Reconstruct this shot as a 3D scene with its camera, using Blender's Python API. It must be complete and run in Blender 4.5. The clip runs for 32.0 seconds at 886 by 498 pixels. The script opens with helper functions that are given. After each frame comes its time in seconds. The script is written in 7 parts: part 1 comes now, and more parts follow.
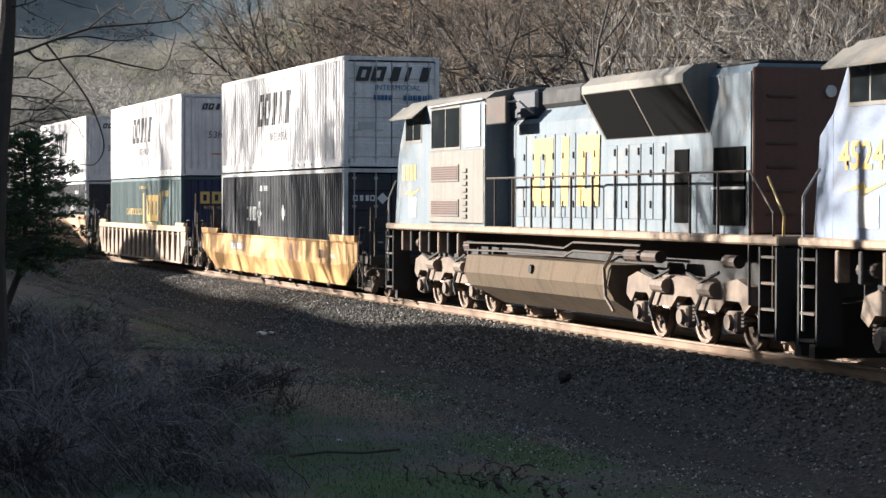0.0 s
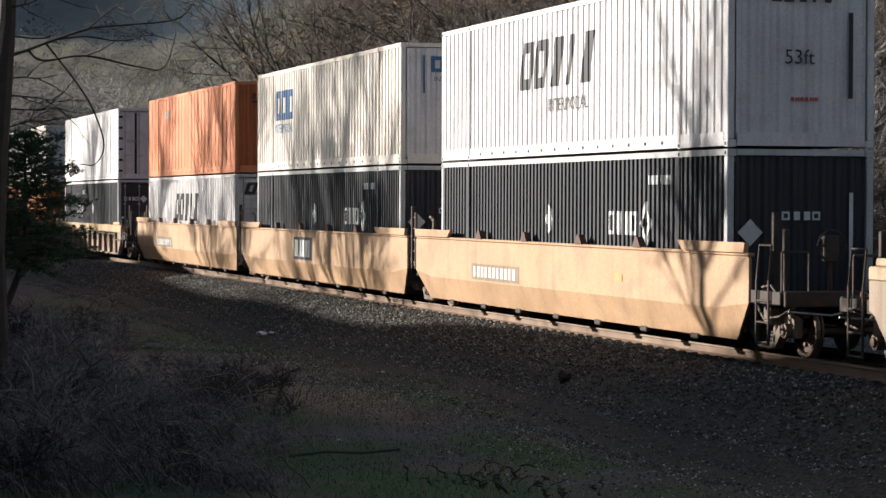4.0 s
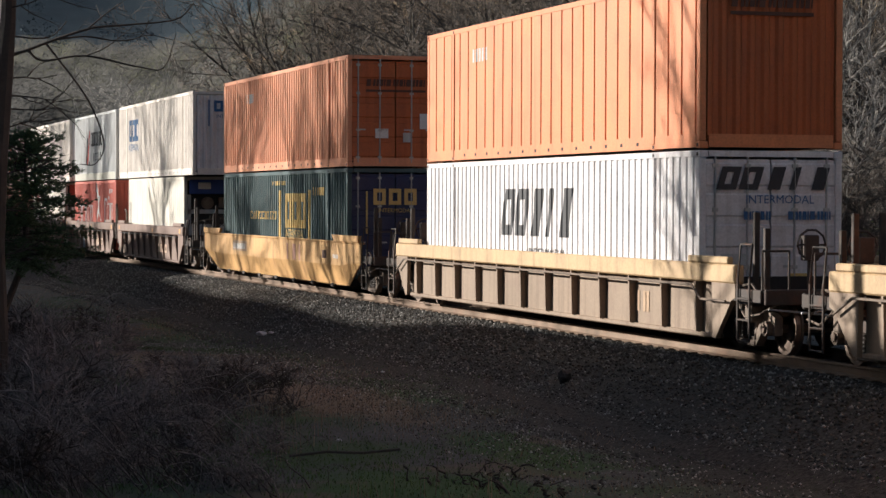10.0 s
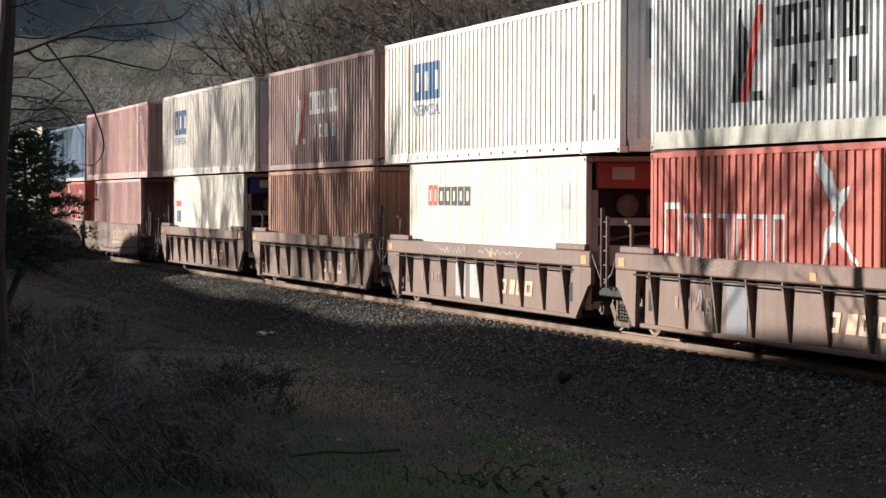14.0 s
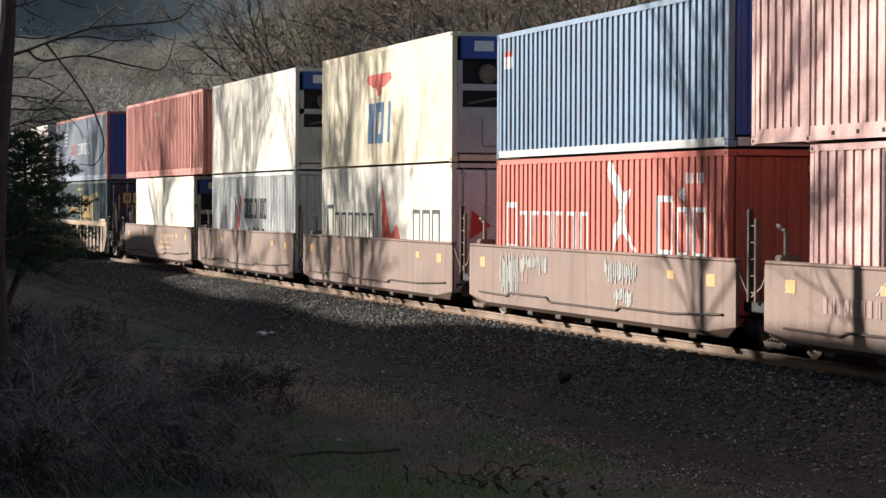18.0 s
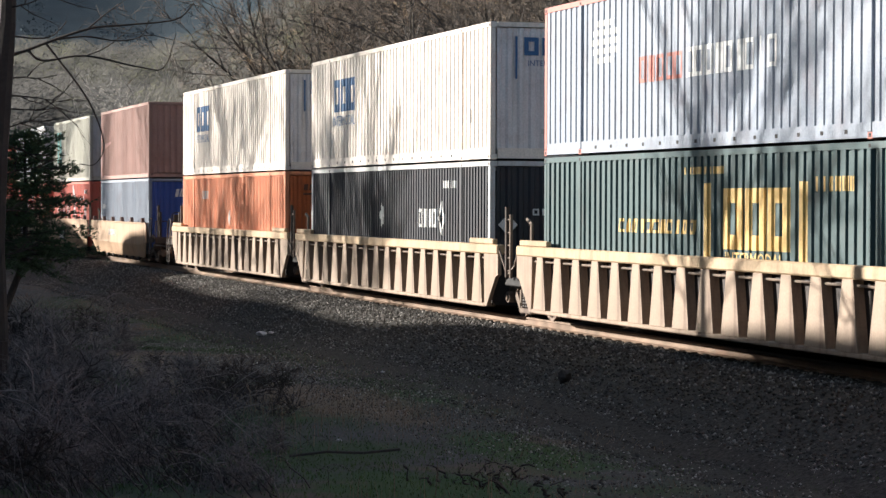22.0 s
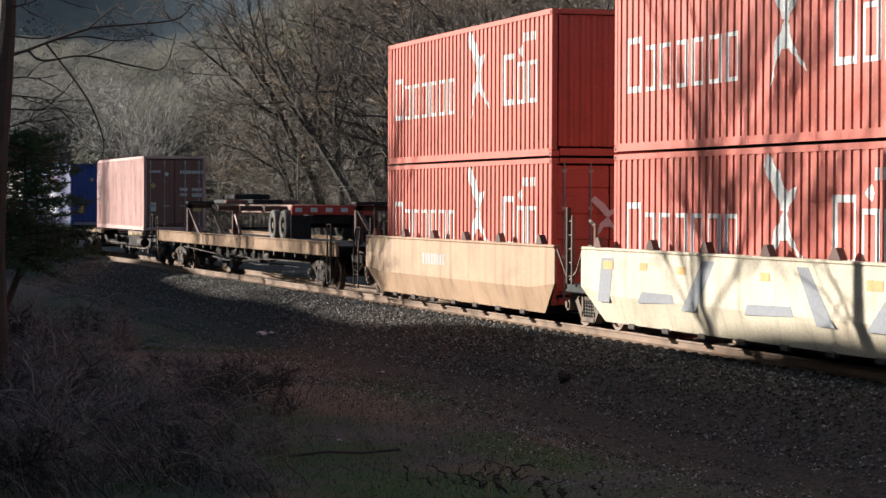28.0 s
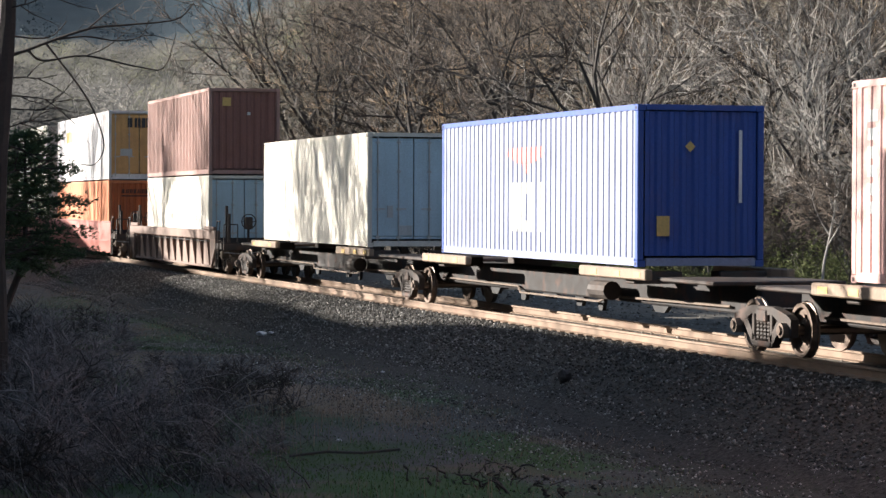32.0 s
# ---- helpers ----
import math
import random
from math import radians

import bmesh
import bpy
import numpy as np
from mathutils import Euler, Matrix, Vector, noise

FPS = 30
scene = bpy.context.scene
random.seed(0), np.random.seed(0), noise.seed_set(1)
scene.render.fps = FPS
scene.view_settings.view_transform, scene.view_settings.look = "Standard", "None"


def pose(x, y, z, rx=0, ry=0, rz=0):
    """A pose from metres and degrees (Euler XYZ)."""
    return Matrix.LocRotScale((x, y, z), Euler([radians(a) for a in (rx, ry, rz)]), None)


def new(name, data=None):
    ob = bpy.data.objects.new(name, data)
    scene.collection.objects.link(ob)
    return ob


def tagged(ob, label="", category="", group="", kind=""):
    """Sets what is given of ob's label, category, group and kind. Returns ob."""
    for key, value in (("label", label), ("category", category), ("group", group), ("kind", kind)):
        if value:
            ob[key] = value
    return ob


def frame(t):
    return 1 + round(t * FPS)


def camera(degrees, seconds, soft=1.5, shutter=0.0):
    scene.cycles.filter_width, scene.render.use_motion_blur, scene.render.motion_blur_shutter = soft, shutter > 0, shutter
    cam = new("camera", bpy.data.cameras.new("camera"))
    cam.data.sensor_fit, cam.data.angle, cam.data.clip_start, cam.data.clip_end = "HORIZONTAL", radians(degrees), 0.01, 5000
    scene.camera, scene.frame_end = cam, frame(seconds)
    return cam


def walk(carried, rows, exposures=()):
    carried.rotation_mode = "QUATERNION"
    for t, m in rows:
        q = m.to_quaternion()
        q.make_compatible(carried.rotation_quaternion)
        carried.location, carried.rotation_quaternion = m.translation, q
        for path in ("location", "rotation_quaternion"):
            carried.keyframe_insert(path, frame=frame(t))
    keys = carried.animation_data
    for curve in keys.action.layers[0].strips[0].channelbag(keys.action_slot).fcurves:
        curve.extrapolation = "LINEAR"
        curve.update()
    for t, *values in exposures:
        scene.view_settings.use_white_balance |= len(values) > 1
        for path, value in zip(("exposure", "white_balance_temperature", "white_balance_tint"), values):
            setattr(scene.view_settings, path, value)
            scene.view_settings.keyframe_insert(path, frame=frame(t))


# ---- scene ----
D = 16.715          # the track's centre line runs along x at y = D
RAIL = 0.115        # height of the rails' heads
cam = camera(20.82, 32.0)
CAM_POSE = pose(0, 0, 2.487, 90 - 1.106, -0.2, 73.44)
walk(cam, [(0.0, CAM_POSE), (32.0, CAM_POSE)],
     exposures=[(0.0, 1.75), (1.2, 1.45), (2.0, 1.13), (3.0, 1.03), (5.5, 0.7), (6.5, 0.78), (7.2, 0.9), (8.0, 1.0), (9.0, 0.7), (10.0, 0.72), (11.0, 0.97), (12.0, 0.87), (13.0, 0.7), (14.0, 0.7),
                (17.0, 0.93), (18.0, 0.9), (19.0, 0.68), (20.0, 0.9), (22.0, 1.3), (23.0, 1.02), (24.0, 0.97), (27.0, 0.81), (28.2, 1.03), (29.0, 1.5), (29.6, 2.05), (30.2, 2.42), (31.0, 1.82), (32.0, 1.62)])

# ---- world and sun ----
SUN_EL, SUN_AZ = 16.5, 40.0      # degrees above the horizon; swing from the track's normal towards -x
world = bpy.data.worlds.new("sky")
scene.world = world
world.use_nodes = True
_nt = world.node_tree
_sky = _nt.nodes.new("ShaderNodeTexSky")
_sky.sky_type, _sky.sun_disc = "NISHITA", False
_sky.sun_elevation, _sky.sun_rotation = radians(SUN_EL), radians(180 + SUN_AZ)
_nt.links.new(_sky.outputs[0], _nt.nodes["Background"].inputs[0])
_nt.nodes["Background"].inputs[1].default_value = 0.054
_sun = bpy.data.lights.new("sun", "SUN")
_sun.energy, _sun.angle, _sun.color = 5.0, radians(0.5), (1.0, 0.945, 0.87)
sun = new("sun", _sun)
SUN_TO = Vector((math.sin(radians(SUN_AZ)) * math.cos(radians(SUN_EL)),
                 math.cos(radians(SUN_AZ)) * math.cos(radians(SUN_EL)), -math.sin(radians(SUN_EL))))
sun.rotation_euler = SUN_TO.to_track_quat("-Z", "Y").to_euler()


# ---- materials ----
def material(name, color, rough=0.6, metal=0.0, vary=0.25, scale=3.0, fine=40.0, bump=0.15, stain=None,
             stain_amount=0.35, stain_scale=1.2, streak=0.0, island=0.0, specular=0.4, pale=0.0):
    """Paint, stone, wood or earth: base colour with coarse and fine variation, stains, streaks and relief."""
    m = bpy.data.materials.new(name)
    m.use_nodes = True
    n, l = m.node_tree.nodes, m.node_tree.links
    b = n["Principled BSDF"]
    b.inputs["Roughness"].default_value, b.inputs["Metallic"].default_value = rough, metal
    b.inputs["Specular IOR Level"].default_value = specular
    tc = n.new("ShaderNodeTexCoord")

    def tex(s, detail=4.0, stretch=None):
        t = n.new("ShaderNodeTexNoise")
        t.inputs["Scale"].default_value, t.inputs["Detail"].default_value = s, detail
        if stretch:
            mp = n.new("ShaderNodeMapping")
            mp.inputs["Scale"].default_value = stretch
            l.new(tc.outputs["Object"], mp.inputs[0])
            l.new(mp.outputs[0], t.inputs["Vector"])
        else:
            l.new(tc.outputs["Object"], t.inputs["Vector"])
        return t

    def mixed(kind, fac, a, c):
        x = n.new("ShaderNodeMix")
        x.data_type, x.blend_type = "RGBA", kind
        for sock, v in ((x.inputs[0], fac), (x.inputs[6], a), (x.inputs[7], c)):
            if hasattr(v, "is_linked"):
                l.new(v, sock)
            else:
                sock.default_value = v
        return x.outputs[2]

    def ramp(src, lo, hi, c0, c1):
        r = n.new("ShaderNodeMapRange")
        r.inputs[1].default_value, r.inputs[2].default_value = lo, hi
        r.inputs[3].default_value, r.inputs[4].default_value = c0, c1
        l.new(src, r.inputs[0])
        return r.outputs[0]

    col = (*color, 1)
    coarse, small = tex(scale), tex(fine, 6.0)
    dark = tuple(c * (1 - vary) for c in color) + (1,)
    lite = tuple(min(1, c * (1 + vary * 0.6)) for c in color) + (1,)
    out = mixed("MIX", ramp(coarse.outputs[0], 0.3, 0.7, 0, 1), dark, lite)
    out = mixed("MULTIPLY", 0.5, out, mixed("MIX", ramp(small.outputs[0], 0.3, 0.7, 0, 1), (0.7, 0.7, 0.7, 1), (1.15, 1.15, 1.15, 1)))
    if stain:
        st = tex(stain_scale, 6.0)
        out = mixed("MIX", ramp(st.outputs[0], 0.52, 0.72, 0, stain_amount), out, (*stain, 1))
    if streak:
        sk = tex(1.0, 3.0, (5.0, 5.0, 0.25))
        out = mixed("MULTIPLY", ramp(sk.outputs[0], 0.5, 0.75, 0, streak), out, (0.42, 0.34, 0.28, 1))
    if island:
        g = n.new("ShaderNodeNewGeometry")
        out = mixed("MULTIPLY", island, out, mixed("MIX", g.outputs["Random Per Island"], (0.35, 0.35, 0.36, 1), (1.7, 1.65, 1.55, 1)))
    if pale:
        g = n.new("ShaderNodeNewGeometry")
        w = n.new("ShaderNodeMath")
        w.operation = "POWER"
        w.inputs[1].default_value = 5.0
        l.new(g.outputs["Random Per Island"], w.inputs[0])
        out = mixed("MIX", w.outputs[0], out, (pale, pale * .95, pale * .88, 1))
    l.new(out, b.inputs["Base Color"])
    if bump:
        bp = n.new("ShaderNodeBump")
        bp.inputs["Strength"].default_value, bp.inputs["Distance"].default_value = bump, 0.02
        l.new(small.outputs[0], bp.inputs["Height"])
        l.new(bp.outputs[0], b.inputs["Normal"])
    l.new(ramp(coarse.outputs[0], 0.3, 0.7, max(0.05, rough - 0.1), min(1, rough + 0.12)), b.inputs["Roughness"])
    return m


RUST = (0.16, 0.06, 0.03)


def paint(name, color, streak=0.35, stain=RUST, amount=0.25, rough=0.58, gloss=0.42):
    return material(name, color, rough, 0, 0.14, 0.7, 25, 0.05, stain, amount, 1.6, streak, specular=gloss)


P_WHITE = paint("white_paint", (0.73, 0.70, 0.70))
P_CREAM = paint("cream_paint", (0.79, 0.715, 0.64))
P_REEFER = paint("reefer_white", (0.68, 0.63, 0.54), 0.15, amount=0.1)
P_GREY = paint("grey_paint", (0.50, 0.51, 0.50))
P_BLACK = paint("black_paint", (0.024, 0.027, 0.037), 0.2, amount=0.12)
P_ORANGE = paint("orange_paint", (0.7, 0.24, 0.1), 0.3, amount=0.2)
P_ORANGE_OLD = paint("faded_orange_paint", (0.66, 0.25, 0.125), 0.5, amount=0.35)
# orange of the front ends, darkened to paint the shade they stand in
P_ORANGE_SHADED = paint("shaded_orange_end_paint", (0.5, 0.125, 0.035), 0.5, amount=0.35)
P_GREEN = paint("green_paint", (0.045, 0.09, 0.095), 0.25, amount=0.12)
P_RED = paint("red_paint", (0.57, 0.13, 0.09), 0.3, amount=0.2)
P_MAROON = paint("maroon_paint", (0.52, 0.19, 0.155), 0.35)
P_SALMON = paint("salmon_paint", (0.66, 0.395, 0.36), 0.35)
P_BROWN = paint("brown_paint", (0.4, 0.235, 0.2), 0.35)
P_MAUVE = paint("mauve_paint", (0.36, 0.23, 0.205), 0.35)
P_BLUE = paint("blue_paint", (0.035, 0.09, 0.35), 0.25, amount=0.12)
# chalky blue, paled further to paint the low sun's sheen on one side
P_BLUE_SUNLIT = paint("chalky_sunlit_blue_paint", (0.265, 0.295, 0.435), 0.25, amount=0.12)
P_BUTTER = paint("butter_cream_paint", (0.70, 0.61, 0.44), 0.3)
P_SPRAY = paint("faded_teal_spray_paint", (0.37, 0.37, 0.345), 0.3, (0.225, 0.145, 0.113), 0.35)
P_GRAFFITI = paint("grey_spray_paint", (0.24, 0.25, 0.27), 0.0, amount=0.1)
M_INK_FAN = paint("dull_gold_lettering", (0.66, 0.46, 0.33), 0.0, amount=0.0)
# trailer's oxide red; also container ends, with their shade painted in
P_OXIDE_AND_SHADE = paint("oxide_red_and_shaded_end_paint", (0.25, 0.115, 0.095), 0.35)
# near-black brown that paints the shade between deep wedge ribs
P_RIB_SHADE = paint("rib_gap_shade_brown", (0.032, 0.022, 0.018), 0.5, (0.07, 0.045, 0.035), 0.4)
P_OLDCREAM = paint("dirty_cream_paint", (0.60, 0.53, 0.40), 0.4)
P_ORANGE_PALE = paint("sun_bleached_orange_paint", (0.73, 0.3, 0.16), 0.3, amount=0.15)
P_TANK = paint("dusty_beige_tank_paint", (0.125, 0.095, 0.068), 0.5, (0.16, 0.11, 0.08), 0.4, 0.85, 0.1)
P_FLAT = paint("worn_ochre_sill_paint", (0.35, 0.235, 0.155), 0.5, (0.22, 0.15, 0.11), 0.4, 0.8, 0.15)
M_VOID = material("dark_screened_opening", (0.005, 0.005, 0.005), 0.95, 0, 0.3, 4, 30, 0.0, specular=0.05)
P_WEDGE = paint("weathered_tan_steel", (0.34, 0.25, 0.18), 0.75, (0.17, 0.11, 0.08), 0.45)
P_WEDGE_CHORD = paint("worn_ochre_chord_paint", (0.48, 0.345, 0.21), 0.5, (0.25, 0.15, 0.09), 0.45)
M_INK_PINK = paint("faded_red_lettering", (0.62, 0.30, 0.30), 0.0, amount=0.0)
P_RUSTY = paint("stained_red_brown_paint", (0.44, 0.215, 0.15), 0.6, (0.12, 0.05, 0.035), 0.45)
P_SILVER = paint("pale_grey_paint", (0.57, 0.575, 0.57))
P_LBLUE = paint("light_blue_paint", (0.16, 0.24, 0.34), 0.3)
P_NAVY = paint("navy_paint", (0.27, 0.31, 0.375), 0.25)
P_PALEGREEN = paint("pale_grey_green_paint", (0.48, 0.47, 0.4), 0.4)
P_YELLOW = paint("yellow_paint", (0.64, 0.36, 0.135), 0.4, amount=0.3)
P_YELLOW2 = paint("worn_yellow_paint", (0.54, 0.37, 0.2), 0.5, (0.25, 0.15, 0.09), 0.4)
P_TAN = paint("tan_paint", (0.44, 0.29, 0.18), 0.5, (0.22, 0.13, 0.09), 0.4)
P_PINKTAN = paint("pink_tan_paint", (0.5, 0.31, 0.175), 0.2, (0.24, 0.13, 0.09), 0.35)
P_DUST = paint("dusty_tan_steel", (0.28, 0.2, 0.138), 0.6, (0.17, 0.10, 0.07), 0.5)
P_BNSF = paint("brown_car_paint", (0.225, 0.145, 0.113), 0.4, (0.30, 0.22, 0.18), 0.3)
P_LOCO_BLUE = paint("pale_blue_engine_paint", (0.115, 0.15, 0.18), 0.35, (0.30, 0.22, 0.15), 0.3)
P_LOCO_GREY = paint("grey_engine_paint", (0.16, 0.145, 0.125), 0.35, (0.30, 0.22, 0.15), 0.3)
P_LOCO_DARK = paint("dark_blue_engine_paint", (0.03, 0.035, 0.05), 0.2, amount=0.1)
P_LOCO_YELLOW = paint("engine_yellow", (0.5, 0.32, 0.085), 0.3, amount=0.1)
P_RUSTBROWN = paint("rust_brown_paint", (0.10, 0.045, 0.03), 0.3)
M_STEEL = material("dirty_steel", (0.065, 0.05, 0.042), 0.7, 0.2, 0.4, 4, 30, 0.2, RUST, 0.4, 3)
M_DUSTY = material("dusty_running_gear", (0.20, 0.15, 0.115), 0.8, 0, 0.4, 4, 30, 0.2, (0.08, 0.05, 0.04), 0.6, 3)
M_DARK = material("black_grime", (0.022, 0.02, 0.02), 0.75, 0, 0.4, 4, 30, 0.2)
M_WHEEL = material("worn_wheel_steel", (0.20, 0.15, 0.12), 0.45, 0.7, 0.3, 6, 30, 0.1)
M_RAIL = material("rail_steel", (0.225, 0.155, 0.108), 0.5, 0.25, 0.3, 2, 40, 0.15, RUST, 0.35, 3)
M_TIE = material("weathered_tie_wood", (0.055, 0.043, 0.034), 0.9, 0, 0.5, 3, 50, 0.4)
M_RUBBER = material("tyre_rubber", (0.12, 0.105, 0.095), 0.8, 0, 0.3, 6, 60, 0.2, (0.16, 0.13, 0.10), 0.5, 4)
M_CHROME = material("galvanised_rod", (0.45, 0.45, 0.44), 0.45, 0.6, 0.2, 6, 60, 0.1)
M_INK = paint("black_lettering", (0.035, 0.035, 0.04), 0.0, amount=0.0)
M_INK_BLUE = paint("blue_lettering", (0.03, 0.11, 0.25), 0.0, amount=0.0)
M_INK_WHITE = paint("white_lettering", (0.75, 0.75, 0.73), 0.0, amount=0.0)
M_INK_YELLOW = paint("yellow_lettering", (0.68, 0.46, 0.16), 0.0, amount=0.0)
M_INK_RED = paint("red_lettering", (0.60, 0.06, 0.04), 0.0, amount=0.0)
M_INK_ORANGE = paint("orange_reflector", (0.66, 0.34, 0.13), 0.0, amount=0.0)
M_INK_TEAL = paint("teal_lettering", (0.20, 0.45, 0.42), 0.0, amount=0.0)
M_INK_BROWN = paint("dark_brown_lettering", (0.10, 0.035, 0.02), 0.0, amount=0.0)
M_GLASS = material("cab_glass", (0.015, 0.018, 0.02), 0.08, 0, 0.1, 2, 10, 0.0, specular=0.8)
M_BARK = material("grey_bark", (0.062, 0.053, 0.047), 0.9, 0, 0.35, 2, 20, 0.4)
M_BARK_PALE = material("pale_bark", (0.36, 0.33, 0.30), 0.9, 0, 0.3, 2, 20, 0.3)
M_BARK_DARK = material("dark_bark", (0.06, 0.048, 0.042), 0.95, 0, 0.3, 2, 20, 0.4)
M_TWIG = material("brown_twigs", (0.152, 0.119, 0.096), 0.9, 0, 0.3, 0.3, 5, 0.0, island=0.3)
M_TWIG_FAR = material("far_wood_twigs", (0.152, 0.125, 0.105), 0.95, 0, 0.6, 0.055, 0.3, 0.0, (0.21, 0.21, 0.10), 0.6, 0.012, island=0.35)
M_CROWN_FAR = material("hazy_budding_crowns", (0.108, 0.104, 0.098), 0.95, 0, 0.7, 0.07, 0.25, 0.0, (0.15, 0.155, 0.07), 0.85, 0.026, island=0.06, specular=0.1)
M_BUD = material("tan_buds", (0.26, 0.18, 0.11), 0.8, 0, 0.3, 0.3, 5, 0.0, island=0.3)
# the mountain's blue cast paints distance haze into the wood's colour
M_MOUNTAIN = material("haze_blue_mountain_wood", (0.042, 0.066, 0.084), 0.95, 0, 0.5, 0.012, 0.2, 0.0, island=0.4, specular=0.1)
M_SPINE = material("grimy_spine_steel", (0.035, 0.03, 0.028), 0.8, 0, 0.4, 4, 30, 0.2, RUST, 0.4, 3)
M_LEAF = material("fresh_green_leaves", (0.15, 0.17, 0.055), 0.7, 0, 0.3, 0.3, 5, 0.0, island=0.6)
M_EVERGREEN = material("dark_evergreen_needles", (0.06, 0.10, 0.045), 0.7, 0, 0.3, 0.5, 8, 0.0, island=0.6)
M_BRAMBLE = material("grey_dry_stems", (0.225, 0.20, 0.20), 0.9, 0, 0.3, 0.5, 8, 0.0, island=0.7)
M_GRASS = material("green_grass", (0.085, 0.145, 0.045), 0.8, 0, 0.3, 0.5, 8, 0.0, island=0.6)
M_STRAW = material("dead_grass", (0.30, 0.225, 0.165), 0.9, 0, 0.3, 0.5, 8, 0.0, island=0.6)
M_STONE = material("ballast_stone", (0.064, 0.056, 0.048), 0.8, 0, 0.3, 3, 30, 0.2, island=0.6, pale=0.36)

M_GRAVEL = material("pale_gravel", (0.085, 0.078, 0.07), 0.8, 0, 0.3, 3, 30, 0.2, island=0.6, pale=0.6)
M_DUSTY_STONE = material("dusty_ballast_stone", (0.15, 0.128, 0.105), 0.8, 0, 0.3, 3, 30, 0.2, island=0.4, pale=0.35)


# ---- mesh building ----
class Shape:
    """Points and faces of one part."""

    def __init__(self):
        self.v, self.f = [], []

    def add(self, pts, faces):
        k = len(self.v)
        self.v += [tuple(p) for p in pts]
        self.f += [tuple(i + k for i in q) for q in faces]
        return self

    def box(self, x0, x1, y0, y1, z0, z1):
        p = [(x, y, z) for z in (z0, z1) for y in (y0, y1) for x in (x0, x1)]
        return self.add(p, [(0, 2, 3, 1), (4, 5, 7, 6), (0, 1, 5, 4), (2, 6, 7, 3), (0, 4, 6, 2), (1, 3, 7, 5)])

    def block(self, x0, x1, y0, y1, z0, z1, b=0.02):
        """A box with chamfered edges."""
        b = min(b, (x1 - x0) / 3, (y1 - y0) / 3, (z1 - z0) / 3)
        bm = bmesh.new()
        bmesh.ops.create_cube(bm, size=1)
        for q in bm.verts:
            q.co = Vector(((x0 + x1) / 2 + q.co.x * (x1 - x0), (y0 + y1) / 2 + q.co.y * (y1 - y0), (z0 + z1) / 2 + q.co.z * (z1 - z0)))
        bmesh.ops.bevel(bm, geom=bm.edges[:], offset=b, segments=1, affect="EDGES")
        bm.verts.index_update()
        self.add([q.co[:] for q in bm.verts], [[q.index for q in f.verts] for f in bm.faces])
        bm.free()
        return self

    def prism(self, poly, y0, y1, ya=None, yb=None):
        """A polygon of (x, z) stretched from y0 to y1."""
        n = len(poly)
        p = [(x, y0, z) for x, z in poly] + [(x, y1, z) for x, z in poly]
        return self.add(p, [tuple(range(n)), tuple(range(2 * n - 1, n - 1, -1))] +
                        [(i, i + n, (i + 1) % n + n, (i + 1) % n) for i in range(n)])

    def loft(self, poly, x0, x1):
        """A section of (y, z) stretched along x."""
        n = len(poly)
        p = [(x0, y, z) for y, z in poly] + [(x1, y, z) for y, z in poly]
        return self.add(p, [tuple(range(n - 1, -1, -1)), tuple(range(n, 2 * n))] +
                        [(i, (i + 1) % n, (i + 1) % n + n, i + n) for i in range(n)])

    def rod(self, a, b, r, n=6, r2=None, caps=True):
        a, b = Vector(a), Vector(b)
        q = (b - a).to_track_quat("Z", "Y").to_matrix()
        r2 = r if r2 is None else r2
        ring = [Vector((math.cos(2 * math.pi * i / n), math.sin(2 * math.pi * i / n), 0)) for i in range(n)]
        p = [a + q @ (c * r) for c in ring] + [b + q @ (c * r2) for c in ring]
        f = [(i, (i + 1) % n, (i + 1) % n + n, i + n) for i in range(n)]
        if caps:
            f += [tuple(range(n - 1, -1, -1)), tuple(range(n, 2 * n))]
        return self.add(p, f)

    def pipe(self, pts, r, n=5):
        for a, b in zip(pts[:-1], pts[1:]):
            self.rod(a, b, r, n)
        return self

    def plate(self, quad):
        return self.add(quad, [tuple(range(len(quad)))])

    def mesh(self, name, mat):
        me = bpy.data.meshes.new(name)
        me.from_pydata(self.v, [], self.f)
        me.materials.append(mat)
        me.update()
        return me


def part(name, shape, mat, parent, label="", loc=None):
    """Links a shape, or a mesh that is shared, as one mesh object under its thing or part."""
    me = shape if isinstance(shape, bpy.types.Mesh) else shape.mesh(name, mat)
    ob = new(name, me)
    ob.parent = parent
    if loc:
        ob.location = loc
    if label:
        ob["label"] = label
    return ob


def thing(name, m, label, category, group="", kind=""):
    ob = new(name)
    ob.matrix_basis = m
    ob.empty_display_size = 0.3
    return tagged(ob, label, category, group, kind)


def fast_mesh(name, verts, faces, mat, smooth=False):
    """A mesh from arrays: faces all of one size."""
    me = bpy.data.meshes.new(name)
    verts, faces = np.asarray(verts, np.float32), np.asarray(faces, np.int32)
    k = faces.shape[1]
    me.vertices.add(len(verts))
    me.vertices.foreach_set("co", verts.ravel())
    me.loops.add(faces.size)
    me.loops.foreach_set("vertex_index", faces.ravel())
    me.polygons.add(len(faces))
    me.polygons.foreach_set("loop_start", np.arange(0, faces.size, k, dtype=np.int32))
    if smooth:
        me.polygons.foreach_set("use_smooth", np.ones(len(faces), bool))
    me.materials.append(mat)
    me.update(calc_edges=True)
    me.validate()
    return me


MOVING = []        # (thing, its place on the train at 0 s)
WHEELS = []


def travelled(t):
    return 17.98 * t + 0.00625 * t * t


def rolling(name, u, z, label, category, group):
    ob = thing(name, pose(u, D, z), label, category, group)
    MOVING.append((ob, u, z))
    return ob


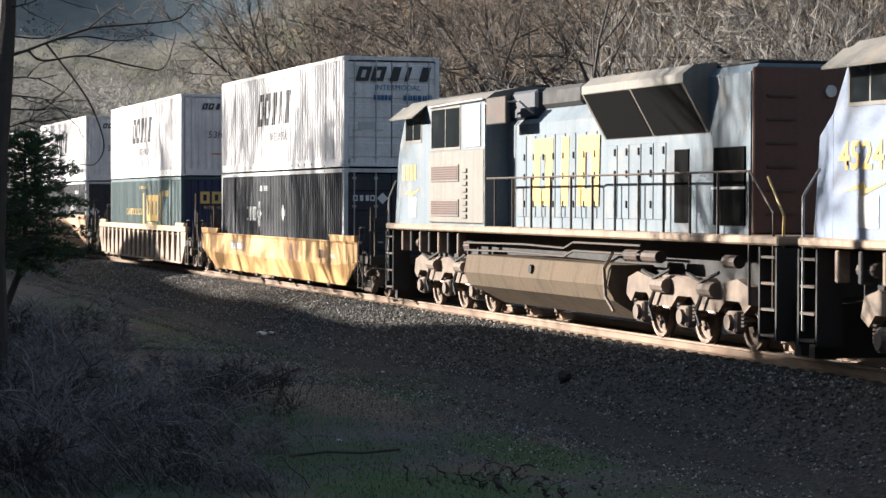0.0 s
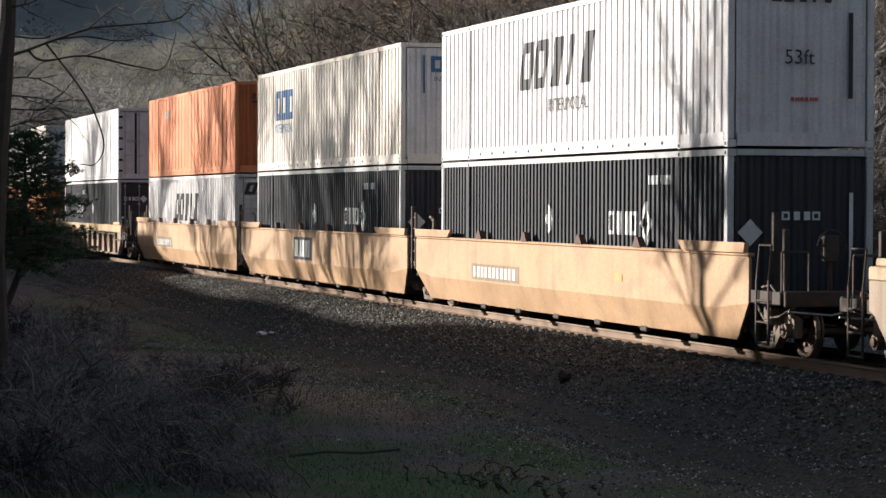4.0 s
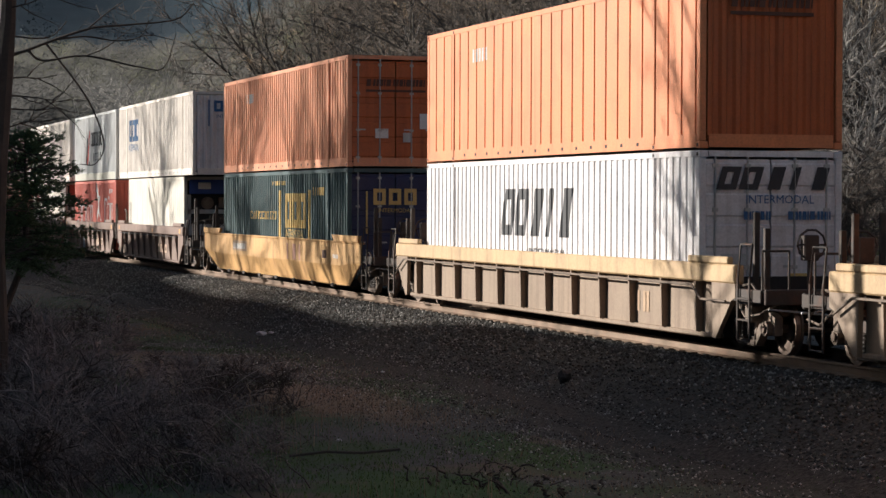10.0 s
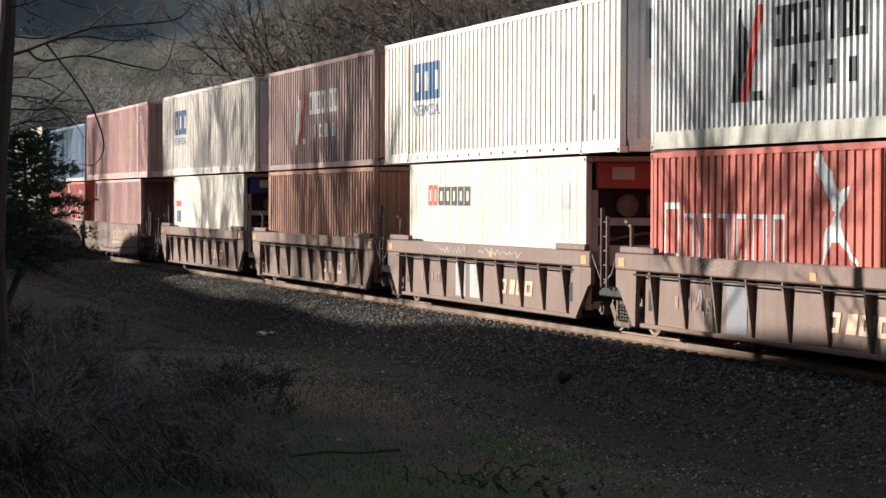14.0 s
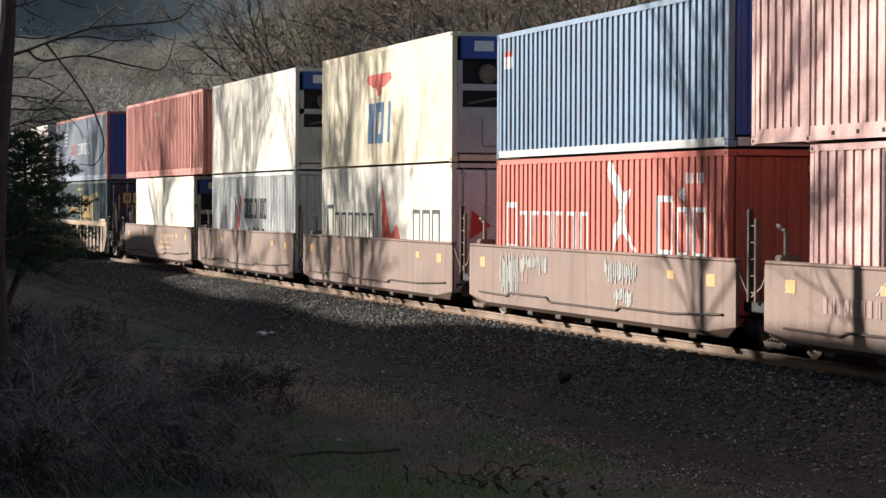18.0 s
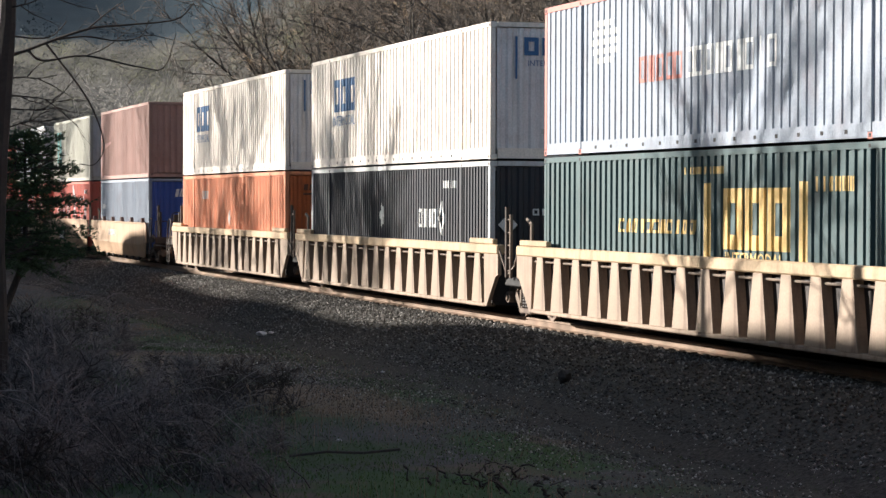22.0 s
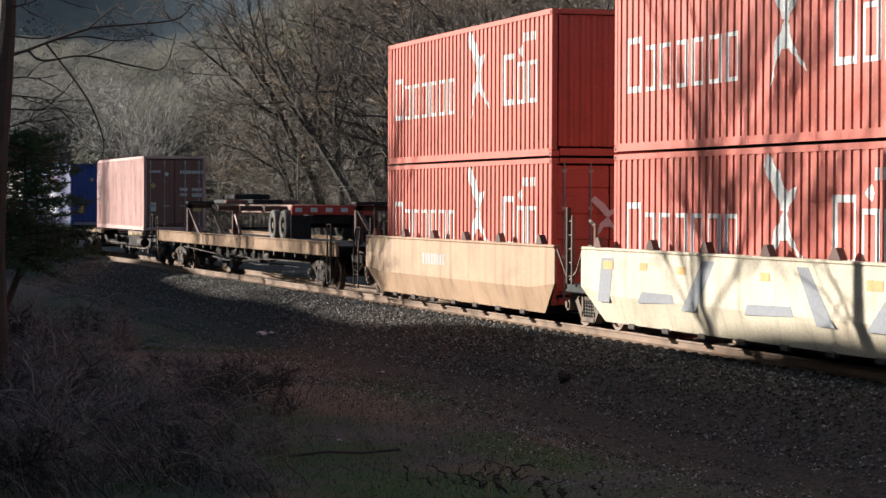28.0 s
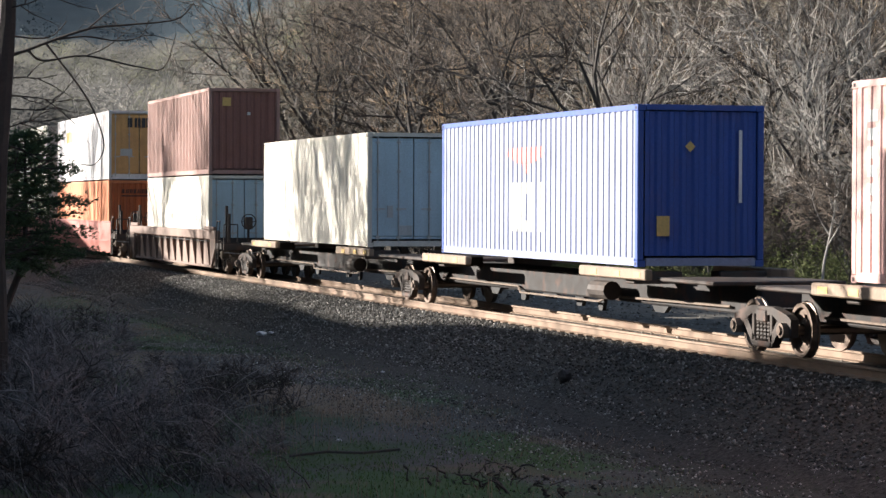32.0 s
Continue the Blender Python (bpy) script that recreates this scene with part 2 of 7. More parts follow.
# ---- ground ----
def step(a, b, x):
    t = np.clip((x - a) / (b - a), 0, 1)
    return t * t * (3 - 2 * t)


def wave(x, y, s, seed=0.0):
    """Smooth unevenness between -1 and 1."""
    return (np.sin(x / s + 1.3 * seed + 1.7 * np.sin(y / s * 0.8 + seed)) + np.sin(y / s * 1.1 - 0.7 * seed + 1.4 * np.sin(x / s * 0.7 + 2 * seed))) / 2


def land(x, y):
    """The ground's height."""
    x, y = np.asarray(x, float), np.asarray(y, float)
    d = np.abs(y - D)
    h = -1.0 + 0.07 * wave(x, y, 2.3, 1) + 0.12 * wave(x, y, 7, 2)
    near = np.where(y < D, step(4.4, 1.75, d), step(13.0, 8.0, d))
    h = h + (RAIL - 0.186 - h) * near
    # the wooded bank on the sunny side, which keeps the sun from the field
    top = 11.55 - 0.68 * step(-67, -75, x) * step(-112, -102, x) + 0.5 * step(-63, -54, x) + 0.12 * wave(x, y, 5, 3) + 2.0 * step(-137, -200, x)
    top = top + 0.06 + 0.42 * step(-103.5, -106, x) * step(-124, -120, x) + 0.75 * step(-110.5, -112.5, x) * step(-119, -117, x) + 1.75 * step(-124, -137, x)
    h = h + top * step(3.0, -13.0, y) * step(60, 10, np.abs(y + 10) * 0.6) + 0.6 * step(5.5, 1.0, y) * step(-14, -2, x)
    # the hillside behind the train, lower down the valley
    n = y - 30 + 3 * wave(x, y, 25, 4)
    side = step(0.15, 0.36, y / np.maximum(-x, 60))
    h = h + (0.28 * np.maximum(0, n) * step(0, 60, n) + 0.16 * np.maximum(0, n - 90)) * side
    w = -x - 230
    h = h + 0.072 * np.maximum(0, w) * step(0, 160, w) * step(-60, 60, y)
    w = -x - 1000
    h = h + 0.22 * np.maximum(0, w) * step(0, 400, w)
    # rising ground behind the camera
    h = h + 0.04 * np.maximum(0, x - 45) * step(45, 120, x)
    return np.minimum(h, 420 + 20 * wave(x, y, 160, 5))


def ground_material():
    m = bpy.data.materials.new("field_and_ballast")
    m.use_nodes = True
    n, l = m.node_tree.nodes, m.node_tree.links
    b = n["Principled BSDF"]
    b.inputs["Roughness"].default_value = 0.95
    b.inputs["Specular IOR Level"].default_value = 0.15
    tc = n.new("ShaderNodeTexCoord")

    def tex(s, d=5.0):
        t = n.new("ShaderNodeTexNoise")
        t.inputs["Scale"].default_value, t.inputs["Detail"].default_value = s, d
        l.new(tc.outputs["Object"], t.inputs["Vector"])
        return t.outputs[0]

    def rng(src, lo, hi):
        r = n.new("ShaderNodeMapRange")
        r.inputs[1].default_value, r.inputs[2].default_value = lo, hi
        l.new(src, r.inputs[0])
        return r.outputs[0]

    def mix(f, a, c):
        x = n.new("ShaderNodeMix")
        x.data_type = "RGBA"
        l.new(f, x.inputs[0])
        for s, v in ((x.inputs[6], a), (x.inputs[7], c)):
            if hasattr(v, "is_linked"):
                l.new(v, s)
            else:
                s.default_value = (*v, 1)
        return x.outputs[2]

    def math_(op, a, c):
        x = n.new("ShaderNodeMath")
        x.operation = op
        for s, v in ((x.inputs[0], a), (x.inputs[1], c)):
            if hasattr(v, "is_linked"):
                l.new(v, s)
            else:
                s.default_value = v
        return x.outputs[0]

    sep = n.new("ShaderNodeSeparateXYZ")
    l.new(tc.outputs["Object"], sep.inputs[0])
    soil = mix(rng(tex(0.35), 0.35, 0.65), (0.094, 0.093, 0.088), (0.134, 0.127, 0.115))
    soil = mix(rng(tex(9.0), 0.35, 0.7), soil, (0.058, 0.055, 0.05))
    soil = mix(rng(tex(0.22), 0.50, 0.62), soil, (0.058, 0.085, 0.042))
    soil = mix(rng(tex(0.31, 3.0), 0.58, 0.64), soil, (0.13, 0.10, 0.075))
    def blob(cx, cy, rx, ry):
        """A patch with a ragged edge."""
        a = math_("POWER", math_("MULTIPLY", math_("SUBTRACT", sep.outputs[0], cx), 1 / rx), 2.0)
        c = math_("POWER", math_("MULTIPLY", math_("SUBTRACT", sep.outputs[1], cy), 1 / ry), 2.0)
        e = math_("ADD", math_("SQRT", math_("ADD", a, c), 0.0), math_("MULTIPLY", math_("SUBTRACT", tex(1.1), 0.5), 1.6))
        r = n.new("ShaderNodeMapRange")
        r.inputs[1].default_value, r.inputs[2].default_value, r.inputs[3].default_value, r.inputs[4].default_value = 0.65, 1.15, 0.85, 0.0
        l.new(e, r.inputs[0])
        return r.outputs[0]
    for spot in ((-41.5, 10.2, 5.0, 1.1), (-49, 8.6, 7.0, .9)):
        soil = mix(blob(*spot), soil, (0.19, 0.145, 0.107))
    for spot in ((-27.8, 8.3, 2.7, 1.7), (-66, 12.4, 10.0, .9), (-54, 12.6, 8.0, .8), (-42, 12.2, 5.0, .8), (-32, 10.8, 3.0, .8)):
        soil = mix(blob(*spot), soil, (0.052, 0.1, 0.036))
    gravel = mix(rng(tex(16.0, 2.0), 0.35, 0.65), (0.026, 0.024, 0.022), (0.075, 0.07, 0.064))
    # ballast lies within about four and a half metres of the track's centre
    off = math_("ABSOLUTE", math_("SUBTRACT", sep.outputs[1], D), 0.0)
    edge = math_("ADD", off, math_("MULTIPLY", math_("SUBTRACT", tex(0.9), 0.5), 2.4))
    out = mix(rng(edge, 4.3, 5.2), gravel, soil)
    road = mix(rng(tex(5.0, 3.0), 0.35, 0.65), (0.12, 0.107, 0.092), (0.22, 0.20, 0.172))
    yonder = math_("MULTIPLY", rng(sep.outputs[1], D - 0.9, D + 0.3), rng(math_("MULTIPLY", sep.outputs[1], -1.0), -D - 9.5, -D - 8.0))
    out = mix(yonder, out, road)
    wood = mix(rng(tex(0.05), 0.35, 0.65), (0.055, 0.046, 0.038), (0.105, 0.088, 0.07))
    out = mix(rng(sep.outputs[1], 30, 42), out, wood)
    # beyond 900 m the ground turns blue, haze put into its colour
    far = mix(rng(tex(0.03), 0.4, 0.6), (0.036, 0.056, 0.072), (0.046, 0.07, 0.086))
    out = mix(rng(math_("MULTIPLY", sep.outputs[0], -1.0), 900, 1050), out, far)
    l.new(out, b.inputs["Base Color"])
    bp = n.new("ShaderNodeBump")
    bp.inputs["Strength"].default_value, bp.inputs["Distance"].default_value = 0.6, 0.06
    l.new(tex(14.0), bp.inputs["Height"])
    l.new(bp.outputs[0], b.inputs["Normal"])
    return m


def build_ground():
    xs = np.concatenate([-np.geomspace(260, 4200, 60)[::-1], np.arange(-255, 40, 1.25), np.geomspace(42, 900, 14)])
    ys = np.concatenate([-np.geomspace(44, 1200, 14)[::-1], np.arange(-42, 60, 0.6), np.geomspace(61, 2600, 60)])
    gx, gy = np.meshgrid(xs, ys)
    gz = land(gx, gy)
    v = np.stack([gx, gy, gz], -1).reshape(-1, 3)
    i = np.arange(len(ys) - 1)[:, None] * len(xs) + np.arange(len(xs) - 1)[None]
    f = np.stack([i, i + 1, i + 1 + len(xs), i + len(xs)], -1).reshape(-1, 4)
    ob = new("ground", fast_mesh("ground", v, f, ground_material(), True))
    tagged(ob, "uneven field of dirt, gravel and grass below wooded hills", "ground", kind="structure")
    return ob


build_ground()


def build_track():
    track = thing("track", pose(0, D, RAIL), "single railway track of steel rails on wooden ties in ballast", "track", kind="structure")
    head = [(-.036, 0), (.036, 0), (.038, -.035), (.009, -.05), (.009, -.145), (.072, -.165), (.072, -.178), (-.072, -.178), (-.072, -.165), (-.009, -.145), (-.009, -.05), (-.038, -.035)]
    for side in (-0.755, 0.755):
        s = Shape()
        s.loft([(side + y, z) for y, z in head], -420, 60)
        part("rail", s, M_RAIL, track, "worn steel rail with a brown rusty web")
    return track


TRACK = build_track()


# ---- containers ----
def ribs(L, pitch, depth):
    """Breaks along x of a pressed wall: (x, how far it is set back)."""
    n = max(1, round(L / pitch))
    p = L / n
    out = []
    for i in range(n):
        a = -L / 2 + i * p
        out += [(a, 0.0), (a + p * 0.44, 0.0), (a + p * 0.52, depth), (a + p * 0.92, depth)]
    out.append((L / 2, 0.0))
    return out


def clip(poly, a, b):
    """A convex polygon of (x, z) cut to a <= x <= b."""
    for lim, sgn in ((a, 1), (b, -1)):
        out = []
        for p, q in zip(poly, poly[1:] + poly[:1]):
            ip, iq = (p[0] - lim) * sgn >= 0, (q[0] - lim) * sgn >= 0
            if ip:
                out.append(p)
            if ip != iq:
                t = (lim - p[0]) / (q[0] - p[0])
                out.append((lim, p[1] + t * (q[1] - p[1])))
        poly = out
        if len(poly) < 3:
            return []
    return poly


STYLES = {  # pitch and depth of the pressed side
    "corr": (0.285, 0.036), "mild": (0.285, 0.028), "soft": (0.30, 0.024), "pressed": (0.30, 0.022), "fine": (0.21, 0.036), "posts": (0.61, -0.022), "reefer": (0.40, -0.007), "flat": (0.6, -0.008)}


def side_breaks(L, style):
    pitch, depth = STYLES[style]
    if style == "posts":
        n = round(L / pitch)
        out = []
        for i in range(n):
            a, p = -L / 2 + i * L / n, L / n
            out += [(a, 0.0), (a + p - .095, 0.0), (a + p - .085, .032), (a + p - .03, .032), (a + p - .02, 0.0)]
        return out + [(L / 2, 0.0)]
    if style in ("posts", "reefer", "flat"):
        n = round(L / pitch)
        out = []
        for i in range(n):
            a = -L / 2 + i * L / n
            w = 0.07 if style == "posts" else 0.03
            out += [(a, 0.0), (a + L / n - 2 * w, 0.0), (a + L / n - 1.6 * w, -depth), (a + L / n - 0.4 * w, -depth)]
        return [(x, -d) for x, d in out] + [(L / 2, 0.0)]
    return ribs(L, pitch, depth)


def wall_shape(breaks, y, z0, z1, sign):
    s = Shape()
    pts = []
    for x, d in breaks:
        yy = y - sign * d
        pts += [(x, yy, z0), (x, yy, z1)]
    f = []
    for i in range(len(breaks) - 1):
        q = (2 * i, 2 * i + 2, 2 * i + 3, 2 * i + 1)
        f.append(q if sign < 0 else q[::-1])
    s.add(pts, f)
    return s


MESHES = {}


def shared(key, make):
    if key not in MESHES:
        MESHES[key] = make()
    return MESHES[key]


def on_side(polys, breaks, y, gap=0.006):
    """Painted shapes that follow the pressed side wall; polys of (x, z)."""
    s = Shape()
    for poly in polys:
        lo, hi = min(p[0] for p in poly), max(p[0] for p in poly)
        for (a, da), (b, db) in zip(breaks[:-1], breaks[1:]):
            if b < lo or a > hi or b - a < 1e-6:
                continue
            c = clip(list(poly), a, b)
            if len(c) >= 3:
                s.plate([(x, y + (da + (db - da) * (x - a) / (b - a)) - gap, z) for x, z in c])
    return welded(s)


def welded(s):
    """Joins the points of a shape that meet."""
    seen, pts, idx = {}, [], []
    for q in s.v:
        k = tuple(round(w, 4) for w in q)
        if k not in seen:
            seen[k] = len(pts)
            pts.append(q)
        idx.append(seen[k])
    s.v, s.f = pts, [t for t in (tuple(dict.fromkeys(idx[i] for i in q)) for q in s.f) if len(t) > 2]
    return s


def clusters(polys, near=.05):
    """Painted shapes that touch one another belong together; a line of small writing stays one piece."""
    high = max(p[1] for q in polys for p in q) - min(p[1] for q in polys for p in q)
    if high < .34:
        return [polys]
    boxes = [(min(p[0] for p in q), max(p[0] for p in q), min(p[1] for p in q), max(p[1] for p in q)) for q in polys]
    groups = []
    for q, b in zip(polys, boxes):
        hits = [g for g in groups if any(b[0] < c[1] + near and c[0] < b[1] + near and b[2] < c[3] + .12 and c[2] < b[3] + .12 for c in g[1])]
        joined = ([q], [b])
        for g in hits:
            joined[0].extend(g[0])
            joined[1].extend(g[1])
            groups.remove(g)
        groups.append(joined)
    return [g[0] for g in groups]


def bars(x, z, w, h, n, slant=0.25, gap=0.16):
    """A word as plain slanted bars; x, z is its lower left corner."""
    p = w / n
    out = []
    for i in range(n):
        a, b = x + i * p, x + (i + 1 - gap) * p
        k = slant * h
        m = i % 3
        for lo, hi in (((0, .82),), ((0, .42), (.56, 1)), ((0, .62), (.75, 1)))[m]:
            c, d = a + (b - a) * lo, a + (b - a) * hi
            out.append([(c, z), (d, z), (d + k, z + h), (c + k, z + h)])
    return out


FORMS = {"o": ("111", "101", "101", "101", "111"), "s": ("111", "101", "101", "101", "111"), "n": ("111", "101", "101", "101", "111"),
         "u": ("011",) * 5, "i": ("010",) * 5}


def strokes(x, z, w, h, forms, slant=0.0, gap=.2, weight=.26):
    """A painted word mark as a row of plain open blocks of one stroke width; rows run upwards."""
    p = w / len(forms)
    out = []
    for i, c in enumerate(forms):
        a, gw = x + i * p, p * (1 - gap)
        t = weight * gw
        r = min(.24, t / h)
        xs = (0, t, gw - t, gw) if c != "i" else (0, gw / 2 - t / 2, gw / 2 + t / 2, gw)
        zs = (0, r, .5 - r / 2, .5 + r / 2, 1 - r, 1)
        for j, line in enumerate(FORMS[c]):
            for k, on in enumerate(line):
                if on == "1":
                    z0, z1 = zs[j] * h, zs[j + 1] * h
                    out.append([(a + xs[k] + slant * z0, z + z0), (a + xs[k + 1] + slant * z0, z + z0), (a + xs[k + 1] + slant * z1, z + z1), (a + xs[k] + slant * z1, z + z1)])
    return out


def scribble(x, z, w, h, seed, n=9, thick=.05):
    """Sprayed loops: a zigzag line of short strokes that meet."""
    rnd = random.Random(seed)
    pts = [(x + w * (i / n) + rnd.uniform(-.06, .06), z + h * (rnd.uniform(.55, 1) if i % 2 else rnd.uniform(0, .45))) for i in range(n + 1)]
    out = []
    for (a, b), (c, d) in zip(pts[:-1], pts[1:]):
        k = thick * rnd.uniform(.6, 1.2)
        out.append([(a - k / 2, b), (a + k / 2, b), (c + k / 2, d), (c - k / 2, d)])
    return out


def hatching(x, z, w, h, seed):
    """Faded sprayed strokes side by side, of uneven length and lean."""
    rnd = random.Random(seed)
    n = int(w / .09)
    out = []
    for i in range(n):
        a, b = x + i * .09, x + i * .09 + rnd.uniform(.045, .08)
        c, d = z + h * rnd.uniform(0, .45), z + h * rnd.uniform(.7, 1)
        out.append([(a, c), (b, c + .03), (b, d), (a, d - .03)])
    return out


def rect(x, z, w, h):
    return [[(x, z), (x + w, z), (x + w, z + h), (x, z + h)]]


def diamond(x, z, w, h):
    return [[(x, z - h / 2), (x + w / 2, z), (x, z + h / 2), (x - w / 2, z)]]


def kite(x, z, k):
    """A plain white bird-like mark of tapering blades."""
    blades_ = (((-1.35, 1.2), (-1.0, 1.5), (-.2, .9), (-.55, .45)), ((-.55, .45), (-.2, .9), (.1, .5), (0, 0), (-.2, .02)), ((.1, .45), (.7, .65), (.5, .25), (.1, -.05), (0, 0)),
               ((0, 0), (.1, -.05), (.55, -.75), (-.3, -.75), (-.6, -.5)), ((-.3, -.75), (-.95, -1.7), (-.6, -.5)), ((.2, -.75), (.55, -.75), (1.4, -1.4), (1.1, -1.3)))
    return [[(x + a * k, z + c * k) for a, c in q] for q in blades_]


def text_mesh(words, size, mat, bold=0.0):
    def make():
        cu = bpy.data.curves.new("text", "FONT")
        cu.body, cu.size, cu.align_x, cu.align_y = words, size, "CENTER", "CENTER"
        cu.offset, cu.resolution_u = bold, 2
        ob = bpy.data.objects.new("text", cu)
        scene.collection.objects.link(ob)
        dg = bpy.context.evaluated_depsgraph_get()
        me = bpy.data.meshes.new_from_object(ob.evaluated_get(dg))
        bpy.data.objects.remove(ob)
        me.materials.clear()
        me.materials.append(mat)
        return me
    return shared(("text", words, size, mat.name), make)


def write(words, size, mat, parent, x, y, z, facing="side", name="lettering", stretch=1.0, upright=False, bold=0.0):
    """Writing on the side that faces -y, or on the end that faces +x; upright: one letter under another."""
    if upright:
        words = "\n".join(words)
    ob = part(name, text_mesh(words, size, mat, bold), mat, parent)
    ob.matrix_basis = pose(x, y, z, 90, 0, 0 if facing == "side" else 90) @ Matrix.Diagonal((stretch, 1, 1, 1))
    return ob


def container(u, z, L, W, H, style, mat, label, end="wall", end_mat=None, logos=(), end_logos=(), post_mat=None,
              base_mat=None, base_h=None, group="double-stacked containers of the train"):
    """A steel container on the train: u is its middle; its front end shows doors, a plain wall or a cooling unit."""
    box = rolling("shipping_container", u, z, label, "container", group)
    end_mat, post_mat = end_mat or mat, post_mat or mat
    base_mat = base_mat or mat
    y0, hl = -W / 2, L / 2
    br = side_breaks(L - 0.3, style)
    low, high = 0.16, H - 0.10
    if L > 14:
        low = 0.24
    low = base_h or low
    key = (L, W, H, style, mat.name, low)
    part("side_wall", shared(("wall", *key), lambda: wall_shape(br, y0 + 0.012, low, high, -1).mesh("side_wall", mat)), mat, box)
    part("side_wall", shared(("wall2", *key), lambda: wall_shape(br, -y0 - 0.012, low, high, 1).mesh("side_wall", mat)), mat, box)

    def roof():
        s = Shape()
        n = int(L / 0.35)
        for i in range(n):
            a = -hl + 0.1 + i * (L - 0.2) / n
            b = a + (L - 0.2) / n
            s.plate([(a, y0 + .03, H - .04), (a + .1, y0 + .03, H - .02), (a + .1, -y0 - .03, H - .02), (a, -y0 - .03, H - .04)])
            s.plate([(a + .1, y0 + .03, H - .02), (b, y0 + .03, H - .04), (b, -y0 - .03, H - .04), (a + .1, -y0 - .03, H - .02)])
        return s.mesh("roof", mat)
    part("roof", shared(("roof", *key), roof), mat, box)
    part("floor_frame", shared(("floor", L, W), lambda: Shape().box(-hl + .08, hl - .08, y0 + .06, -y0 - .06, .04, .15).mesh("floor_frame", M_DARK)), M_DARK, box)

    def rails(zz0, zz1, m):
        def make():
            s = Shape()
            for sy in (-1, 1):
                ya, yb = sorted((sy * (-y0), sy * (-y0 - .06)))
                s.box(-hl + .17, hl - .17, ya, yb, zz0, zz1)
            for sx in (-1, 1):
                xa, xb = sorted((sx * hl, sx * (hl - .08)))
                s.box(xa, xb, y0 + .17, -y0 - .17, zz0, zz1)
            return s.mesh("rail_frame", m)
        return make
    part("bottom_rail", shared(("br", L, W, low, base_mat.name), rails(0.02, low, base_mat)), base_mat, box)
    part("top_rail", shared(("tr", L, W, H, post_mat.name), rails(high, H, post_mat)), post_mat, box)

    def cast():
        return Shape().block(-.085, .085, -.08, .08, 0, .118, .012).mesh("corner_casting", post_mat)

    def hole():
        s = Shape()
        s.box(-.04, .04, -.0815, -.079, .03, .085)
        return s.mesh("casting_slot", M_DARK)
    ends = [hl - .087] if L < 14 else [hl - .087, 6.096 - .087]
    for ex in ends:
        for sx in (-1, 1):
            for sy in (-1, 1):
                for zz in (0, H - .118):
                    c = part("corner_casting", shared(("cast", post_mat.name), cast), post_mat, box, loc=(sx * ex, sy * (W / 2 - .078), zz + (0.001 if zz else -.001)))
                    if sy < 0:
                        part("casting_slot", shared("slot", hole), M_DARK, c)
    pm = shared(("post", H, post_mat.name), lambda: Shape().block(-.075, .075, -.06, .06, .118, H - .118, .015).mesh("corner_post", post_mat))
    for sx in (-1, 1):
        for sy in (-1, 1):
            part("corner_post", pm, post_mat, box, loc=(sx * (hl - .078), sy * (W / 2 - .062), 0))
    if L > 14:   # lifting posts at the forty-foot marks
        lp = shared(("lpost", H, base_mat.name), lambda: Shape().block(-.07, .07, -.045, .045, .1, H - .1, .01).mesh("lifting_post", base_mat))
        for sx in (-1, 1):
            for sy in (-1, 1):
                part("lifting_post", lp, base_mat, box, loc=(sx * 6.0, sy * (W / 2 - .030), 0))
        slot = shared(("slots", W), lambda: Shape().box(-.05, .05, y0 - .003, y0 + .01, .09, .15).mesh("rail_slot", M_DARK))
        for i in range(14):
            part("rail_slot", slot, M_DARK, box, loc=(-5.15 + i * .8, 0, 0))
    # the front end, towards +x
    if end == "wall":
        def endwall(sx):
            def make():
                s = Shape()
                n = 9
                w = (W - .3) / n
                for i in range(n):
                    a = y0 + .15 + i * w
                    pr = [(a, 0), (a + .3 * w, 0), (a + .45 * w, .04), (a + .8 * w, .04), (a + w, 0)]
                    for (p, dp), (q, dq) in zip(pr[:-1], pr[1:]):
                        quad = [(sx * (hl - .03 - dp), p, .2), (sx * (hl - .03 - dq), q, .2), (sx * (hl - .03 - dq), q, H - .12), (sx * (hl - .03 - dp), p, H - .12)]
                        s.plate(quad if sx > 0 else quad[::-1])
                return s.mesh("end_wall", end_mat)
            return make
        part("end_wall", shared(("ew", L, W, H, end_mat.name), endwall(1)), end_mat, box)
    else:
        if end == "doors":
            for sy in (-1, 1):
                def door(sy=sy):
                    s = Shape()
                    a, b = sorted((sy * .015, sy * (W / 2 - .13)))
                    n = 5 if style in ("corr", "fine", "mild", "soft") else 1
                    zz0, zz1 = .2, H - .14
                    hgt = (zz1 - zz0) / n
                    prof = [(hl - .07, zz0)]
                    for i in range(n):
                        c0, c1 = zz0 + i * hgt, zz0 + (i + 1) * hgt
                        prof += [(hl - .045, c0 + .01), (hl - .045, c0 + .06), (hl - .02, c0 + .09), (hl - .02, c1 - .09), (hl - .045, c1 - .06), (hl - .045, c1 - .01)]
                    prof.append((hl - .07, zz1))
                    s.prism(prof, a, b)
                    return s.mesh("door", end_mat)
                dr = part("door", shared(("door", L, W, H, end_mat.name, style in ("corr", "fine", "mild", "soft"), sy), door), end_mat, box)
                for k in (.33, .78):
                    def rod(k=k, sy=sy):
                        s = Shape()
                        yy = sy * k * (W / 2)
                        s.rod((hl - .005, yy, .12), (hl - .005, yy, H - .1), .02, 6)
                        for zz in (.25, H * .33, H * .66, H - .25):
                            s.box(hl - .04, hl + .012, yy - .05, yy + .05, zz - .03, zz + .03)
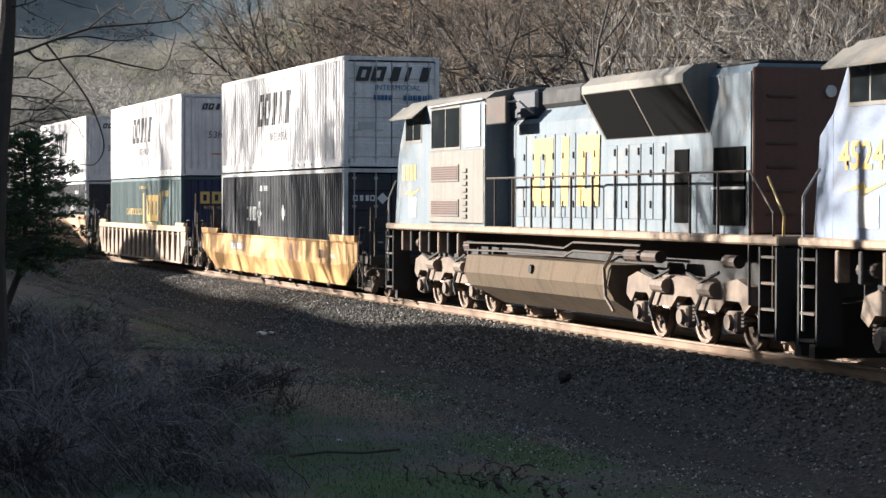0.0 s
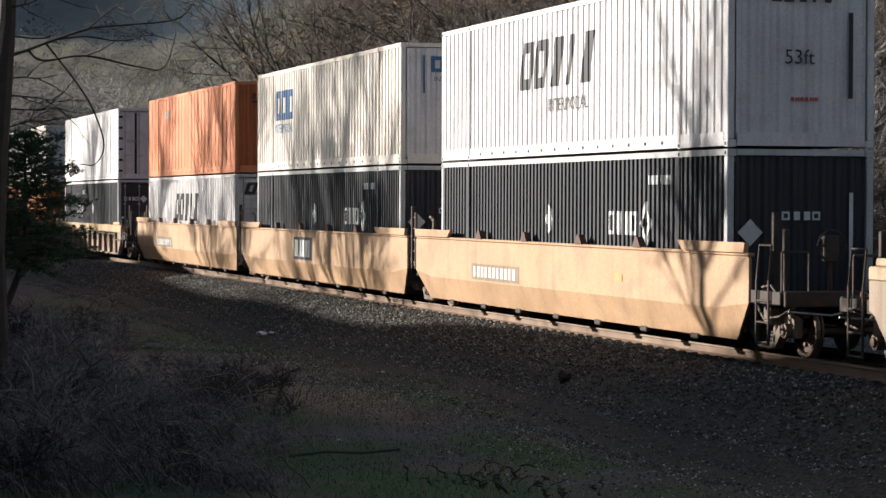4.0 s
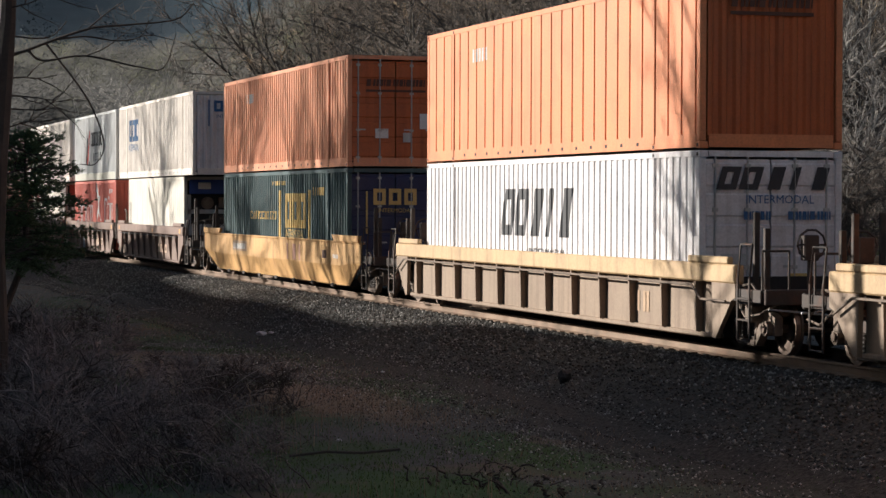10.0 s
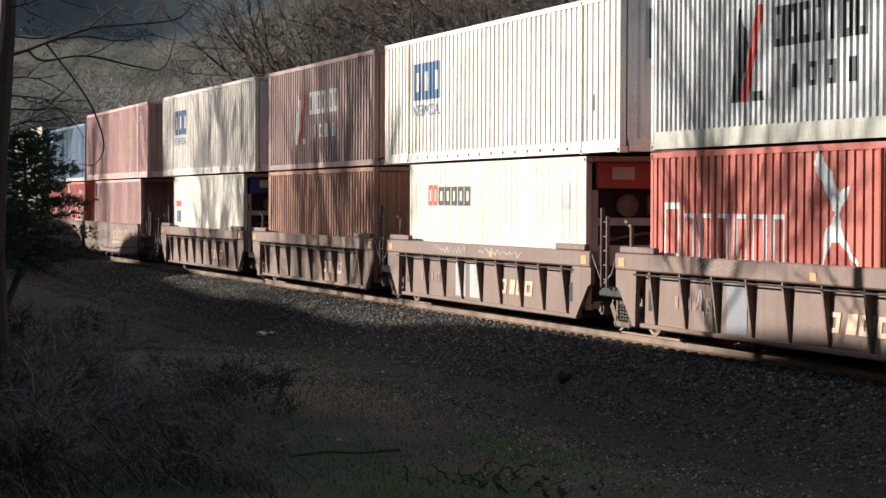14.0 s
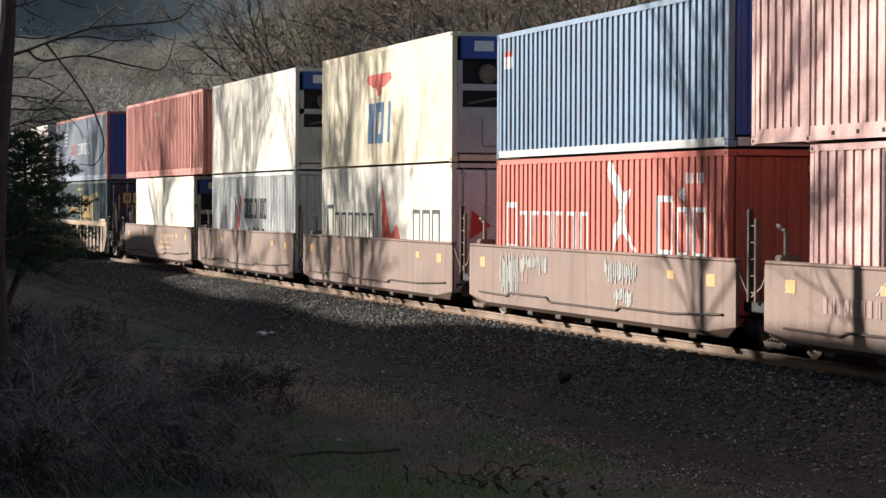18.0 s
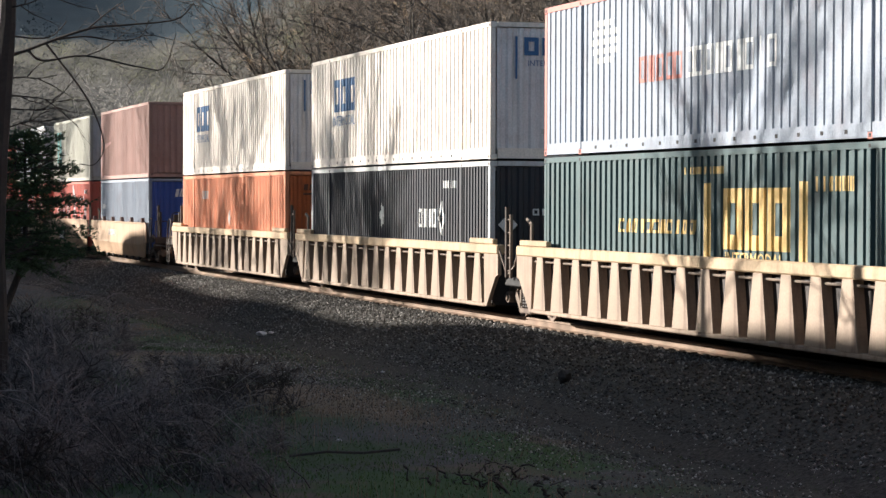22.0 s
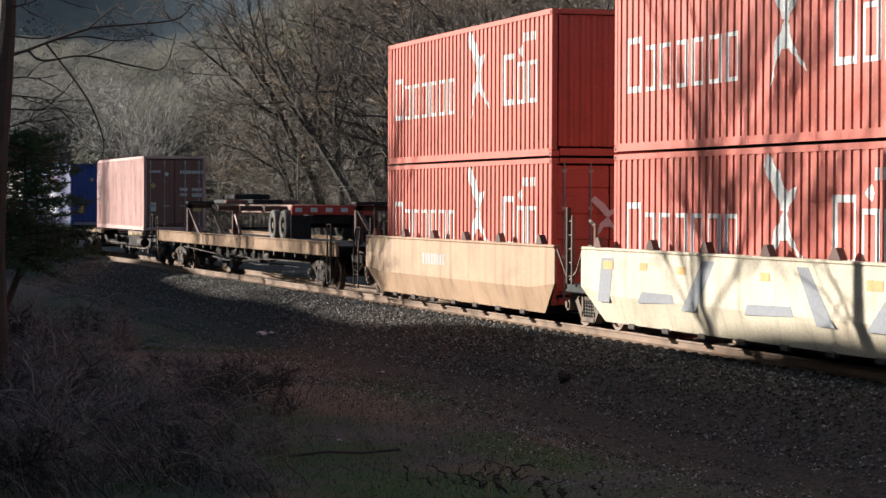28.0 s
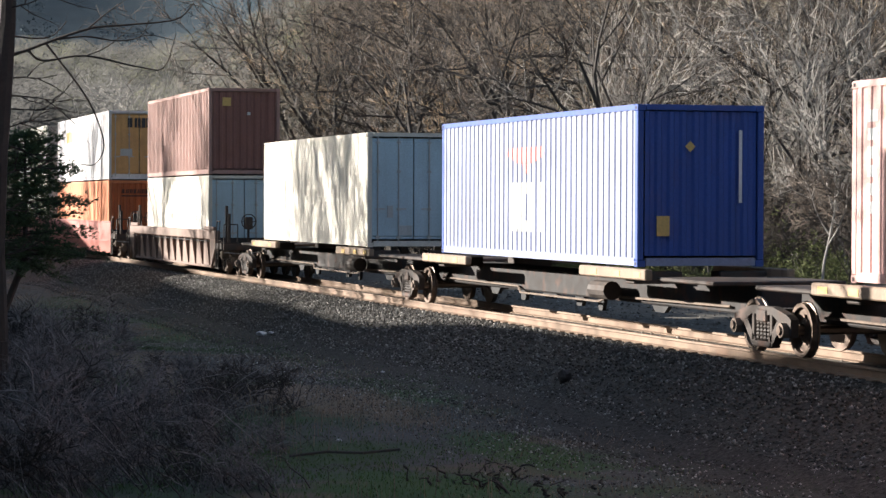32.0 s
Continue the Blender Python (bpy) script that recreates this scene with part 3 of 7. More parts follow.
                        s.box(hl - .02, hl + .01, yy - .2 if sy > 0 else yy, yy if sy > 0 else yy + .2, .95, .99)
                        return s.mesh("lock_rod", M_CHROME)
                    part("lock_rod", shared(("rod", L, W, H, k, sy), rod), M_CHROME, dr, "galvanised lock rod")
        else:   # cooling unit
            def unit_frame():
                s = Shape()
                s.box(hl - .12, hl - .05, y0 + .14, -y0 - .14, .2, H * .42)
                s.box(hl - .12, hl - .05, y0 + .14, y0 + .26, H * .42, H * .78)
                s.box(hl - .12, hl - .05, -y0 - .26, -y0 - .14, H * .42, H * .78)
                s.box(hl - .12, hl - .05, y0 + .14, -y0 - .14, H * .55, H * .6)
                s.block(hl - .05, hl + .0, -.5, .5, .35, H * .33, .02)
                return s.mesh("unit_frame", end_mat)
            part("unit_frame", shared(("uf", L, W, H, end_mat.name), unit_frame), end_mat, box, "pale cooling-unit front panel")
            part("machinery_recess", shared(("mr", L, W, H), lambda: Shape().box(hl - .3, hl - .2, y0 + .14, -y0 - .14, .2, H - .14).mesh("machinery_recess", M_DARK)), M_DARK, box)

            def fan():
                s = Shape()
                s.rod((hl - .2, -.35, H * .68), (hl - .08, -.35, H * .68), .22, 12)
                s.block(hl - .2, hl - .08, .05, .75, H * .62, H * .75, .02)
                s.pipe([(hl - .1, -.8, H * .45), (hl - .1, 0, H * .5), (hl - .1, .8, H * .46)], .03)
                return s.mesh("cooling_fan", M_DUSTY)
            part("cooling_fan", shared(("fan", L, H), fan), M_DUSTY, box)
            gm = end_logos[0] if end_logos else P_BLUE
            part("generator_box", shared(("gen", L, W, H, gm.name), lambda: Shape().block(hl - .1, hl + .06, y0 + .2, -y0 - .2, H * .79, H - .1, .03).mesh("generator_box", gm)), gm, box, "clip-on generator housing")

            for ya, yb, za, zb in ((y0 + .5, y0 + .95, .85, .93), (.2, .9, .83, .95)):
                part("data_plate", shared(("dp", L, W, H, ya), lambda: Shape().box(hl + .055, hl + .066, ya, yb, H * za, H * zb).mesh("data_plate", M_INK_WHITE)), M_INK_WHITE, box)
    # the far end is a plain wall
    part("back_wall", shared(("bw", L, W, H, mat.name), lambda: Shape().box(-hl + .03, -hl + .06, y0 + .13, -y0 - .13, .18, H - .12).mesh("back_wall", mat)), mat, box)
    for lm, polys in logos:
        for group_ in clusters(polys):
            part("painted_mark", on_side(group_, br, y0 + .012), lm, box)
    for fn in (end_logos if end != "unit" else ()):
        fn(box, hl, W, H)
    return box


def end_bars(lm, y, z, w, h, n, slant=0.25):
    """A word as plain bars on the front end."""
    def put(box, hl, W, H):
        s = Shape()
        for poly in bars(y, z, w, h, n, slant):
            s.plate([(hl + .012, a, b) for a, b in poly])
        part("painted_mark", s, lm, box)
    return put


def end_strokes(lm, y, z, w, h, forms, slant=0.0, weight=.28, gap=.2):
    """A word mark as plain open blocks on the front end."""
    def put(box, hl, W, H):
        for letter in clusters(strokes(y, z, w, h, forms, slant, gap, weight), .01):
            s = Shape()
            for poly in letter:
                s.plate([(hl + .012, a, b) for a, b in poly])
            part("painted_mark", welded(s), lm, box)
    return put


def end_rect(lm, y, z, w, h):
    def put(box, hl, W, H):
        part("data_plate", Shape().box(hl - .02, hl + .01, y, y + w, z, z + h), lm, box)
    return put


def end_text(words, size, lm, y, z, upright=False):
    def put(box, hl, W, H):
        write(words, size, lm, box, hl + .016, y, z, "end", "lettering", upright=upright)
    return put


def end_diamond(lm, y, z, k):
    def put(box, hl, W, H):
        part("painted_mark", Shape().plate([(hl + .012, y, z - k), (hl + .012, y + k, z), (hl + .012, y, z + k), (hl + .012, y - k, z)]), lm, box)
    return put


# ---- running gear ----
WHEEL_R = 0.42


def wheelset_mesh():
    s = Shape()
    n = 20
    s.rod((0, -1.05, 0), (0, 1.05, 0), .075, 8)
    for sy in (-1, 1):
        prof = [(.10, .68), (.10, .80), (.20, .76), (.34, .765), (.36, .82), (.42, .825), (.425, .745), (.455, .735), (.45, .70), (.34, .70), (.20, .71)]
        k = len(prof)
        pts, f = [], []
        for i in range(n):
            a = 2 * math.pi * i / n
            pts += [(r * math.cos(a), sy * y, r * math.sin(a)) for r, y in prof]
        for i in range(n):
            for j in range(k):
                q = (i * k + j, i * k + (j + 1) % k, ((i + 1) % n) * k + (j + 1) % k, ((i + 1) % n) * k + j)
                f.append(q)
        s.add(pts, f)
        for i in range(3):      # chalk and wear marks that show the turning
            a = i * 2.1
            s.box(.22 * math.cos(a) - .03, .22 * math.cos(a) + .03, sy * .79 - .01, sy * .79 + .01, .22 * math.sin(a) - .03, .22 * math.sin(a) + .03)
    return s.mesh("wheelset", M_WHEEL)


def truck(parent, x, wheelbase=1.78, mat=None):
    """A freight truck under its car: side frames, springs, bearings, two turning wheelsets."""
    mat = mat or M_DUSTY
    h = wheelbase / 2

    def frame_mesh(sy):
        """A cast frame: bowed top member, slanting lower members, columns and jaws, open between them."""
        s = Shape()
        ya, yb = sorted((sy * .94, sy * 1.08))
        s.prism([(-h - .18, .49), (-h + .18, .49), (-.40, .63), (.40, .63), (h - .18, .49), (h + .18, .49), (h + .18, .59), (h + .02, .66), (.40, .76), (-.40, .76), (-h - .02, .66), (-h - .18, .59)], ya, yb)
        for sx in (-1, 1):
            s.prism([(sx * (h - .17), .49), (sx * (h - .32), .55), (sx * .25, .23), (sx * .36, .13)][::sx], ya, yb)
            s.block(sx * .34 - .05, sx * .34 + .05, ya, yb, .2, .64, .015)
            for q in (-.145, .145):
                s.block(sx * h + q - .035, sx * h + q + .035, ya, yb, .31, .50, .01)
        s.block(-.36, .36, ya - .02, yb + .02, .11, .21, .02)
        return s.mesh("side_frame", mat)
    t = part("truck", shared("bolster", lambda: Shape().block(-.2, .2, -1.1, 1.1, .5, .72, .03).mesh("truck", M_STEEL)), M_STEEL, parent, loc=(x, 0, RAIL))
    for sy in (-1, 1):
        part("side_frame", shared(("tf", wheelbase, mat.name, sy), lambda: frame_mesh(sy)), mat, t)

    def spring():
        """A coil spring as one ridged column."""
        s = Shape()
        n, prof = 8, [(.05 + .014 * (k % 2), .22 + .03 * k) for k in range(11)]
        pts = [(r * math.cos(2 * math.pi * i / n), r * math.sin(2 * math.pi * i / n), z) for r, z in prof for i in range(n)]
        return s.add(pts, [(k * n + i, k * n + (i + 1) % n, (k + 1) * n + (i + 1) % n, (k + 1) * n + i) for k in range(len(prof) - 1) for i in range(n)]).mesh("coil_spring", M_STEEL)
    for sy in (-1, 1):
        for xx in (-.2, -.065, .065, .2):
            part("coil_spring", shared("spring", spring), M_STEEL, t, loc=(xx, sy * 1.02, 0))

    bearing = shared("brg", lambda: Shape().rod((0, -.085, 0), (0, .085, 0), .12, 10).rod((0, -.12, 0), (0, .12, 0), .07, 8).mesh("bearing", M_DUSTY))
    for sx in (-1, 1):
        for sy in (-1, 1):
            part("bearing", bearing, M_DUSTY, t, loc=(sx * h, sy * 1.09, WHEEL_R))
    for sx in (-1, 1):
        w = part("wheelset", shared("wheelset", wheelset_mesh), M_WHEEL, t)
        w.matrix_parent_inverse = Matrix.Translation((sx * h, 0, WHEEL_R))
        WHEELS.append(w)
    return t


def coupler(parent, x, sx):
    s = Shape()
    a, b = sorted((x, x + sx * .75))
    s.block(a, b, -.09, .09, .74, .92, .02)
    s.block(b - .25 if sx > 0 else a, b if sx > 0 else a + .25, -.17, .17, .68, .98, .04)
    s.pipe([(x, .35, .85), (x + sx * .3, .3, .55), (x + sx * .6, .25, .5), (x + sx * .85, .2, .62)], .03)
    part("coupler", s, M_STEEL, parent)


def end_gear(parent, x, sx, post_h=1.25, mat=M_STEEL):
    """Platform at a car's end with ladder, brake stand, guide posts and grab irons."""
    def plat():
        s = Shape()
        a, b = sorted((0, sx * 1.2))
        s.block(a, b, -1.42, 1.42, 1.0, 1.12, .02)
        s.block(a, b, -.35, .35, .62, 1.0, .02)
        return s.mesh("end_platform", M_STEEL)
    part("end_platform", shared(("plat", sx), plat), M_STEEL, parent, loc=(x, 0, 0))

    def ladder():
        s = Shape()
        y = -1.5
        for xx in (.35, .8):
            s.rod((sx * xx, y, .32), (sx * xx, y, 1.32), .022, 5)
        for k in range(3):
            s.rod((sx * .35, y, .34 + k * .33), (sx * .8, y, .34 + k * .33), .018, 5)
        s.pipe([(sx * .35, y, 1.3), (sx * .35, y + .05, 1.85), (sx * .8, y + .05, 1.85), (sx * .8, y, 1.3)], .018)
        return s.mesh("ladder", M_STEEL)
    part("ladder", shared(("ladder", sx), ladder), M_STEEL, parent, loc=(x, 0, 0))

    def valve():
        s = Shape()
        s.rod((sx * .15, -.85, .86), (sx * .75, -.85, .86), .14, 10)
        s.block(*sorted((sx * .2, sx * .42)), -1.32, -1.02, .62, .9, .03)
        s.pipe([(sx * .3, -1.2, .9), (sx * .3, -1.38, 1.2), (sx * .62, -1.38, 1.24), (sx * .9, -1.3, .98), (sx * 1.15, -1.1, .9)], .022)
        s.pipe([(sx * .1, -1.42, .98), (sx * .55, -1.46, .72), (sx * 1.05, -1.42, .78), (sx * 1.2, -1.2, .95)], .018)
        return s.mesh("brake_valve", M_DUSTY)
    part("brake_valve", shared(("valve", sx), valve), M_DUSTY, parent, loc=(x, 0, 0))

    def sill():
        s = Shape()
        s.block(*sorted((sx * 1.16, sx * 1.24)), -1.42, 1.42, .92, 1.16, .015)
        s.block(*sorted((sx * .05, sx * 1.15)), -1.47, -1.43, .95, 1.15, .01)
        return s.mesh("end_sill", mat)
    part("end_sill", shared(("esill", sx, mat.name), sill), mat, parent, loc=(x, 0, 0))
    lev = shared(("lever", sx), lambda: Shape().pipe([(sx * 1.3, -1.4, .86), (sx * 1.32, -.7, .8), (sx * 1.3, -.2, .9)], .016).mesh("uncoupling_lever", M_CHROME))
    part("uncoupling_lever", lev, M_CHROME, parent, loc=(x, 0, 0))

    for xx, hh in ((.15, post_h), (.55, post_h * .8)):
        gp = shared(("posts", hh), lambda: Shape().block(-.045, .045, -.045, .045, 1.1, 1.1 + hh, .01).mesh("guide_post", M_STEEL))
        for y in (-1.1, 1.1):
            part("guide_post", gp, M_STEEL, parent, loc=(x + sx * xx, y, 0))

    def brake():
        s = Shape()
        xx = sx * .95
        s.rod((xx, -.55, 1.1), (xx, -.55, 2.0), .04, 6)
        for i in range(10):
            a, b = 2 * math.pi * i / 10, 2 * math.pi * (i + 1) / 10
            s.rod((xx + sx * .06, -.55 + .24 * math.cos(a), 1.85 + .24 * math.sin(a)), (xx + sx * .06, -.55 + .24 * math.cos(b), 1.85 + .24 * math.sin(b)), .018, 4, caps=False)
        s.rod((xx + sx * .06, -.79, 1.85), (xx + sx * .06, -.31, 1.85), .014, 4)
        s.block(xx - .08, xx + .08, -.68, -.42, 1.6, 2.0, .02)
        s.pipe([(xx, -1.35, 1.1), (xx, -1.35, 1.75), (xx, -.9, 1.75), (xx, -.9, 1.1)], .02)
        return s.mesh("brake_stand", mat)
    part("brake_stand", shared(("brake", sx, mat.name), brake), mat, parent, loc=(x, 0, 0))


# ---- well cars ----
def well_floor(car, hl, y, z0):
    part("well_floor", Shape().box(-hl, hl, -y + .1, y - .1, z0, z0 + .08), M_DARK, car)
    for sx in (-1, 1):
        a, b = sorted((sx * hl, sx * (hl + .12)))
        part("well_bulkhead", Shape().box(a, b, -y + .1, y - .1, z0, 1.3), M_DARK, car)


def smooth_well(u, hl, top, mat, label, lip=False, tag=True, group="well cars", cut=1.6, bend=0.82, marks=(), guides=()):
    """A well car with plain plate sides that lean in below a bend line; hl: half its side's length."""
    car = rolling("well_car", u, 0, label, "rail car", group)
    z0 = .33
    hw = hl - cut
    for sy in (-1, 1):
        s = Shape()
        yo = sy * 1.50
        yi = sy * 1.36
        up = [(-hl, bend + .12), (-hw, bend), (hw, bend), (hl, bend + .12), (hl, top - .03), (hl - .03, top), (-hl + .03, top), (-hl, top - .03)]
        ya, yb = sorted((yo, yo - sy * .05))
        s.prism(up, ya, yb)
        pts = [(-hl, yo, bend + .12), (-hw, yo, bend), (hw, yo, bend), (hl, yo, bend + .12), (hw + .55, yi, z0), (-hw - .55, yi, z0)]
        s.add(pts, [(0, 1, 5), (1, 2, 4, 5), (2, 3, 4)])
        s.add([(x, y - sy * .04, z) for x, y, z in pts], [(5, 1, 0), (5, 4, 2, 1), (4, 3, 2)])
        part("side_sill", s, mat, car)
        c = Shape()
        a, b = sorted((yo - sy * .12, yo + sy * .012))
        c.block(-hl + .02, hl - .02, a, b, top + .003, top + .06, .02)
        part("top_chord", c, mat, car)
        if lip:
            for sx in (-1, 1):
                q = Shape()
                a, b = sorted((yo - sy * .03, yo + sy * .05))
                x1, x0 = sx * (hl - .1), sx * (hl - 2.6)
                q.prism([(x0, top + .062), (x1, top + .062), (x1 + sx * .05, top + .22), (x0 - sx * .25, top + .22)], a, b)
                part("guide_lip", q, mat, car)
        for x in guides:
            q = Shape()
            a, b = sorted((yo - sy * .10, yo + sy * .02))
            q.prism([(x - .2, top + .062), (x + .2, top + .062), (x + .05, top + .24), (x - .05, top + .24)], a, b)
            part("container_guide", q, P_RUSTBROWN, car, "rusty wedge-shaped guide")
        # small lashing lugs on the lower edge
        a, b = sorted((yi - sy * .06, yi + sy * .03))
        lug = shared(("lug", sy), lambda: Shape().block(-.16, .16, a, b, z0 - .08, z0 + .02, .02).mesh("floor_lug", M_STEEL))
        for i in range(7):
            part("floor_lug", lug, M_STEEL, car, loc=(-hw + (i + .5) * 2 * hw / 7, 0, 0))
    well_floor(car, hw - .3, 1.36, z0 - .03)
    for i, (lm, polys) in enumerate(marks):
        for group_ in clusters(polys):
            s = Shape()
            for p in group_:
                s.plate([(x, -1.505 - .002 * i, z) for x, z in p])
            part("painted_mark", welded(s), lm, car)
    return car


def conduit(car, hl, z, mat=M_DUSTY):
    s = Shape()
    s.pipe([(-hl + .3, -1.56, z - .25), (-hl + .9, -1.56, z), (hl - 1.6, -1.56, z), (hl - 1.2, -1.56, z - .22), (hl - .2, -1.56, z - .22)], .022)
    part("brake_pipe", s, mat, car)


def ribbed_well(u, hl, top, mat, chord_mat, label, nrib=14, kind="wedge", group="well cars", marks=(), cut=.9):
    """A well car whose sheet sides carry a top chord and upright ribs."""
    car = rolling("well_car", u, 0, label, "rail car", group)
    z0 = .33
    ch = .30 if kind == "panel" else (.20 if kind == "wedge" else .30)
    hw = hl - cut
    for sy in (-1, 1):
        yo, ys = sy * 1.50, sy * (1.315 if kind == "wedge" else 1.34)
        s = Shape()
        a, b = sorted((ys, ys - sy * .04))
        s.prism([(-hw, z0), (hw, z0), (hw, top - ch), (-hw, top - ch)], a, b)
        # behind wedge ribs the sheet's colour stands in for the gaps' shade
        part("side_sheet", s, mat if kind != "wedge" else P_RIB_SHADE, car)
        c = Shape()
        a, b = sorted((yo, yo - sy * .18))
        c.block(-hl, hl, a, b, top - ch, top, .025)
        part("top_chord", c, chord_mat, car)
        bs = Shape()
        a, b = sorted((ys + sy * (.17 if kind == "wedge" else .07), ys - sy * .06))
        bs.block(-hw, hw, a, b, z0 - .02, z0 + .06, .015)
        part("bottom_sill", bs, mat, car)

        def rib_mesh(sy=sy):
            q = Shape()
            if kind == "wedge":
                wt, wb, da, db = .17, .36, .165, .175
            elif kind == "panel":
                wt, wb, da, db = .03, .03, .14, .12
            else:
                wt, wb, da, db = .028, .028, .15, .04
            za, zb = z0 + .06, top - ch
            pts = [(-wb, ys + sy * .002, za), (wb, ys + sy * .002, za), (wb, ys + sy * db, za), (-wb, ys + sy * db, za),
                   (-wt, ys + sy * .002, zb), (wt, ys + sy * .002, zb), (wt, ys + sy * da, zb), (-wt, ys + sy * da, zb)]
            q.add(pts, [(0, 1, 2, 3), (4, 7, 6, 5), (0, 4, 5, 1), (1, 5, 6, 2), (2, 6, 7, 3), (3, 7, 4, 0)])
            return q.mesh("rib", mat)
        me = shared(("rib", kind, sy, top, mat.name), rib_mesh)
        for i in range(nrib):
            part("rib", me, mat, car, loc=(-hw + (i + .5) * 2 * hw / nrib, 0, 0))
        for sx in (-1, 1):
            q = Shape()
            a, b = sorted((yo - sy * .02, yo - sy * .10))
            q.prism([(sx * hl, top - ch), (sx * (hw - .05), top - ch), (sx * hw, z0), (sx * (hw + .12), z0), (sx * (hl - .15), .95), (sx * hl, 1.0)][::(1 if sx > 0 else -1)], a, b)
            part("end_gusset", q, mat, car)
            q = Shape()
            a, b = sorted((yo + sy * .01, yo - sy * .10))
            xa, xb = sorted((sx * (hl - .25), sx * (hl - 1.9)))
            q.block(xa, xb, a, b, top + .003, top + .12, .02)
            part("guide_block", q, chord_mat, car)
    if kind == "wedge":
        part("brake_pipe", Shape().rod((-hw, -1.42, top - ch - .09), (hw, -1.42, top - ch - .09), .022, 6), M_DUSTY, car)
    if kind == "panel":
        conduit(car, hl, top - ch - .06)
    if kind == "taper":
        s = Shape()
        for k in (.06,):
            s.rod((-hw, -1.51, top - ch - k), (hw, -1.51, top - ch - k), .016, 5)
        part("brake_pipe", s, M_DARK, car)
        for sx in (-1, 1):
            part("access_opening", Shape().box(sx * (hw - .5) - .18, sx * (hw - .5) + .18, -1.352, -1.338, .62, .98), M_DARK, car)
    well_floor(car, hw - .2, 1.34, z0)
    for lm, polys in marks:
        for group_ in clusters(polys):
            s = Shape()
            for p in group_:
                s.plate([(x, -1.352 if p[0][1] < top - ch else -1.506, z) for x, z in p])
            part("painted_mark", welded(s), lm, car)
    return car


# ---- locomotives ----
def hand_rail(pts, post_pts, r=.022):
    s = Shape()
    s.pipe(pts, r, 6)
    for a, b in post_pts:
        s.rod(a, b, r, 6)
    return s


def locomotive(u, body, words, label):
    """A six-axle diesel that runs with its cab trailing; cab towards -x, radiators towards +x."""
    e = rolling("locomotive", u, 0, label, "locomotive", "locomotives at the head of the train")
    X0, X1 = -11.85, 10.7
    deck = 1.99
    part("frame_sill", Shape().block(X0, X1, -1.5, 1.5, deck - .14, deck, .03), P_DUST, e, "dusty ochre frame sill")
    part("underframe", Shape().box(X0 + .4, X1 - .4, -.6, .6, 1.05, deck - .17), M_DARK, e)
    s = Shape()
    s.loft([(-.75, .36), (.75, .36), (1.35, .72), (1.48, 1.0), (1.40, 1.37), (-1.40, 1.37), (-1.48, 1.0), (-1.35, .72)], -5.5, 3.35)
    part("fuel_tank", s, P_TANK, e, "dusty beige fuel tank")
    part("tank_cap", Shape().rod((-1.0, -1.5, 1.18), (-1.0, -1.42, 1.18), .09, 10), M_DARK, e)
    # cab with a sloping windscreen and a broad nose
    s = Shape()
    sec = [(-10.75, deck), (-4.1, deck), (-4.1, 4.66), (-10.15, 4.66), (-10.75, 3.80)]
    s.prism(sec, -1.45, 1.45)
    part("cab", s, body, e)
    s = Shape()
    s.loft([(-1.47, 4.66), (-1.28, 4.80), (-.7, 4.92), (.7, 4.92), (1.28, 4.80), (1.47, 4.66)], -10.3, -4.0)
    part("cab_roof", s, P_LOCO_GREY, e, "dusty grey cab roof")
    s = Shape()
    s.add([(-10.76, -1.45, deck + .003), (-10.76, 1.45, deck + .003), (-10.76, 1.45, 3.79), (-10.76, -1.45, 3.79),
           (-11.70, -1.30, deck + .003), (-11.70, 1.30, deck + .003), (-11.62, 1.25, 3.48), (-11.62, -1.25, 3.48)],
          [(0, 3, 2, 1), (4, 5, 6, 7), (0, 4, 7, 3), (1, 2, 6, 5), (3, 7, 6, 2), (0, 1, 5, 4)])
    part("nose", s, body, e)

    def pane(x0, x1, z0, z1, y=-1.452, mid=True):
        w = part("window", Shape().box(x0 - .06, x1 + .06, y - .012, y + .03, z0 - .06, z1 + .06), P_LOCO_GREY, e, "dusty window frame")
        xm = (x0 + x1) / 2
        for a, b in (((x0, xm - .03), (xm + .03, x1)) if mid else ((x0, x1),)):
            part("pane", Shape().box(a, b, y - .018, y + .02, z0, z1), M_GLASS, w, "dark cab window pane")
    pane(-10.2, -8.95, 3.92, 4.48)
    pane(-8.05, -5.9, 3.70, 4.55)
    s = Shape()
    s.add([(-10.4, -1.46, 4.70), (-8.5, -1.46, 4.70), (-8.45, -1.80, 4.42), (-10.45, -1.80, 4.42), (-10.4, -1.46, 4.66), (-8.5, -1.46, 4.66), (-8.45, -1.79, 4.39), (-10.45, -1.79, 4.39)],
          [(3, 2, 1, 0), (4, 5, 6, 7), (0, 1, 5, 4), (2, 3, 7, 6), (1, 2, 6, 5), (3, 0, 4, 7)])
    part("sun_visor", s, P_LOCO_GREY, e)
    part("cab_locker", Shape().block(-8.15, -4.05, -1.50, -1.44, deck + .05, 3.62, .02), P_LOCO_GREY, e, "beige equipment locker")
    for z0, z1 in ((2.22, 2.52), (2.98, 3.28)):
        g = part("vent_grille", Shape().block(-7.92, -5.80, -1.525, -1.49, z0 - .04, z1 + .04, .012), P_LOCO_GREY, e, "brown louvred grille")
        part("screen", Shape().box(-7.86, -5.86, -1.532, -1.52, z0, z1), P_RUSTBROWN, g)
        for k in range(6):
            part("slat", Shape().box(-7.86, -5.86, -1.537, -1.53, z0 + .02 + k * .05, z0 + .035 + k * .05), M_DARK, g)
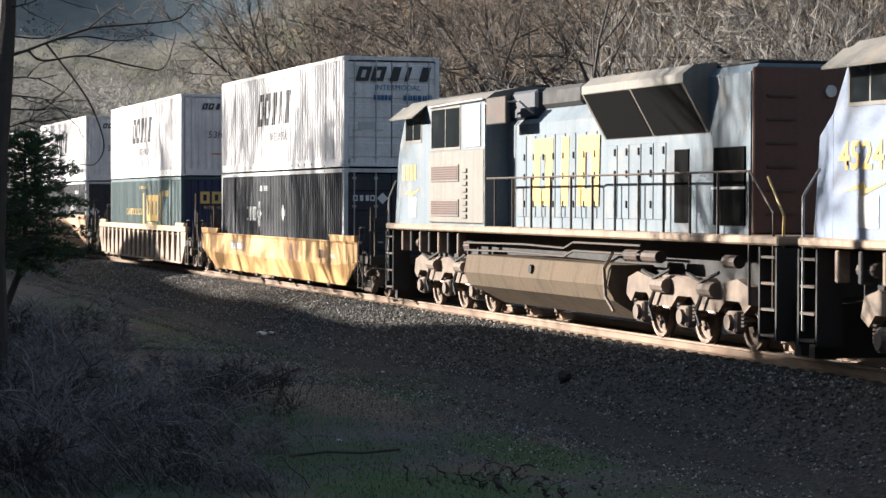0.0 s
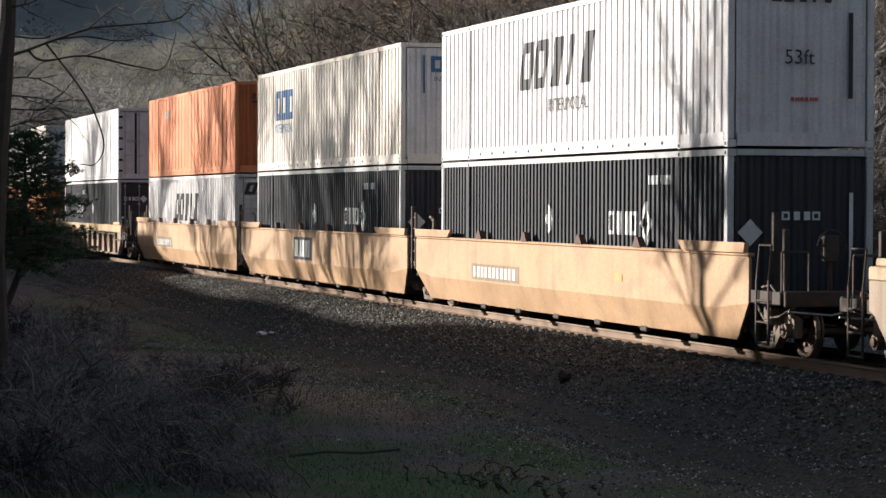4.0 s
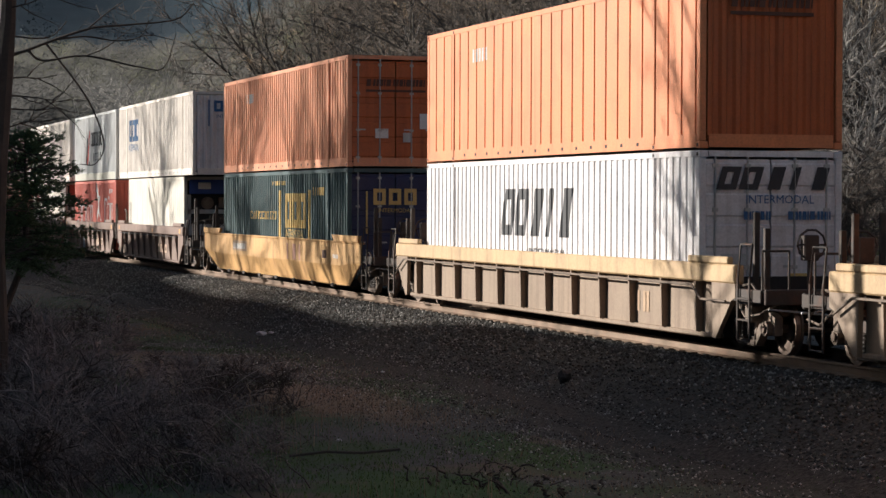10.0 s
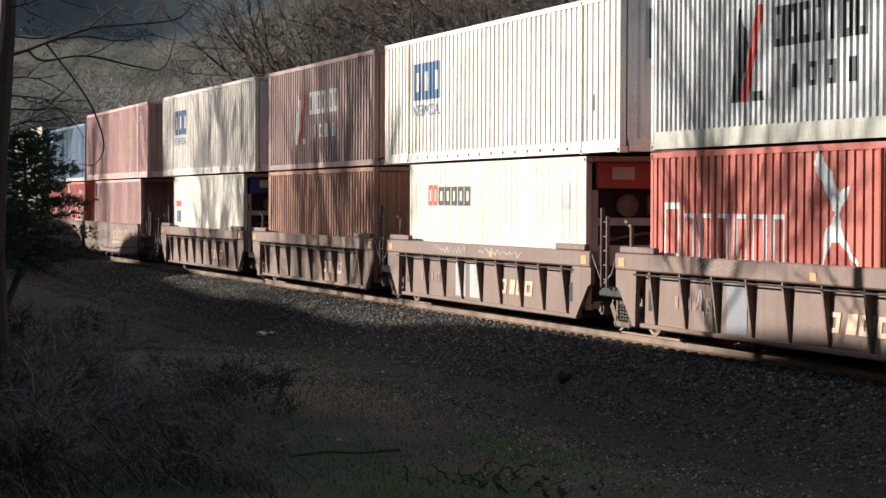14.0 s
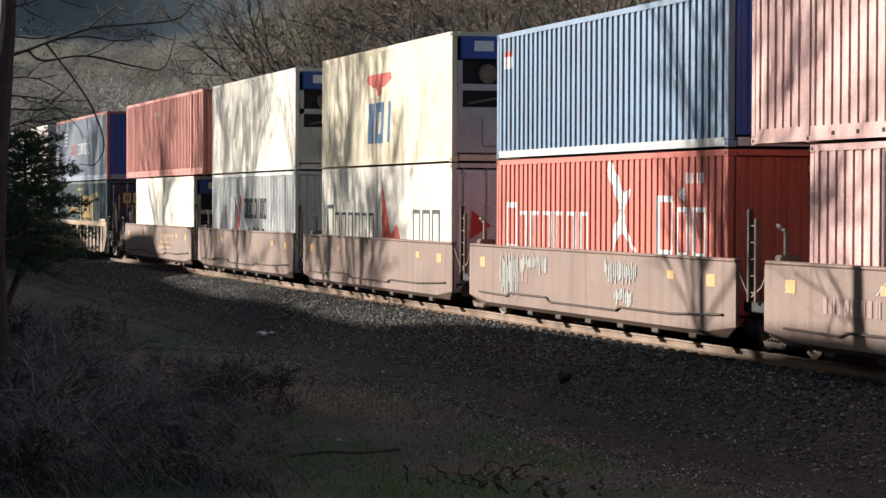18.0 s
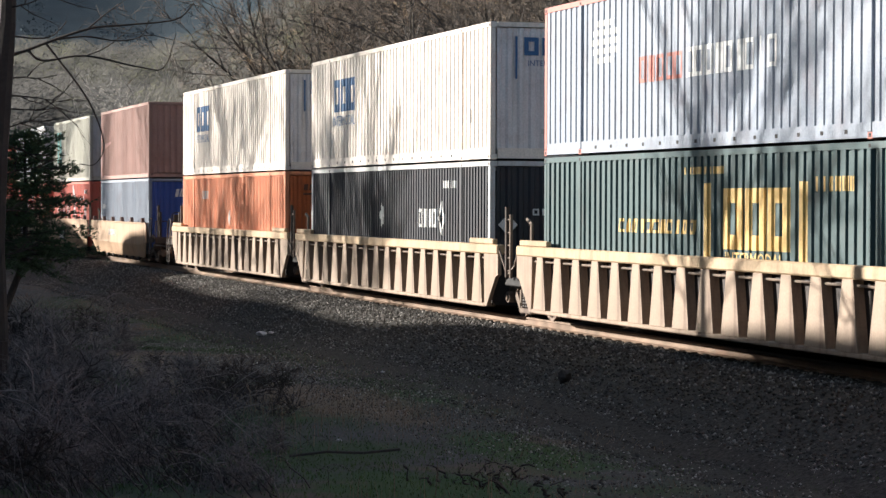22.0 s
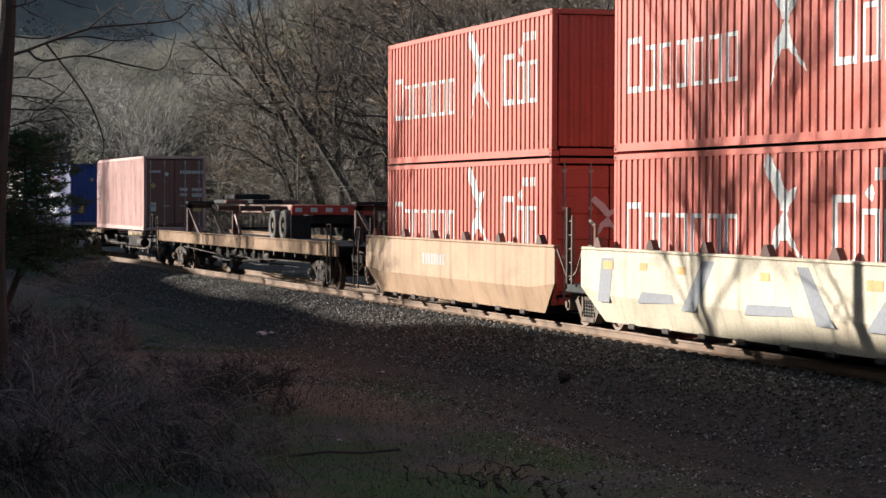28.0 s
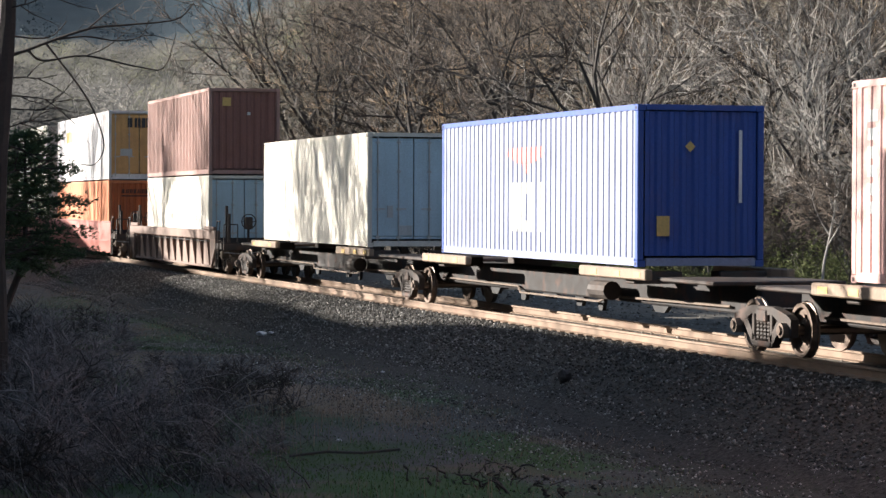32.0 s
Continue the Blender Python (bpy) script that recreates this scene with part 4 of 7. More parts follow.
    for k in range(8):
        part("louvre", Shape().block(-5.5, -5.2, -1.535, -1.50, 2.15 + k * .14, 2.24 + k * .14, .01), P_LOCO_GREY, e)
    part("cab_door", Shape().block(-5.6, -4.4, -1.475, -1.44, 3.68, 4.58, .01), P_WHITE, e, "pale cab side door")
    part("side_vent", Shape().box(-9.95, -9.3, -1.462, -1.45, 2.15, 2.6), M_CHROME, e)
    # hood
    s = Shape()
    s.loft([(-.95, deck), (.95, deck), (.95, 4.10), (.70, 4.42), (-.70, 4.42), (-.95, 4.10)], -4.09, 1.88)
    part("long_hood", s, body, e)
    part("air_intake", Shape().block(-4.05, -2.35, -.93, .93, 4.2, 4.80, .06), P_LOCO_DARK, e)
    part("exhaust_housing", Shape().block(-2.3, .1, -.82, .82, 4.40, 4.82, .08), M_DARK, e, "black exhaust housing")
    s = Shape()
    s.loft([(-1.0, deck), (1.0, deck), (1.0, 4.60), (.85, 4.74), (-.85, 4.74), (-1.0, 4.60)], 1.9, 8.55)
    part("radiator_hood", s, body, e)
    part("roof_deck", Shape().block(1.95, 8.5, -.84, .84, 4.745, 4.80, .02), M_DARK, e)
    for k in range(4):
        part("roof_fan", Shape().rod((2.6 + k * 1.3, 0, 4.8), (2.6 + k * 1.3, 0, 4.90), .5, 14), M_DARK, e)
    part("end_wall", Shape().block(8.55, 8.62, -.98, .98, deck + .01, 4.68, .03), P_RUSTBROWN, e, "rust-brown hood end")
    for k in range(6):
        part("end_step", Shape().box(8.62, 8.67, -.75, -.25, 2.3 + k * .38, 2.33 + k * .38), M_STEEL, e)
    part("class_light", Shape().rod((8.62, .35, 4.3), (8.68, .35, 4.3), .1, 10), M_CHROME, e)
    for sy in (-1, 1):
        s = Shape()
        prof = [(1.0, 3.66), (1.48, 4.50), (1.48, 4.64), (1.28, 4.80), (.86, 4.84)]
        n = len(prof)
        pts = [(x, sy * y, z) for x in (1.92, 6.86) for y, z in prof]
        f = [(i, i + 1, i + 1 + n, i + n) for i in range(n - 1)] + [tuple(range(n)), tuple(range(2 * n - 1, n - 1, -1))]
        s.add(pts, f if sy > 0 else [q[::-1] for q in f])
        w = part("radiator_wing", s, P_LOCO_GREY, e, "flared grey radiator wing")
        for x0, x1 in ((2.05, 4.33), (4.45, 6.75)):
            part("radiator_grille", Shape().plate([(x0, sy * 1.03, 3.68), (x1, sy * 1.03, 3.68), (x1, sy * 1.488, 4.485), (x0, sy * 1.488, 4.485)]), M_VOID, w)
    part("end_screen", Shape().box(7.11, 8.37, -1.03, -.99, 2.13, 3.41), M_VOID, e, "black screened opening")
    part("screen_bar", Shape().box(7.05, 8.43, -1.045, -1.03, 2.72, 2.76), M_CHROME, e)
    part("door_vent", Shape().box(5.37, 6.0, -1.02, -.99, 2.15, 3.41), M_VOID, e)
    for k in range(15):
        x = -3.4 + k * .60
        y = -.952 if x < 1.6 else -1.002
        if x > 4.8 or 1.2 < x < 1.95:
            continue
        d = part("hood_door", Shape().block(x, x + .55, y - .014, y + .005, 2.2, 3.85 if x < 1.6 else 3.55, .008), body, e)
        for zz in (2.4, 2.95, 3.35):
            part("latch", Shape().box(x + .45, x + .49, y - .04, y - .012, zz, zz + .13), M_DARK, d)
    for p in clusters(strokes(-2.4, 2.43, 4.0, 1.35, "oio", 0.05, .1, .36)):
        s = Shape()
        for q in p:
            s.plate([(x, -.975, z) for x, z in q])
        part("painted_mark", welded(s), P_LOCO_YELLOW, e, "faded yellow painted emblem")
    s = Shape()
    s.plate([(-10.4, -1.458, 2.66), (-9.75, -1.458, 2.80), (-9.7, -1.458, 2.70), (-8.9, -1.458, 2.82), (-9.9, -1.458, 2.58), (-9.85, -1.458, 2.70)])
    part("painted_mark", s, P_LOCO_YELLOW, e)
    if words:
        write(words, .56, P_LOCO_YELLOW, e, -9.85, -1.460, 3.15, name="number", stretch=1.25, bold=.012)
    else:
        s = Shape()
        for q in bars(-10.5, 3.0, 1.3, .36, 4, 0, .3):
            s.plate([(x, -1.459, z) for x, z in q])
        part("painted_mark", s, P_LOCO_YELLOW, e)
    # handrails, steps, pilots
    top = deck + 1.0
    posts = [(-3.4 + i * 1.17) for i in range(11)]
    part("handrail", hand_rail([(-4.0, -1.45, top), (9.55, -1.45, top), (10.45, -1.45, deck + .35), (10.45, -1.45, .9)], []), M_STEEL, e)
    for x in posts + [9.55]:
        part("rail_post", Shape().rod((x, -1.45, deck - .05 if x < 9 else .9), (x, -1.45, top), .024, 6), M_STEEL, e)
    part("handrail", hand_rail([(-4.0, 1.45, top), (9.55, 1.45, top)], [((x, 1.45, deck - .05), (x, 1.45, top)) for x in posts]), M_STEEL, e)
    part("grab_iron", hand_rail([(-4.0, -1.48, deck), (-4.0, -1.48, 4.55), (-2.3, -1.3, 4.55), (-2.3, -1.0, 4.3)], []), M_CHROME, e)
    part("grab_iron", hand_rail([(-8.1, -1.5, 4.62), (-4.1, -1.5, 4.66)], []), M_CHROME, e)
    part("grab_iron", hand_rail([(-11.75, -1.45, .6), (-11.75, -1.45, 2.6), (-11.3, -1.4, 3.0)], []), M_CHROME, e)
    part("mirror_screen", Shape().block(-3.8, -2.5, -1.53, -1.47, 4.10, 4.66, .02), M_STEEL, e, "dark wind deflector")
    for sx, xe in ((-1, X0), (1, X1)):
        for k in range(4):
            a, b = sorted((xe - sx * .1, xe - sx * .6))
            for sy in (-1, 1):
                ya, yb = sorted((sy * 1.1, sy * 1.5))
                part("step", Shape().box(a, b, ya, yb, .45 + k * .4, .49 + k * .4), M_STEEL, e)
        for sy in (-1, 1):
            ya, yb = sorted((sy * 1.08, sy * 1.5))
            for q in (.02, .64):
                a, b = sorted((xe - sx * q, xe - sx * (q + .05)))
                part("step_side", Shape().box(a, b, ya, yb, .40, deck - .17), M_DARK, e)
        coupler(e, xe - sx * .3, sx)
        s = Shape()
        s.prism([(xe, .18), (xe + sx * .22, .2), (xe + sx * .08, 1.0), (xe, 1.0)][::sx], -1.2, 1.2)
        part("pilot_plow", s, M_DARK, e)
    part("corner_rail", hand_rail([(10.5, -1.35, .7), (10.5, -1.3, 2.3), (9.9, -1.3, 2.9)], []), P_LOCO_YELLOW, e, "yellow corner handrail")
    part("corner_rail", hand_rail([(10.6, -.9, 1.0), (10.6, -.8, 2.4), (10.6, -.3, 2.7)], []), P_LOCO_YELLOW, e, "yellow corner handrail")
    # pipes and gear along the frame
    rnd = random.Random(5)
    for k in range(2):
        z = 1.46 + k * .16
        part("air_pipe", Shape().pipe([(-6.0, -1.3 - .02 * k, z), (-2.5 + rnd.uniform(-1, 1), -1.3, z + .03), (.5, -1.3, z), (1.0, -1.3, z + .12), (4.5, -1.3, z + .12)], .024), M_STEEL, e)
    for x0, w in ((3.6, .7), (4.5, .7), (8.1, .5), (-6.6, .9), (-10.3, .6)):
        part("air_tank", Shape().rod((x0, -1.2, 1.55), (x0 + w, -1.2, 1.55), .11, 10), M_STEEL, e)
    part("hose", Shape().pipe([(3.5, -1.45, 1.6), (3.2, -1.5, 1.3), (3.3, -1.5, .8), (3.6, -1.45, .55)], .035), M_DUSTY, e)
    for k in range(7):
        x = -10.8 + k * .75
        part("frame_bracket", Shape().block(x, x + .12, -1.4, -1.2, 1.35, deck - .17, .02), M_DARK if k % 2 else M_DUSTY, e)
    for cx in (-7.6, 6.3):
        def tframe(sy):
            s = Shape()
            a, b = sorted((sy * 1.0, sy * 1.20))
            s.prism([(-2.75, .75), (-2.5, .62), (-2.3, .80), (-1.75, .80), (-1.45, .60), (-.6, .60), (-.3, .80), (.3, .80), (.6, .60), (1.45, .60), (1.75, .80), (2.3, .80), (2.5, .62), (2.75, .75), (2.65, 1.05), (2.2, 1.16), (1.2, 1.02), (.9, 1.14), (-.9, 1.14), (-1.2, 1.02), (-2.2, 1.16), (-2.65, 1.05)], a, b)
            return s.mesh("side_frame", M_DUSTY)
        t = part("truck", shared("lbolster", lambda: Shape().block(-2.4, 2.4, -.5, .5, .6, 1.0, .05).mesh("truck", M_DARK)), M_DARK, e, loc=(cx, 0, RAIL))
        for sy in (-1, 1):
            part("side_frame", shared(("ltruck", sy), lambda: tframe(sy)), M_DUSTY, t)
        for k in (-2.03, 0, 2.03):
            for sy in (-1, 1):
                part("journal_box", shared(("jb", sy), lambda: Shape().block(-.20, .20, sy * 1.14 - .1, sy * 1.14 + .1, .28, .64, .04).rod((0, sy * 1.1, .46), (0, sy * 1.30, .46), .13, 10).mesh("journal_box", M_DUSTY)), M_DUSTY, t, loc=(k, 0, 0))
                for dx in (-.34, .34):
                    part("coil_spring", shared(("cs", sy), lambda: [sh for sh in [Shape()] if [sh.rod((0, sy * 1.12, .40 + q * .06), (0, sy * 1.12, .435 + q * .06), .075, 8) for q in range(5)]][0].mesh("coil_spring", M_STEEL)), M_STEEL, t, loc=(k + dx, 0, 0))
            w = part("wheelset", shared("wheelset", wheelset_mesh), M_WHEEL, t)
            w.matrix_parent_inverse = Matrix.Translation((k, 0, WHEEL_R * 1.1)) @ Matrix.Diagonal((1.1, 1, 1.1, 1))
            WHEELS.append(w)
        for k in (-1.05, 1.05):
            part("brake_cylinder", Shape().rod((k - .1, -1.26, .96), (k + .45, -1.26, .96), .13, 10), M_DUSTY, t)
            part("brake_hose", Shape().pipe([(k, -1.3, .95), (k - .3, -1.3, .6), (k - .1, -1.3, .35)], .035).pipe([(k - .6, -1.32, 1.2), (k, -1.34, 1.08), (k + .7, -1.32, 1.25)], .03), M_DARK, t)
    return e


# ---- flat car with trailer chassis ----
def flat_car(u, hl):
    car = rolling("flat_car", u, 0, "long ochre flat car with low side sills", "rail car", "flat and spine cars")
    for sy in (-1, 1):
        a, b = sorted((sy * 1.42, sy * 1.34))
        part("side_sill", Shape().block(-hl, hl, a, b, 1.05, 1.40, .02), P_FLAT, car, "worn ochre side sill")
        a, b = sorted((sy * 1.46, sy * 1.3))
        part("sill_flange", Shape().block(-hl, hl, a, b, 1.402, 1.44, .01), P_FLAT, car)
    part("deck", Shape().box(-hl + .05, hl - .05, -1.33, 1.33, 1.28, 1.33), M_DARK, car)
    part("centre_sill", Shape().block(-hl + .3, hl - .3, -.33, .33, .68, 1.27, .03), M_DARK, car)
    bearer = Shape().block(-.06, .06, -1.33, 1.33, 1.12, 1.275, .01).mesh("cross_bearer", M_DARK)
    for i in range(22):
        part("cross_bearer", bearer, M_DARK, car, loc=(-hl + 1 + i * (2 * hl - 2) / 21, 0, 0))
    stake = Shape().block(-.05, .05, -1.40, -1.36, .93, 1.05, .01).mesh("stake_bracket", M_DUSTY)
    for i in range(16):
        part("stake_bracket", stake, M_DUSTY, car, loc=(-hl + 3.5 + i * (2 * hl - 7) / 15, 0, 0))
    for x0, x1, r in ((-3.5, -2.7, .2), (-1.2, -.5, .15), (.6, 1.0, .12), (3.4, 4.3, .17)):
        tank = part("air_tank", Shape().rod((x0, -1.0, .86), (x1, -1.0, .86), r, 14), M_STEEL, car)
        for x in (x0 + .12, x1 - .12):
            part("tank_strap", Shape().rod((x - .03, -1.0, .86), (x + .03, -1.0, .86), r + .012, 14), M_DARK, tank)
            part("tank_hanger", Shape().block(x - .03, x + .03, -1.03, -.97, .86 + r, 1.13, .005), M_DARK, tank)
    for x0, x1, z0, z1 in ((-2.35, -1.75, .66, 1.0), (-.25, .3, .72, 1.02), (1.5, 2.1, .7, .98), (2.5, 2.85, .62, .95)):
        part("valve_box", Shape().block(x0, x1, -1.1, -.85, z0, z1, .03).rod((x0 + .1, -1.0, z1), (x0 + .1, -1.0, 1.13), .03, 8), M_DARK, car)
    s = Shape()
    s.pipe([(-hl + 4, -1.1, .9), (-4, -1.05, .75), (-1, -1.1, .8), (2, -1.1, .72), (5, -1.15, .78), (hl - 4, -1.15, .8)], .022)
    part("brake_pipe", s, M_STEEL, car)
    s = Shape()
    s.pipe([(-6.5, -.7, .62), (-3.8, -.75, .55), (-2.0, -.75, .60), (1.2, -.75, .52), (3.2, -.75, .60), (6.5, -.7, .6)], .03)
    part("brake_rod", s, M_DARK, car)
    for sx in (-1, 1):
        truck(car, sx * (hl - 3.1), mat=M_STEEL)
        coupler(car, sx * (hl - .1), sx)
        part("ladder", Shape().pipe([(sx * (hl - .7), -1.48, .35), (sx * (hl - .7), -1.48, 1.9), (sx * (hl - .3), -1.48, 1.9), (sx * (hl - .3), -1.48, .35), (sx * (hl - .7), -1.48, .35)], .022).rod((sx * (hl - .7), -1.48, .8), (sx * (hl - .3), -1.48, .8), .02), M_STEEL, car)
        # folding trailer hitch stand
        x = -11.85 if sx < 0 else 12.6
        h = Shape()
        h.block(x - .1, x + .1, -.62, -.42, 1.34, 2.4, .02)
        h.block(x - .1, x + .1, -.62, .30, 2.25, 2.4, .02)
        part("hitch_stand", h, P_RUSTBROWN, car, "rusty folding trailer hitch")
        h = Shape()
        h.prism([(x + .1, 2.25), (x + .22, 2.25), (x + 2.3, 1.36), (x + 1.95, 1.36)], -.6, -.5)
        h.prism([(x + .1, 2.25), (x + .22, 2.25), (x + 2.3, 1.36), (x + 1.95, 1.36)], .2, .28)
        part("hitch_brace", h, P_RUSTBROWN, car)
        part("hitch_plate", Shape().block(x - .3, x + .3, -.66, .34, 2.41, 2.50, .02), M_DARK, car)
    return car


def wheel_pair(parent, x, y, z=1.86):
    def tyre():
        s = Shape()
        n, prof = 22, [(.24, -.11), (.36, -.14), (.44, -.11), (.46, -.06), (.46, .06), (.44, .11), (.36, .14), (.24, .11)]
        k = len(prof)
        pts = [(r * math.cos(2 * math.pi * i / n), yy, r * math.sin(2 * math.pi * i / n)) for i in range(n) for r, yy in prof]
        s.add(pts, [(i * k + j, i * k + (j + 1) % k, ((i + 1) % n) * k + (j + 1) % k, ((i + 1) % n) * k + j) for i in range(n) for j in range(k)])
        return s.mesh("tyre", M_RUBBER)

    def rim():
        s = Shape()
        s.rod((0, -.02, 0), (0, .06, 0), .245, 18)
        return s.mesh("rim", M_DARK)

    def hub():
        s = Shape()
        s.rod((0, -.10, 0), (0, .02, 0), .09, 10)
        for i in range(6):
            s.rod((.15 * math.cos(i * 1.047), -.045, .15 * math.sin(i * 1.047)), (.15 * math.cos(i * 1.047), -.02, .15 * math.sin(i * 1.047)), .02, 6)
        return s.mesh("hub", M_DUSTY)
    for dy in (0, .33):
        t = part("tyre", shared("tyre", tyre), M_RUBBER, parent, loc=(x, y + dy, z))
        part("rim", shared("rim", rim), M_DARK, t, "dark wheel rim")
        part("hub", shared("hub", hub), M_DUSTY, t)


def trailer_chassis(u, sx, L, axles):
    """A bare container trailer frame chained on the flat car; sx: the way its tail points."""
    c = rolling("trailer_chassis", u, 0, "rusty steel container trailer chassis with twin tyres", "trailer", "trailer frames on the flat car")
    for y in (-.45, .45):
        part("frame_rail", Shape().block(-L / 2, L / 2, y - .06, y + .06, 2.14, 2.40, .02), P_BROWN if y < 0 else P_RUSTBROWN, c, "faded red frame rail")
    for x in (-L / 2, -L / 6, L / 6, L / 2):
        part("cross_member", Shape().block(x - .08, x + .08, -1.2, 1.2, 2.20, 2.36, .02), P_RUSTBROWN, c)
    x = -sx * (L / 2 - .35)
    for y in (-.7, .7):
        part("landing_leg", Shape().block(x - .09, x + .09, y - .09, y + .09, 1.40, 2.2, .02).block(x - .25, x + .25, y - .15, y + .15, 1.335, 1.42, .02), P_RUSTBROWN, c)
        part("leg_brace", Shape().rod((x, y, 2.12), (x + sx * .9, y, 1.45), .05, 6), P_OXIDE_AND_SHADE, c)
    part("leg_cross_bar", Shape().rod((x + sx * .1, -.7, 1.62), (x + sx * .1, .7, 1.62), .04, 6), M_DARK, c)
    part("gooseneck", Shape().block(*sorted((-sx * (L / 2 + 4.2), -sx * (L / 2 - 2.2))), -.5, .5, 2.42, 2.56, .03), M_DARK, c)
    part("kingpin_plate", Shape().block(*sorted((-sx * (L / 2 + 1.8), -sx * (L / 2 + .2))), -.6, .6, 2.57, 2.74, .03), M_DARK, c)
    part("front_bolster", Shape().block(*sorted((-sx * (L / 2 - 1.4), -sx * (L / 2 - .9))), -1.2, 1.2, 2.42, 2.55, .03), P_OXIDE_AND_SHADE, c)
    for k in range(axles):
        wx = sx * (L / 2 - .56 - 1.40 * k)
        part("axle", Shape().rod((wx, -1.1, 1.80), (wx, 1.1, 1.80), .06, 8), M_DARK, c)
        wheel_pair(c, wx, -1.2, 1.80)
        wheel_pair(c, wx, .87, 1.80)
    part("suspension", Shape().block(*sorted((sx * (L / 2 - 2.6), sx * (L / 2 - .1))), -.55, .55, 1.85, 2.13, .03), M_DARK, c)
    a, b = sorted((sx * (L / 2 + .02), sx * (L / 2 + .12)))
    part("rear_bumper", Shape().block(a, b, -1.2, 1.2, 2.12, 2.40, .02), M_INK_RED, c, "red and white rear bar")
    for k in range(5):
        part("reflector", Shape().box(b - .02 if sx > 0 else a - .004, b + .004 if sx > 0 else a + .02, -1.1 + k * .45, -.9 + k * .45, 2.2, 2.32), M_INK_WHITE, c)
    for y in (-1.2, .6):
        part("mud_flap", Shape().box(sx * (L / 2 - .02) - .02, sx * (L / 2 - .02) + .02, y, y + .6, 1.42, 2.1), M_DARK, c)
    return c


def spine_car(u, hl, first=False, last=False):
    car = rolling("spine_car", u, 0, "dark skeletal spine car with ochre end shelves", "rail car", "flat and spine cars")
    part("spine", Shape().block(-hl, hl, -.36, .36, .62, 1.12, .03), M_SPINE, car)
    for sx in (-1, 1):
        for sy in (-1, 1):
            a, b = sorted((sy * .36, sy * 1.28))
            x = sx * 5.9
            part("corner_arm", Shape().block(x - .22, x + .22, a, b, 1.05, 1.27, .02), M_STEEL, car)
    for sx in (-1, 1):
        a, b = sorted((sx * 3.6, sx * 7.0))
        for sy in (-1, 1):
            c, d = sorted((sy * 1.28, sy * 1.42))
            part("side_shelf", Shape().block(a, b, c, d, 1.14, 1.33, .02), P_DUST, car, "dusty ochre shelf with yellow reflectors")
        for q in (4.4, 5.6, 6.6):
            part("reflector", Shape().box(sx * q - .16, sx * q + .16, -1.428, -1.42, 1.18, 1.28), M_INK_YELLOW, car)
        part("end_platform", Shape().block(*sorted((sx * 7.0, sx * (hl - .1))), -1.2, 1.2, 1.13, 1.2, .02), M_STEEL, car)
    s = Shape()
    s.rod((2.7, -.75, .84), (3.6, -.75, .84), .18, 12)
    part("air_tank", s, M_STEEL, car)
    # brackets and pipes hanging from the spine
    for x, w, d in ((-5.2, .7, .14), (-3.1, .45, .2), (-1.6, .9, .1), (.4, .5, .18), (1.7, .35, .22), (4.6, .8, .12)):
        part("web_bracket", Shape().prism([(x, .61), (x + w, .61), (x + w * .75, .61 - d), (x + w * .2, .61 - d)], -.34, -.26), M_DARK, car)
    part("brake_pipe", Shape().pipe([(-hl + 1, -.42, .72), (-3, -.42, .70), (-2.6, -.5, .58), (2.2, -.5, .58), (2.6, -.42, .7), (hl - 1.2, -.42, .74)], .025), M_DUSTY, car)
    truck(car, -hl + .1, mat=M_STEEL)
    if first:
        truck(car, hl - .9, mat=M_STEEL)
        coupler(car, hl - .1, 1)
        part("ladder", Shape().pipe([(hl - .7, -1.4, .5), (hl - .7, -1.4, 2.0), (hl - .3, -1.4, 2.0), (hl - .3, -1.4, .5), (hl - .7, -1.4, .5)], .022), M_STEEL, car)
    return car


# ---- the train, from its head ----
LOW, MID = 0.47, 3.40
H96, H86 = 2.896, 2.59
W53, W40 = 2.591, 2.438


def swift_side():
    return [(M_INK, strokes(-2.6, 1.35, 4.3, .95, "onuiu", .28, .16, .3))]


def csx_white_side():
    return [(M_INK_BLUE, strokes(-5.6, 1.45, 2.3, .85, "oso", 0, .1, .3))]


def umax_side(flip=False):
    x = 2.6 if not flip else -4.2
    return [(M_INK_WHITE, strokes(x, 1.45, 1.5, .42, "nuus", 0, .22, .24) + diamond(x + 1.85, 1.66, .52, .8)),
            (P_BLACK, diamond(x + 1.85, 1.66, .28, .44)),
            (M_INK_WHITE, bars(x + 2.0, 2.34, 1.0, .16, 6, 0, .35)), (M_INK_WHITE, diamond(-.7 if not flip else .9, 1.7, .45, .6))]


def csx_green_side():
    return [(M_INK_YELLOW, strokes(.72, 1.28, 2.6, .98, "oso", 0, .04, .34)), (M_INK_YELLOW, rect(0, .5, .28, 1.85)), (M_INK_YELLOW, rect(3.62, .5, .28, 1.85)),
            (M_INK_YELLOW, strokes(-3.95, 1.5, 3.6, .24, "nuounounuon", .15, .25, .2)), (M_INK_YELLOW, bars(-.9, 2.5, 1.7, .12, 8, 0, .35)), (M_INK_YELLOW, bars(4.2, 2.2, 1.4, .22, 6, 0, .4))]


def hamburg_side(z=1.05, k=.6, mat=None):
    m = mat or M_INK_WHITE
    return [(m, strokes(-5.5, z, .85, .98, "n", 0, .12, .15) + strokes(-4.6, z, 4.3, .8, "oooooo", 0, .3, .15)), (m, kite(1.25, z + .85, k)),
            (m, strokes(2.95, z + .05, .9, 1.05, "s", 0, .15, .15) + strokes(3.85, z + .05, 1.5, .85, "oo", 0, .25, .15) + diamond(4.15, z + 1.12, .3, .26))]


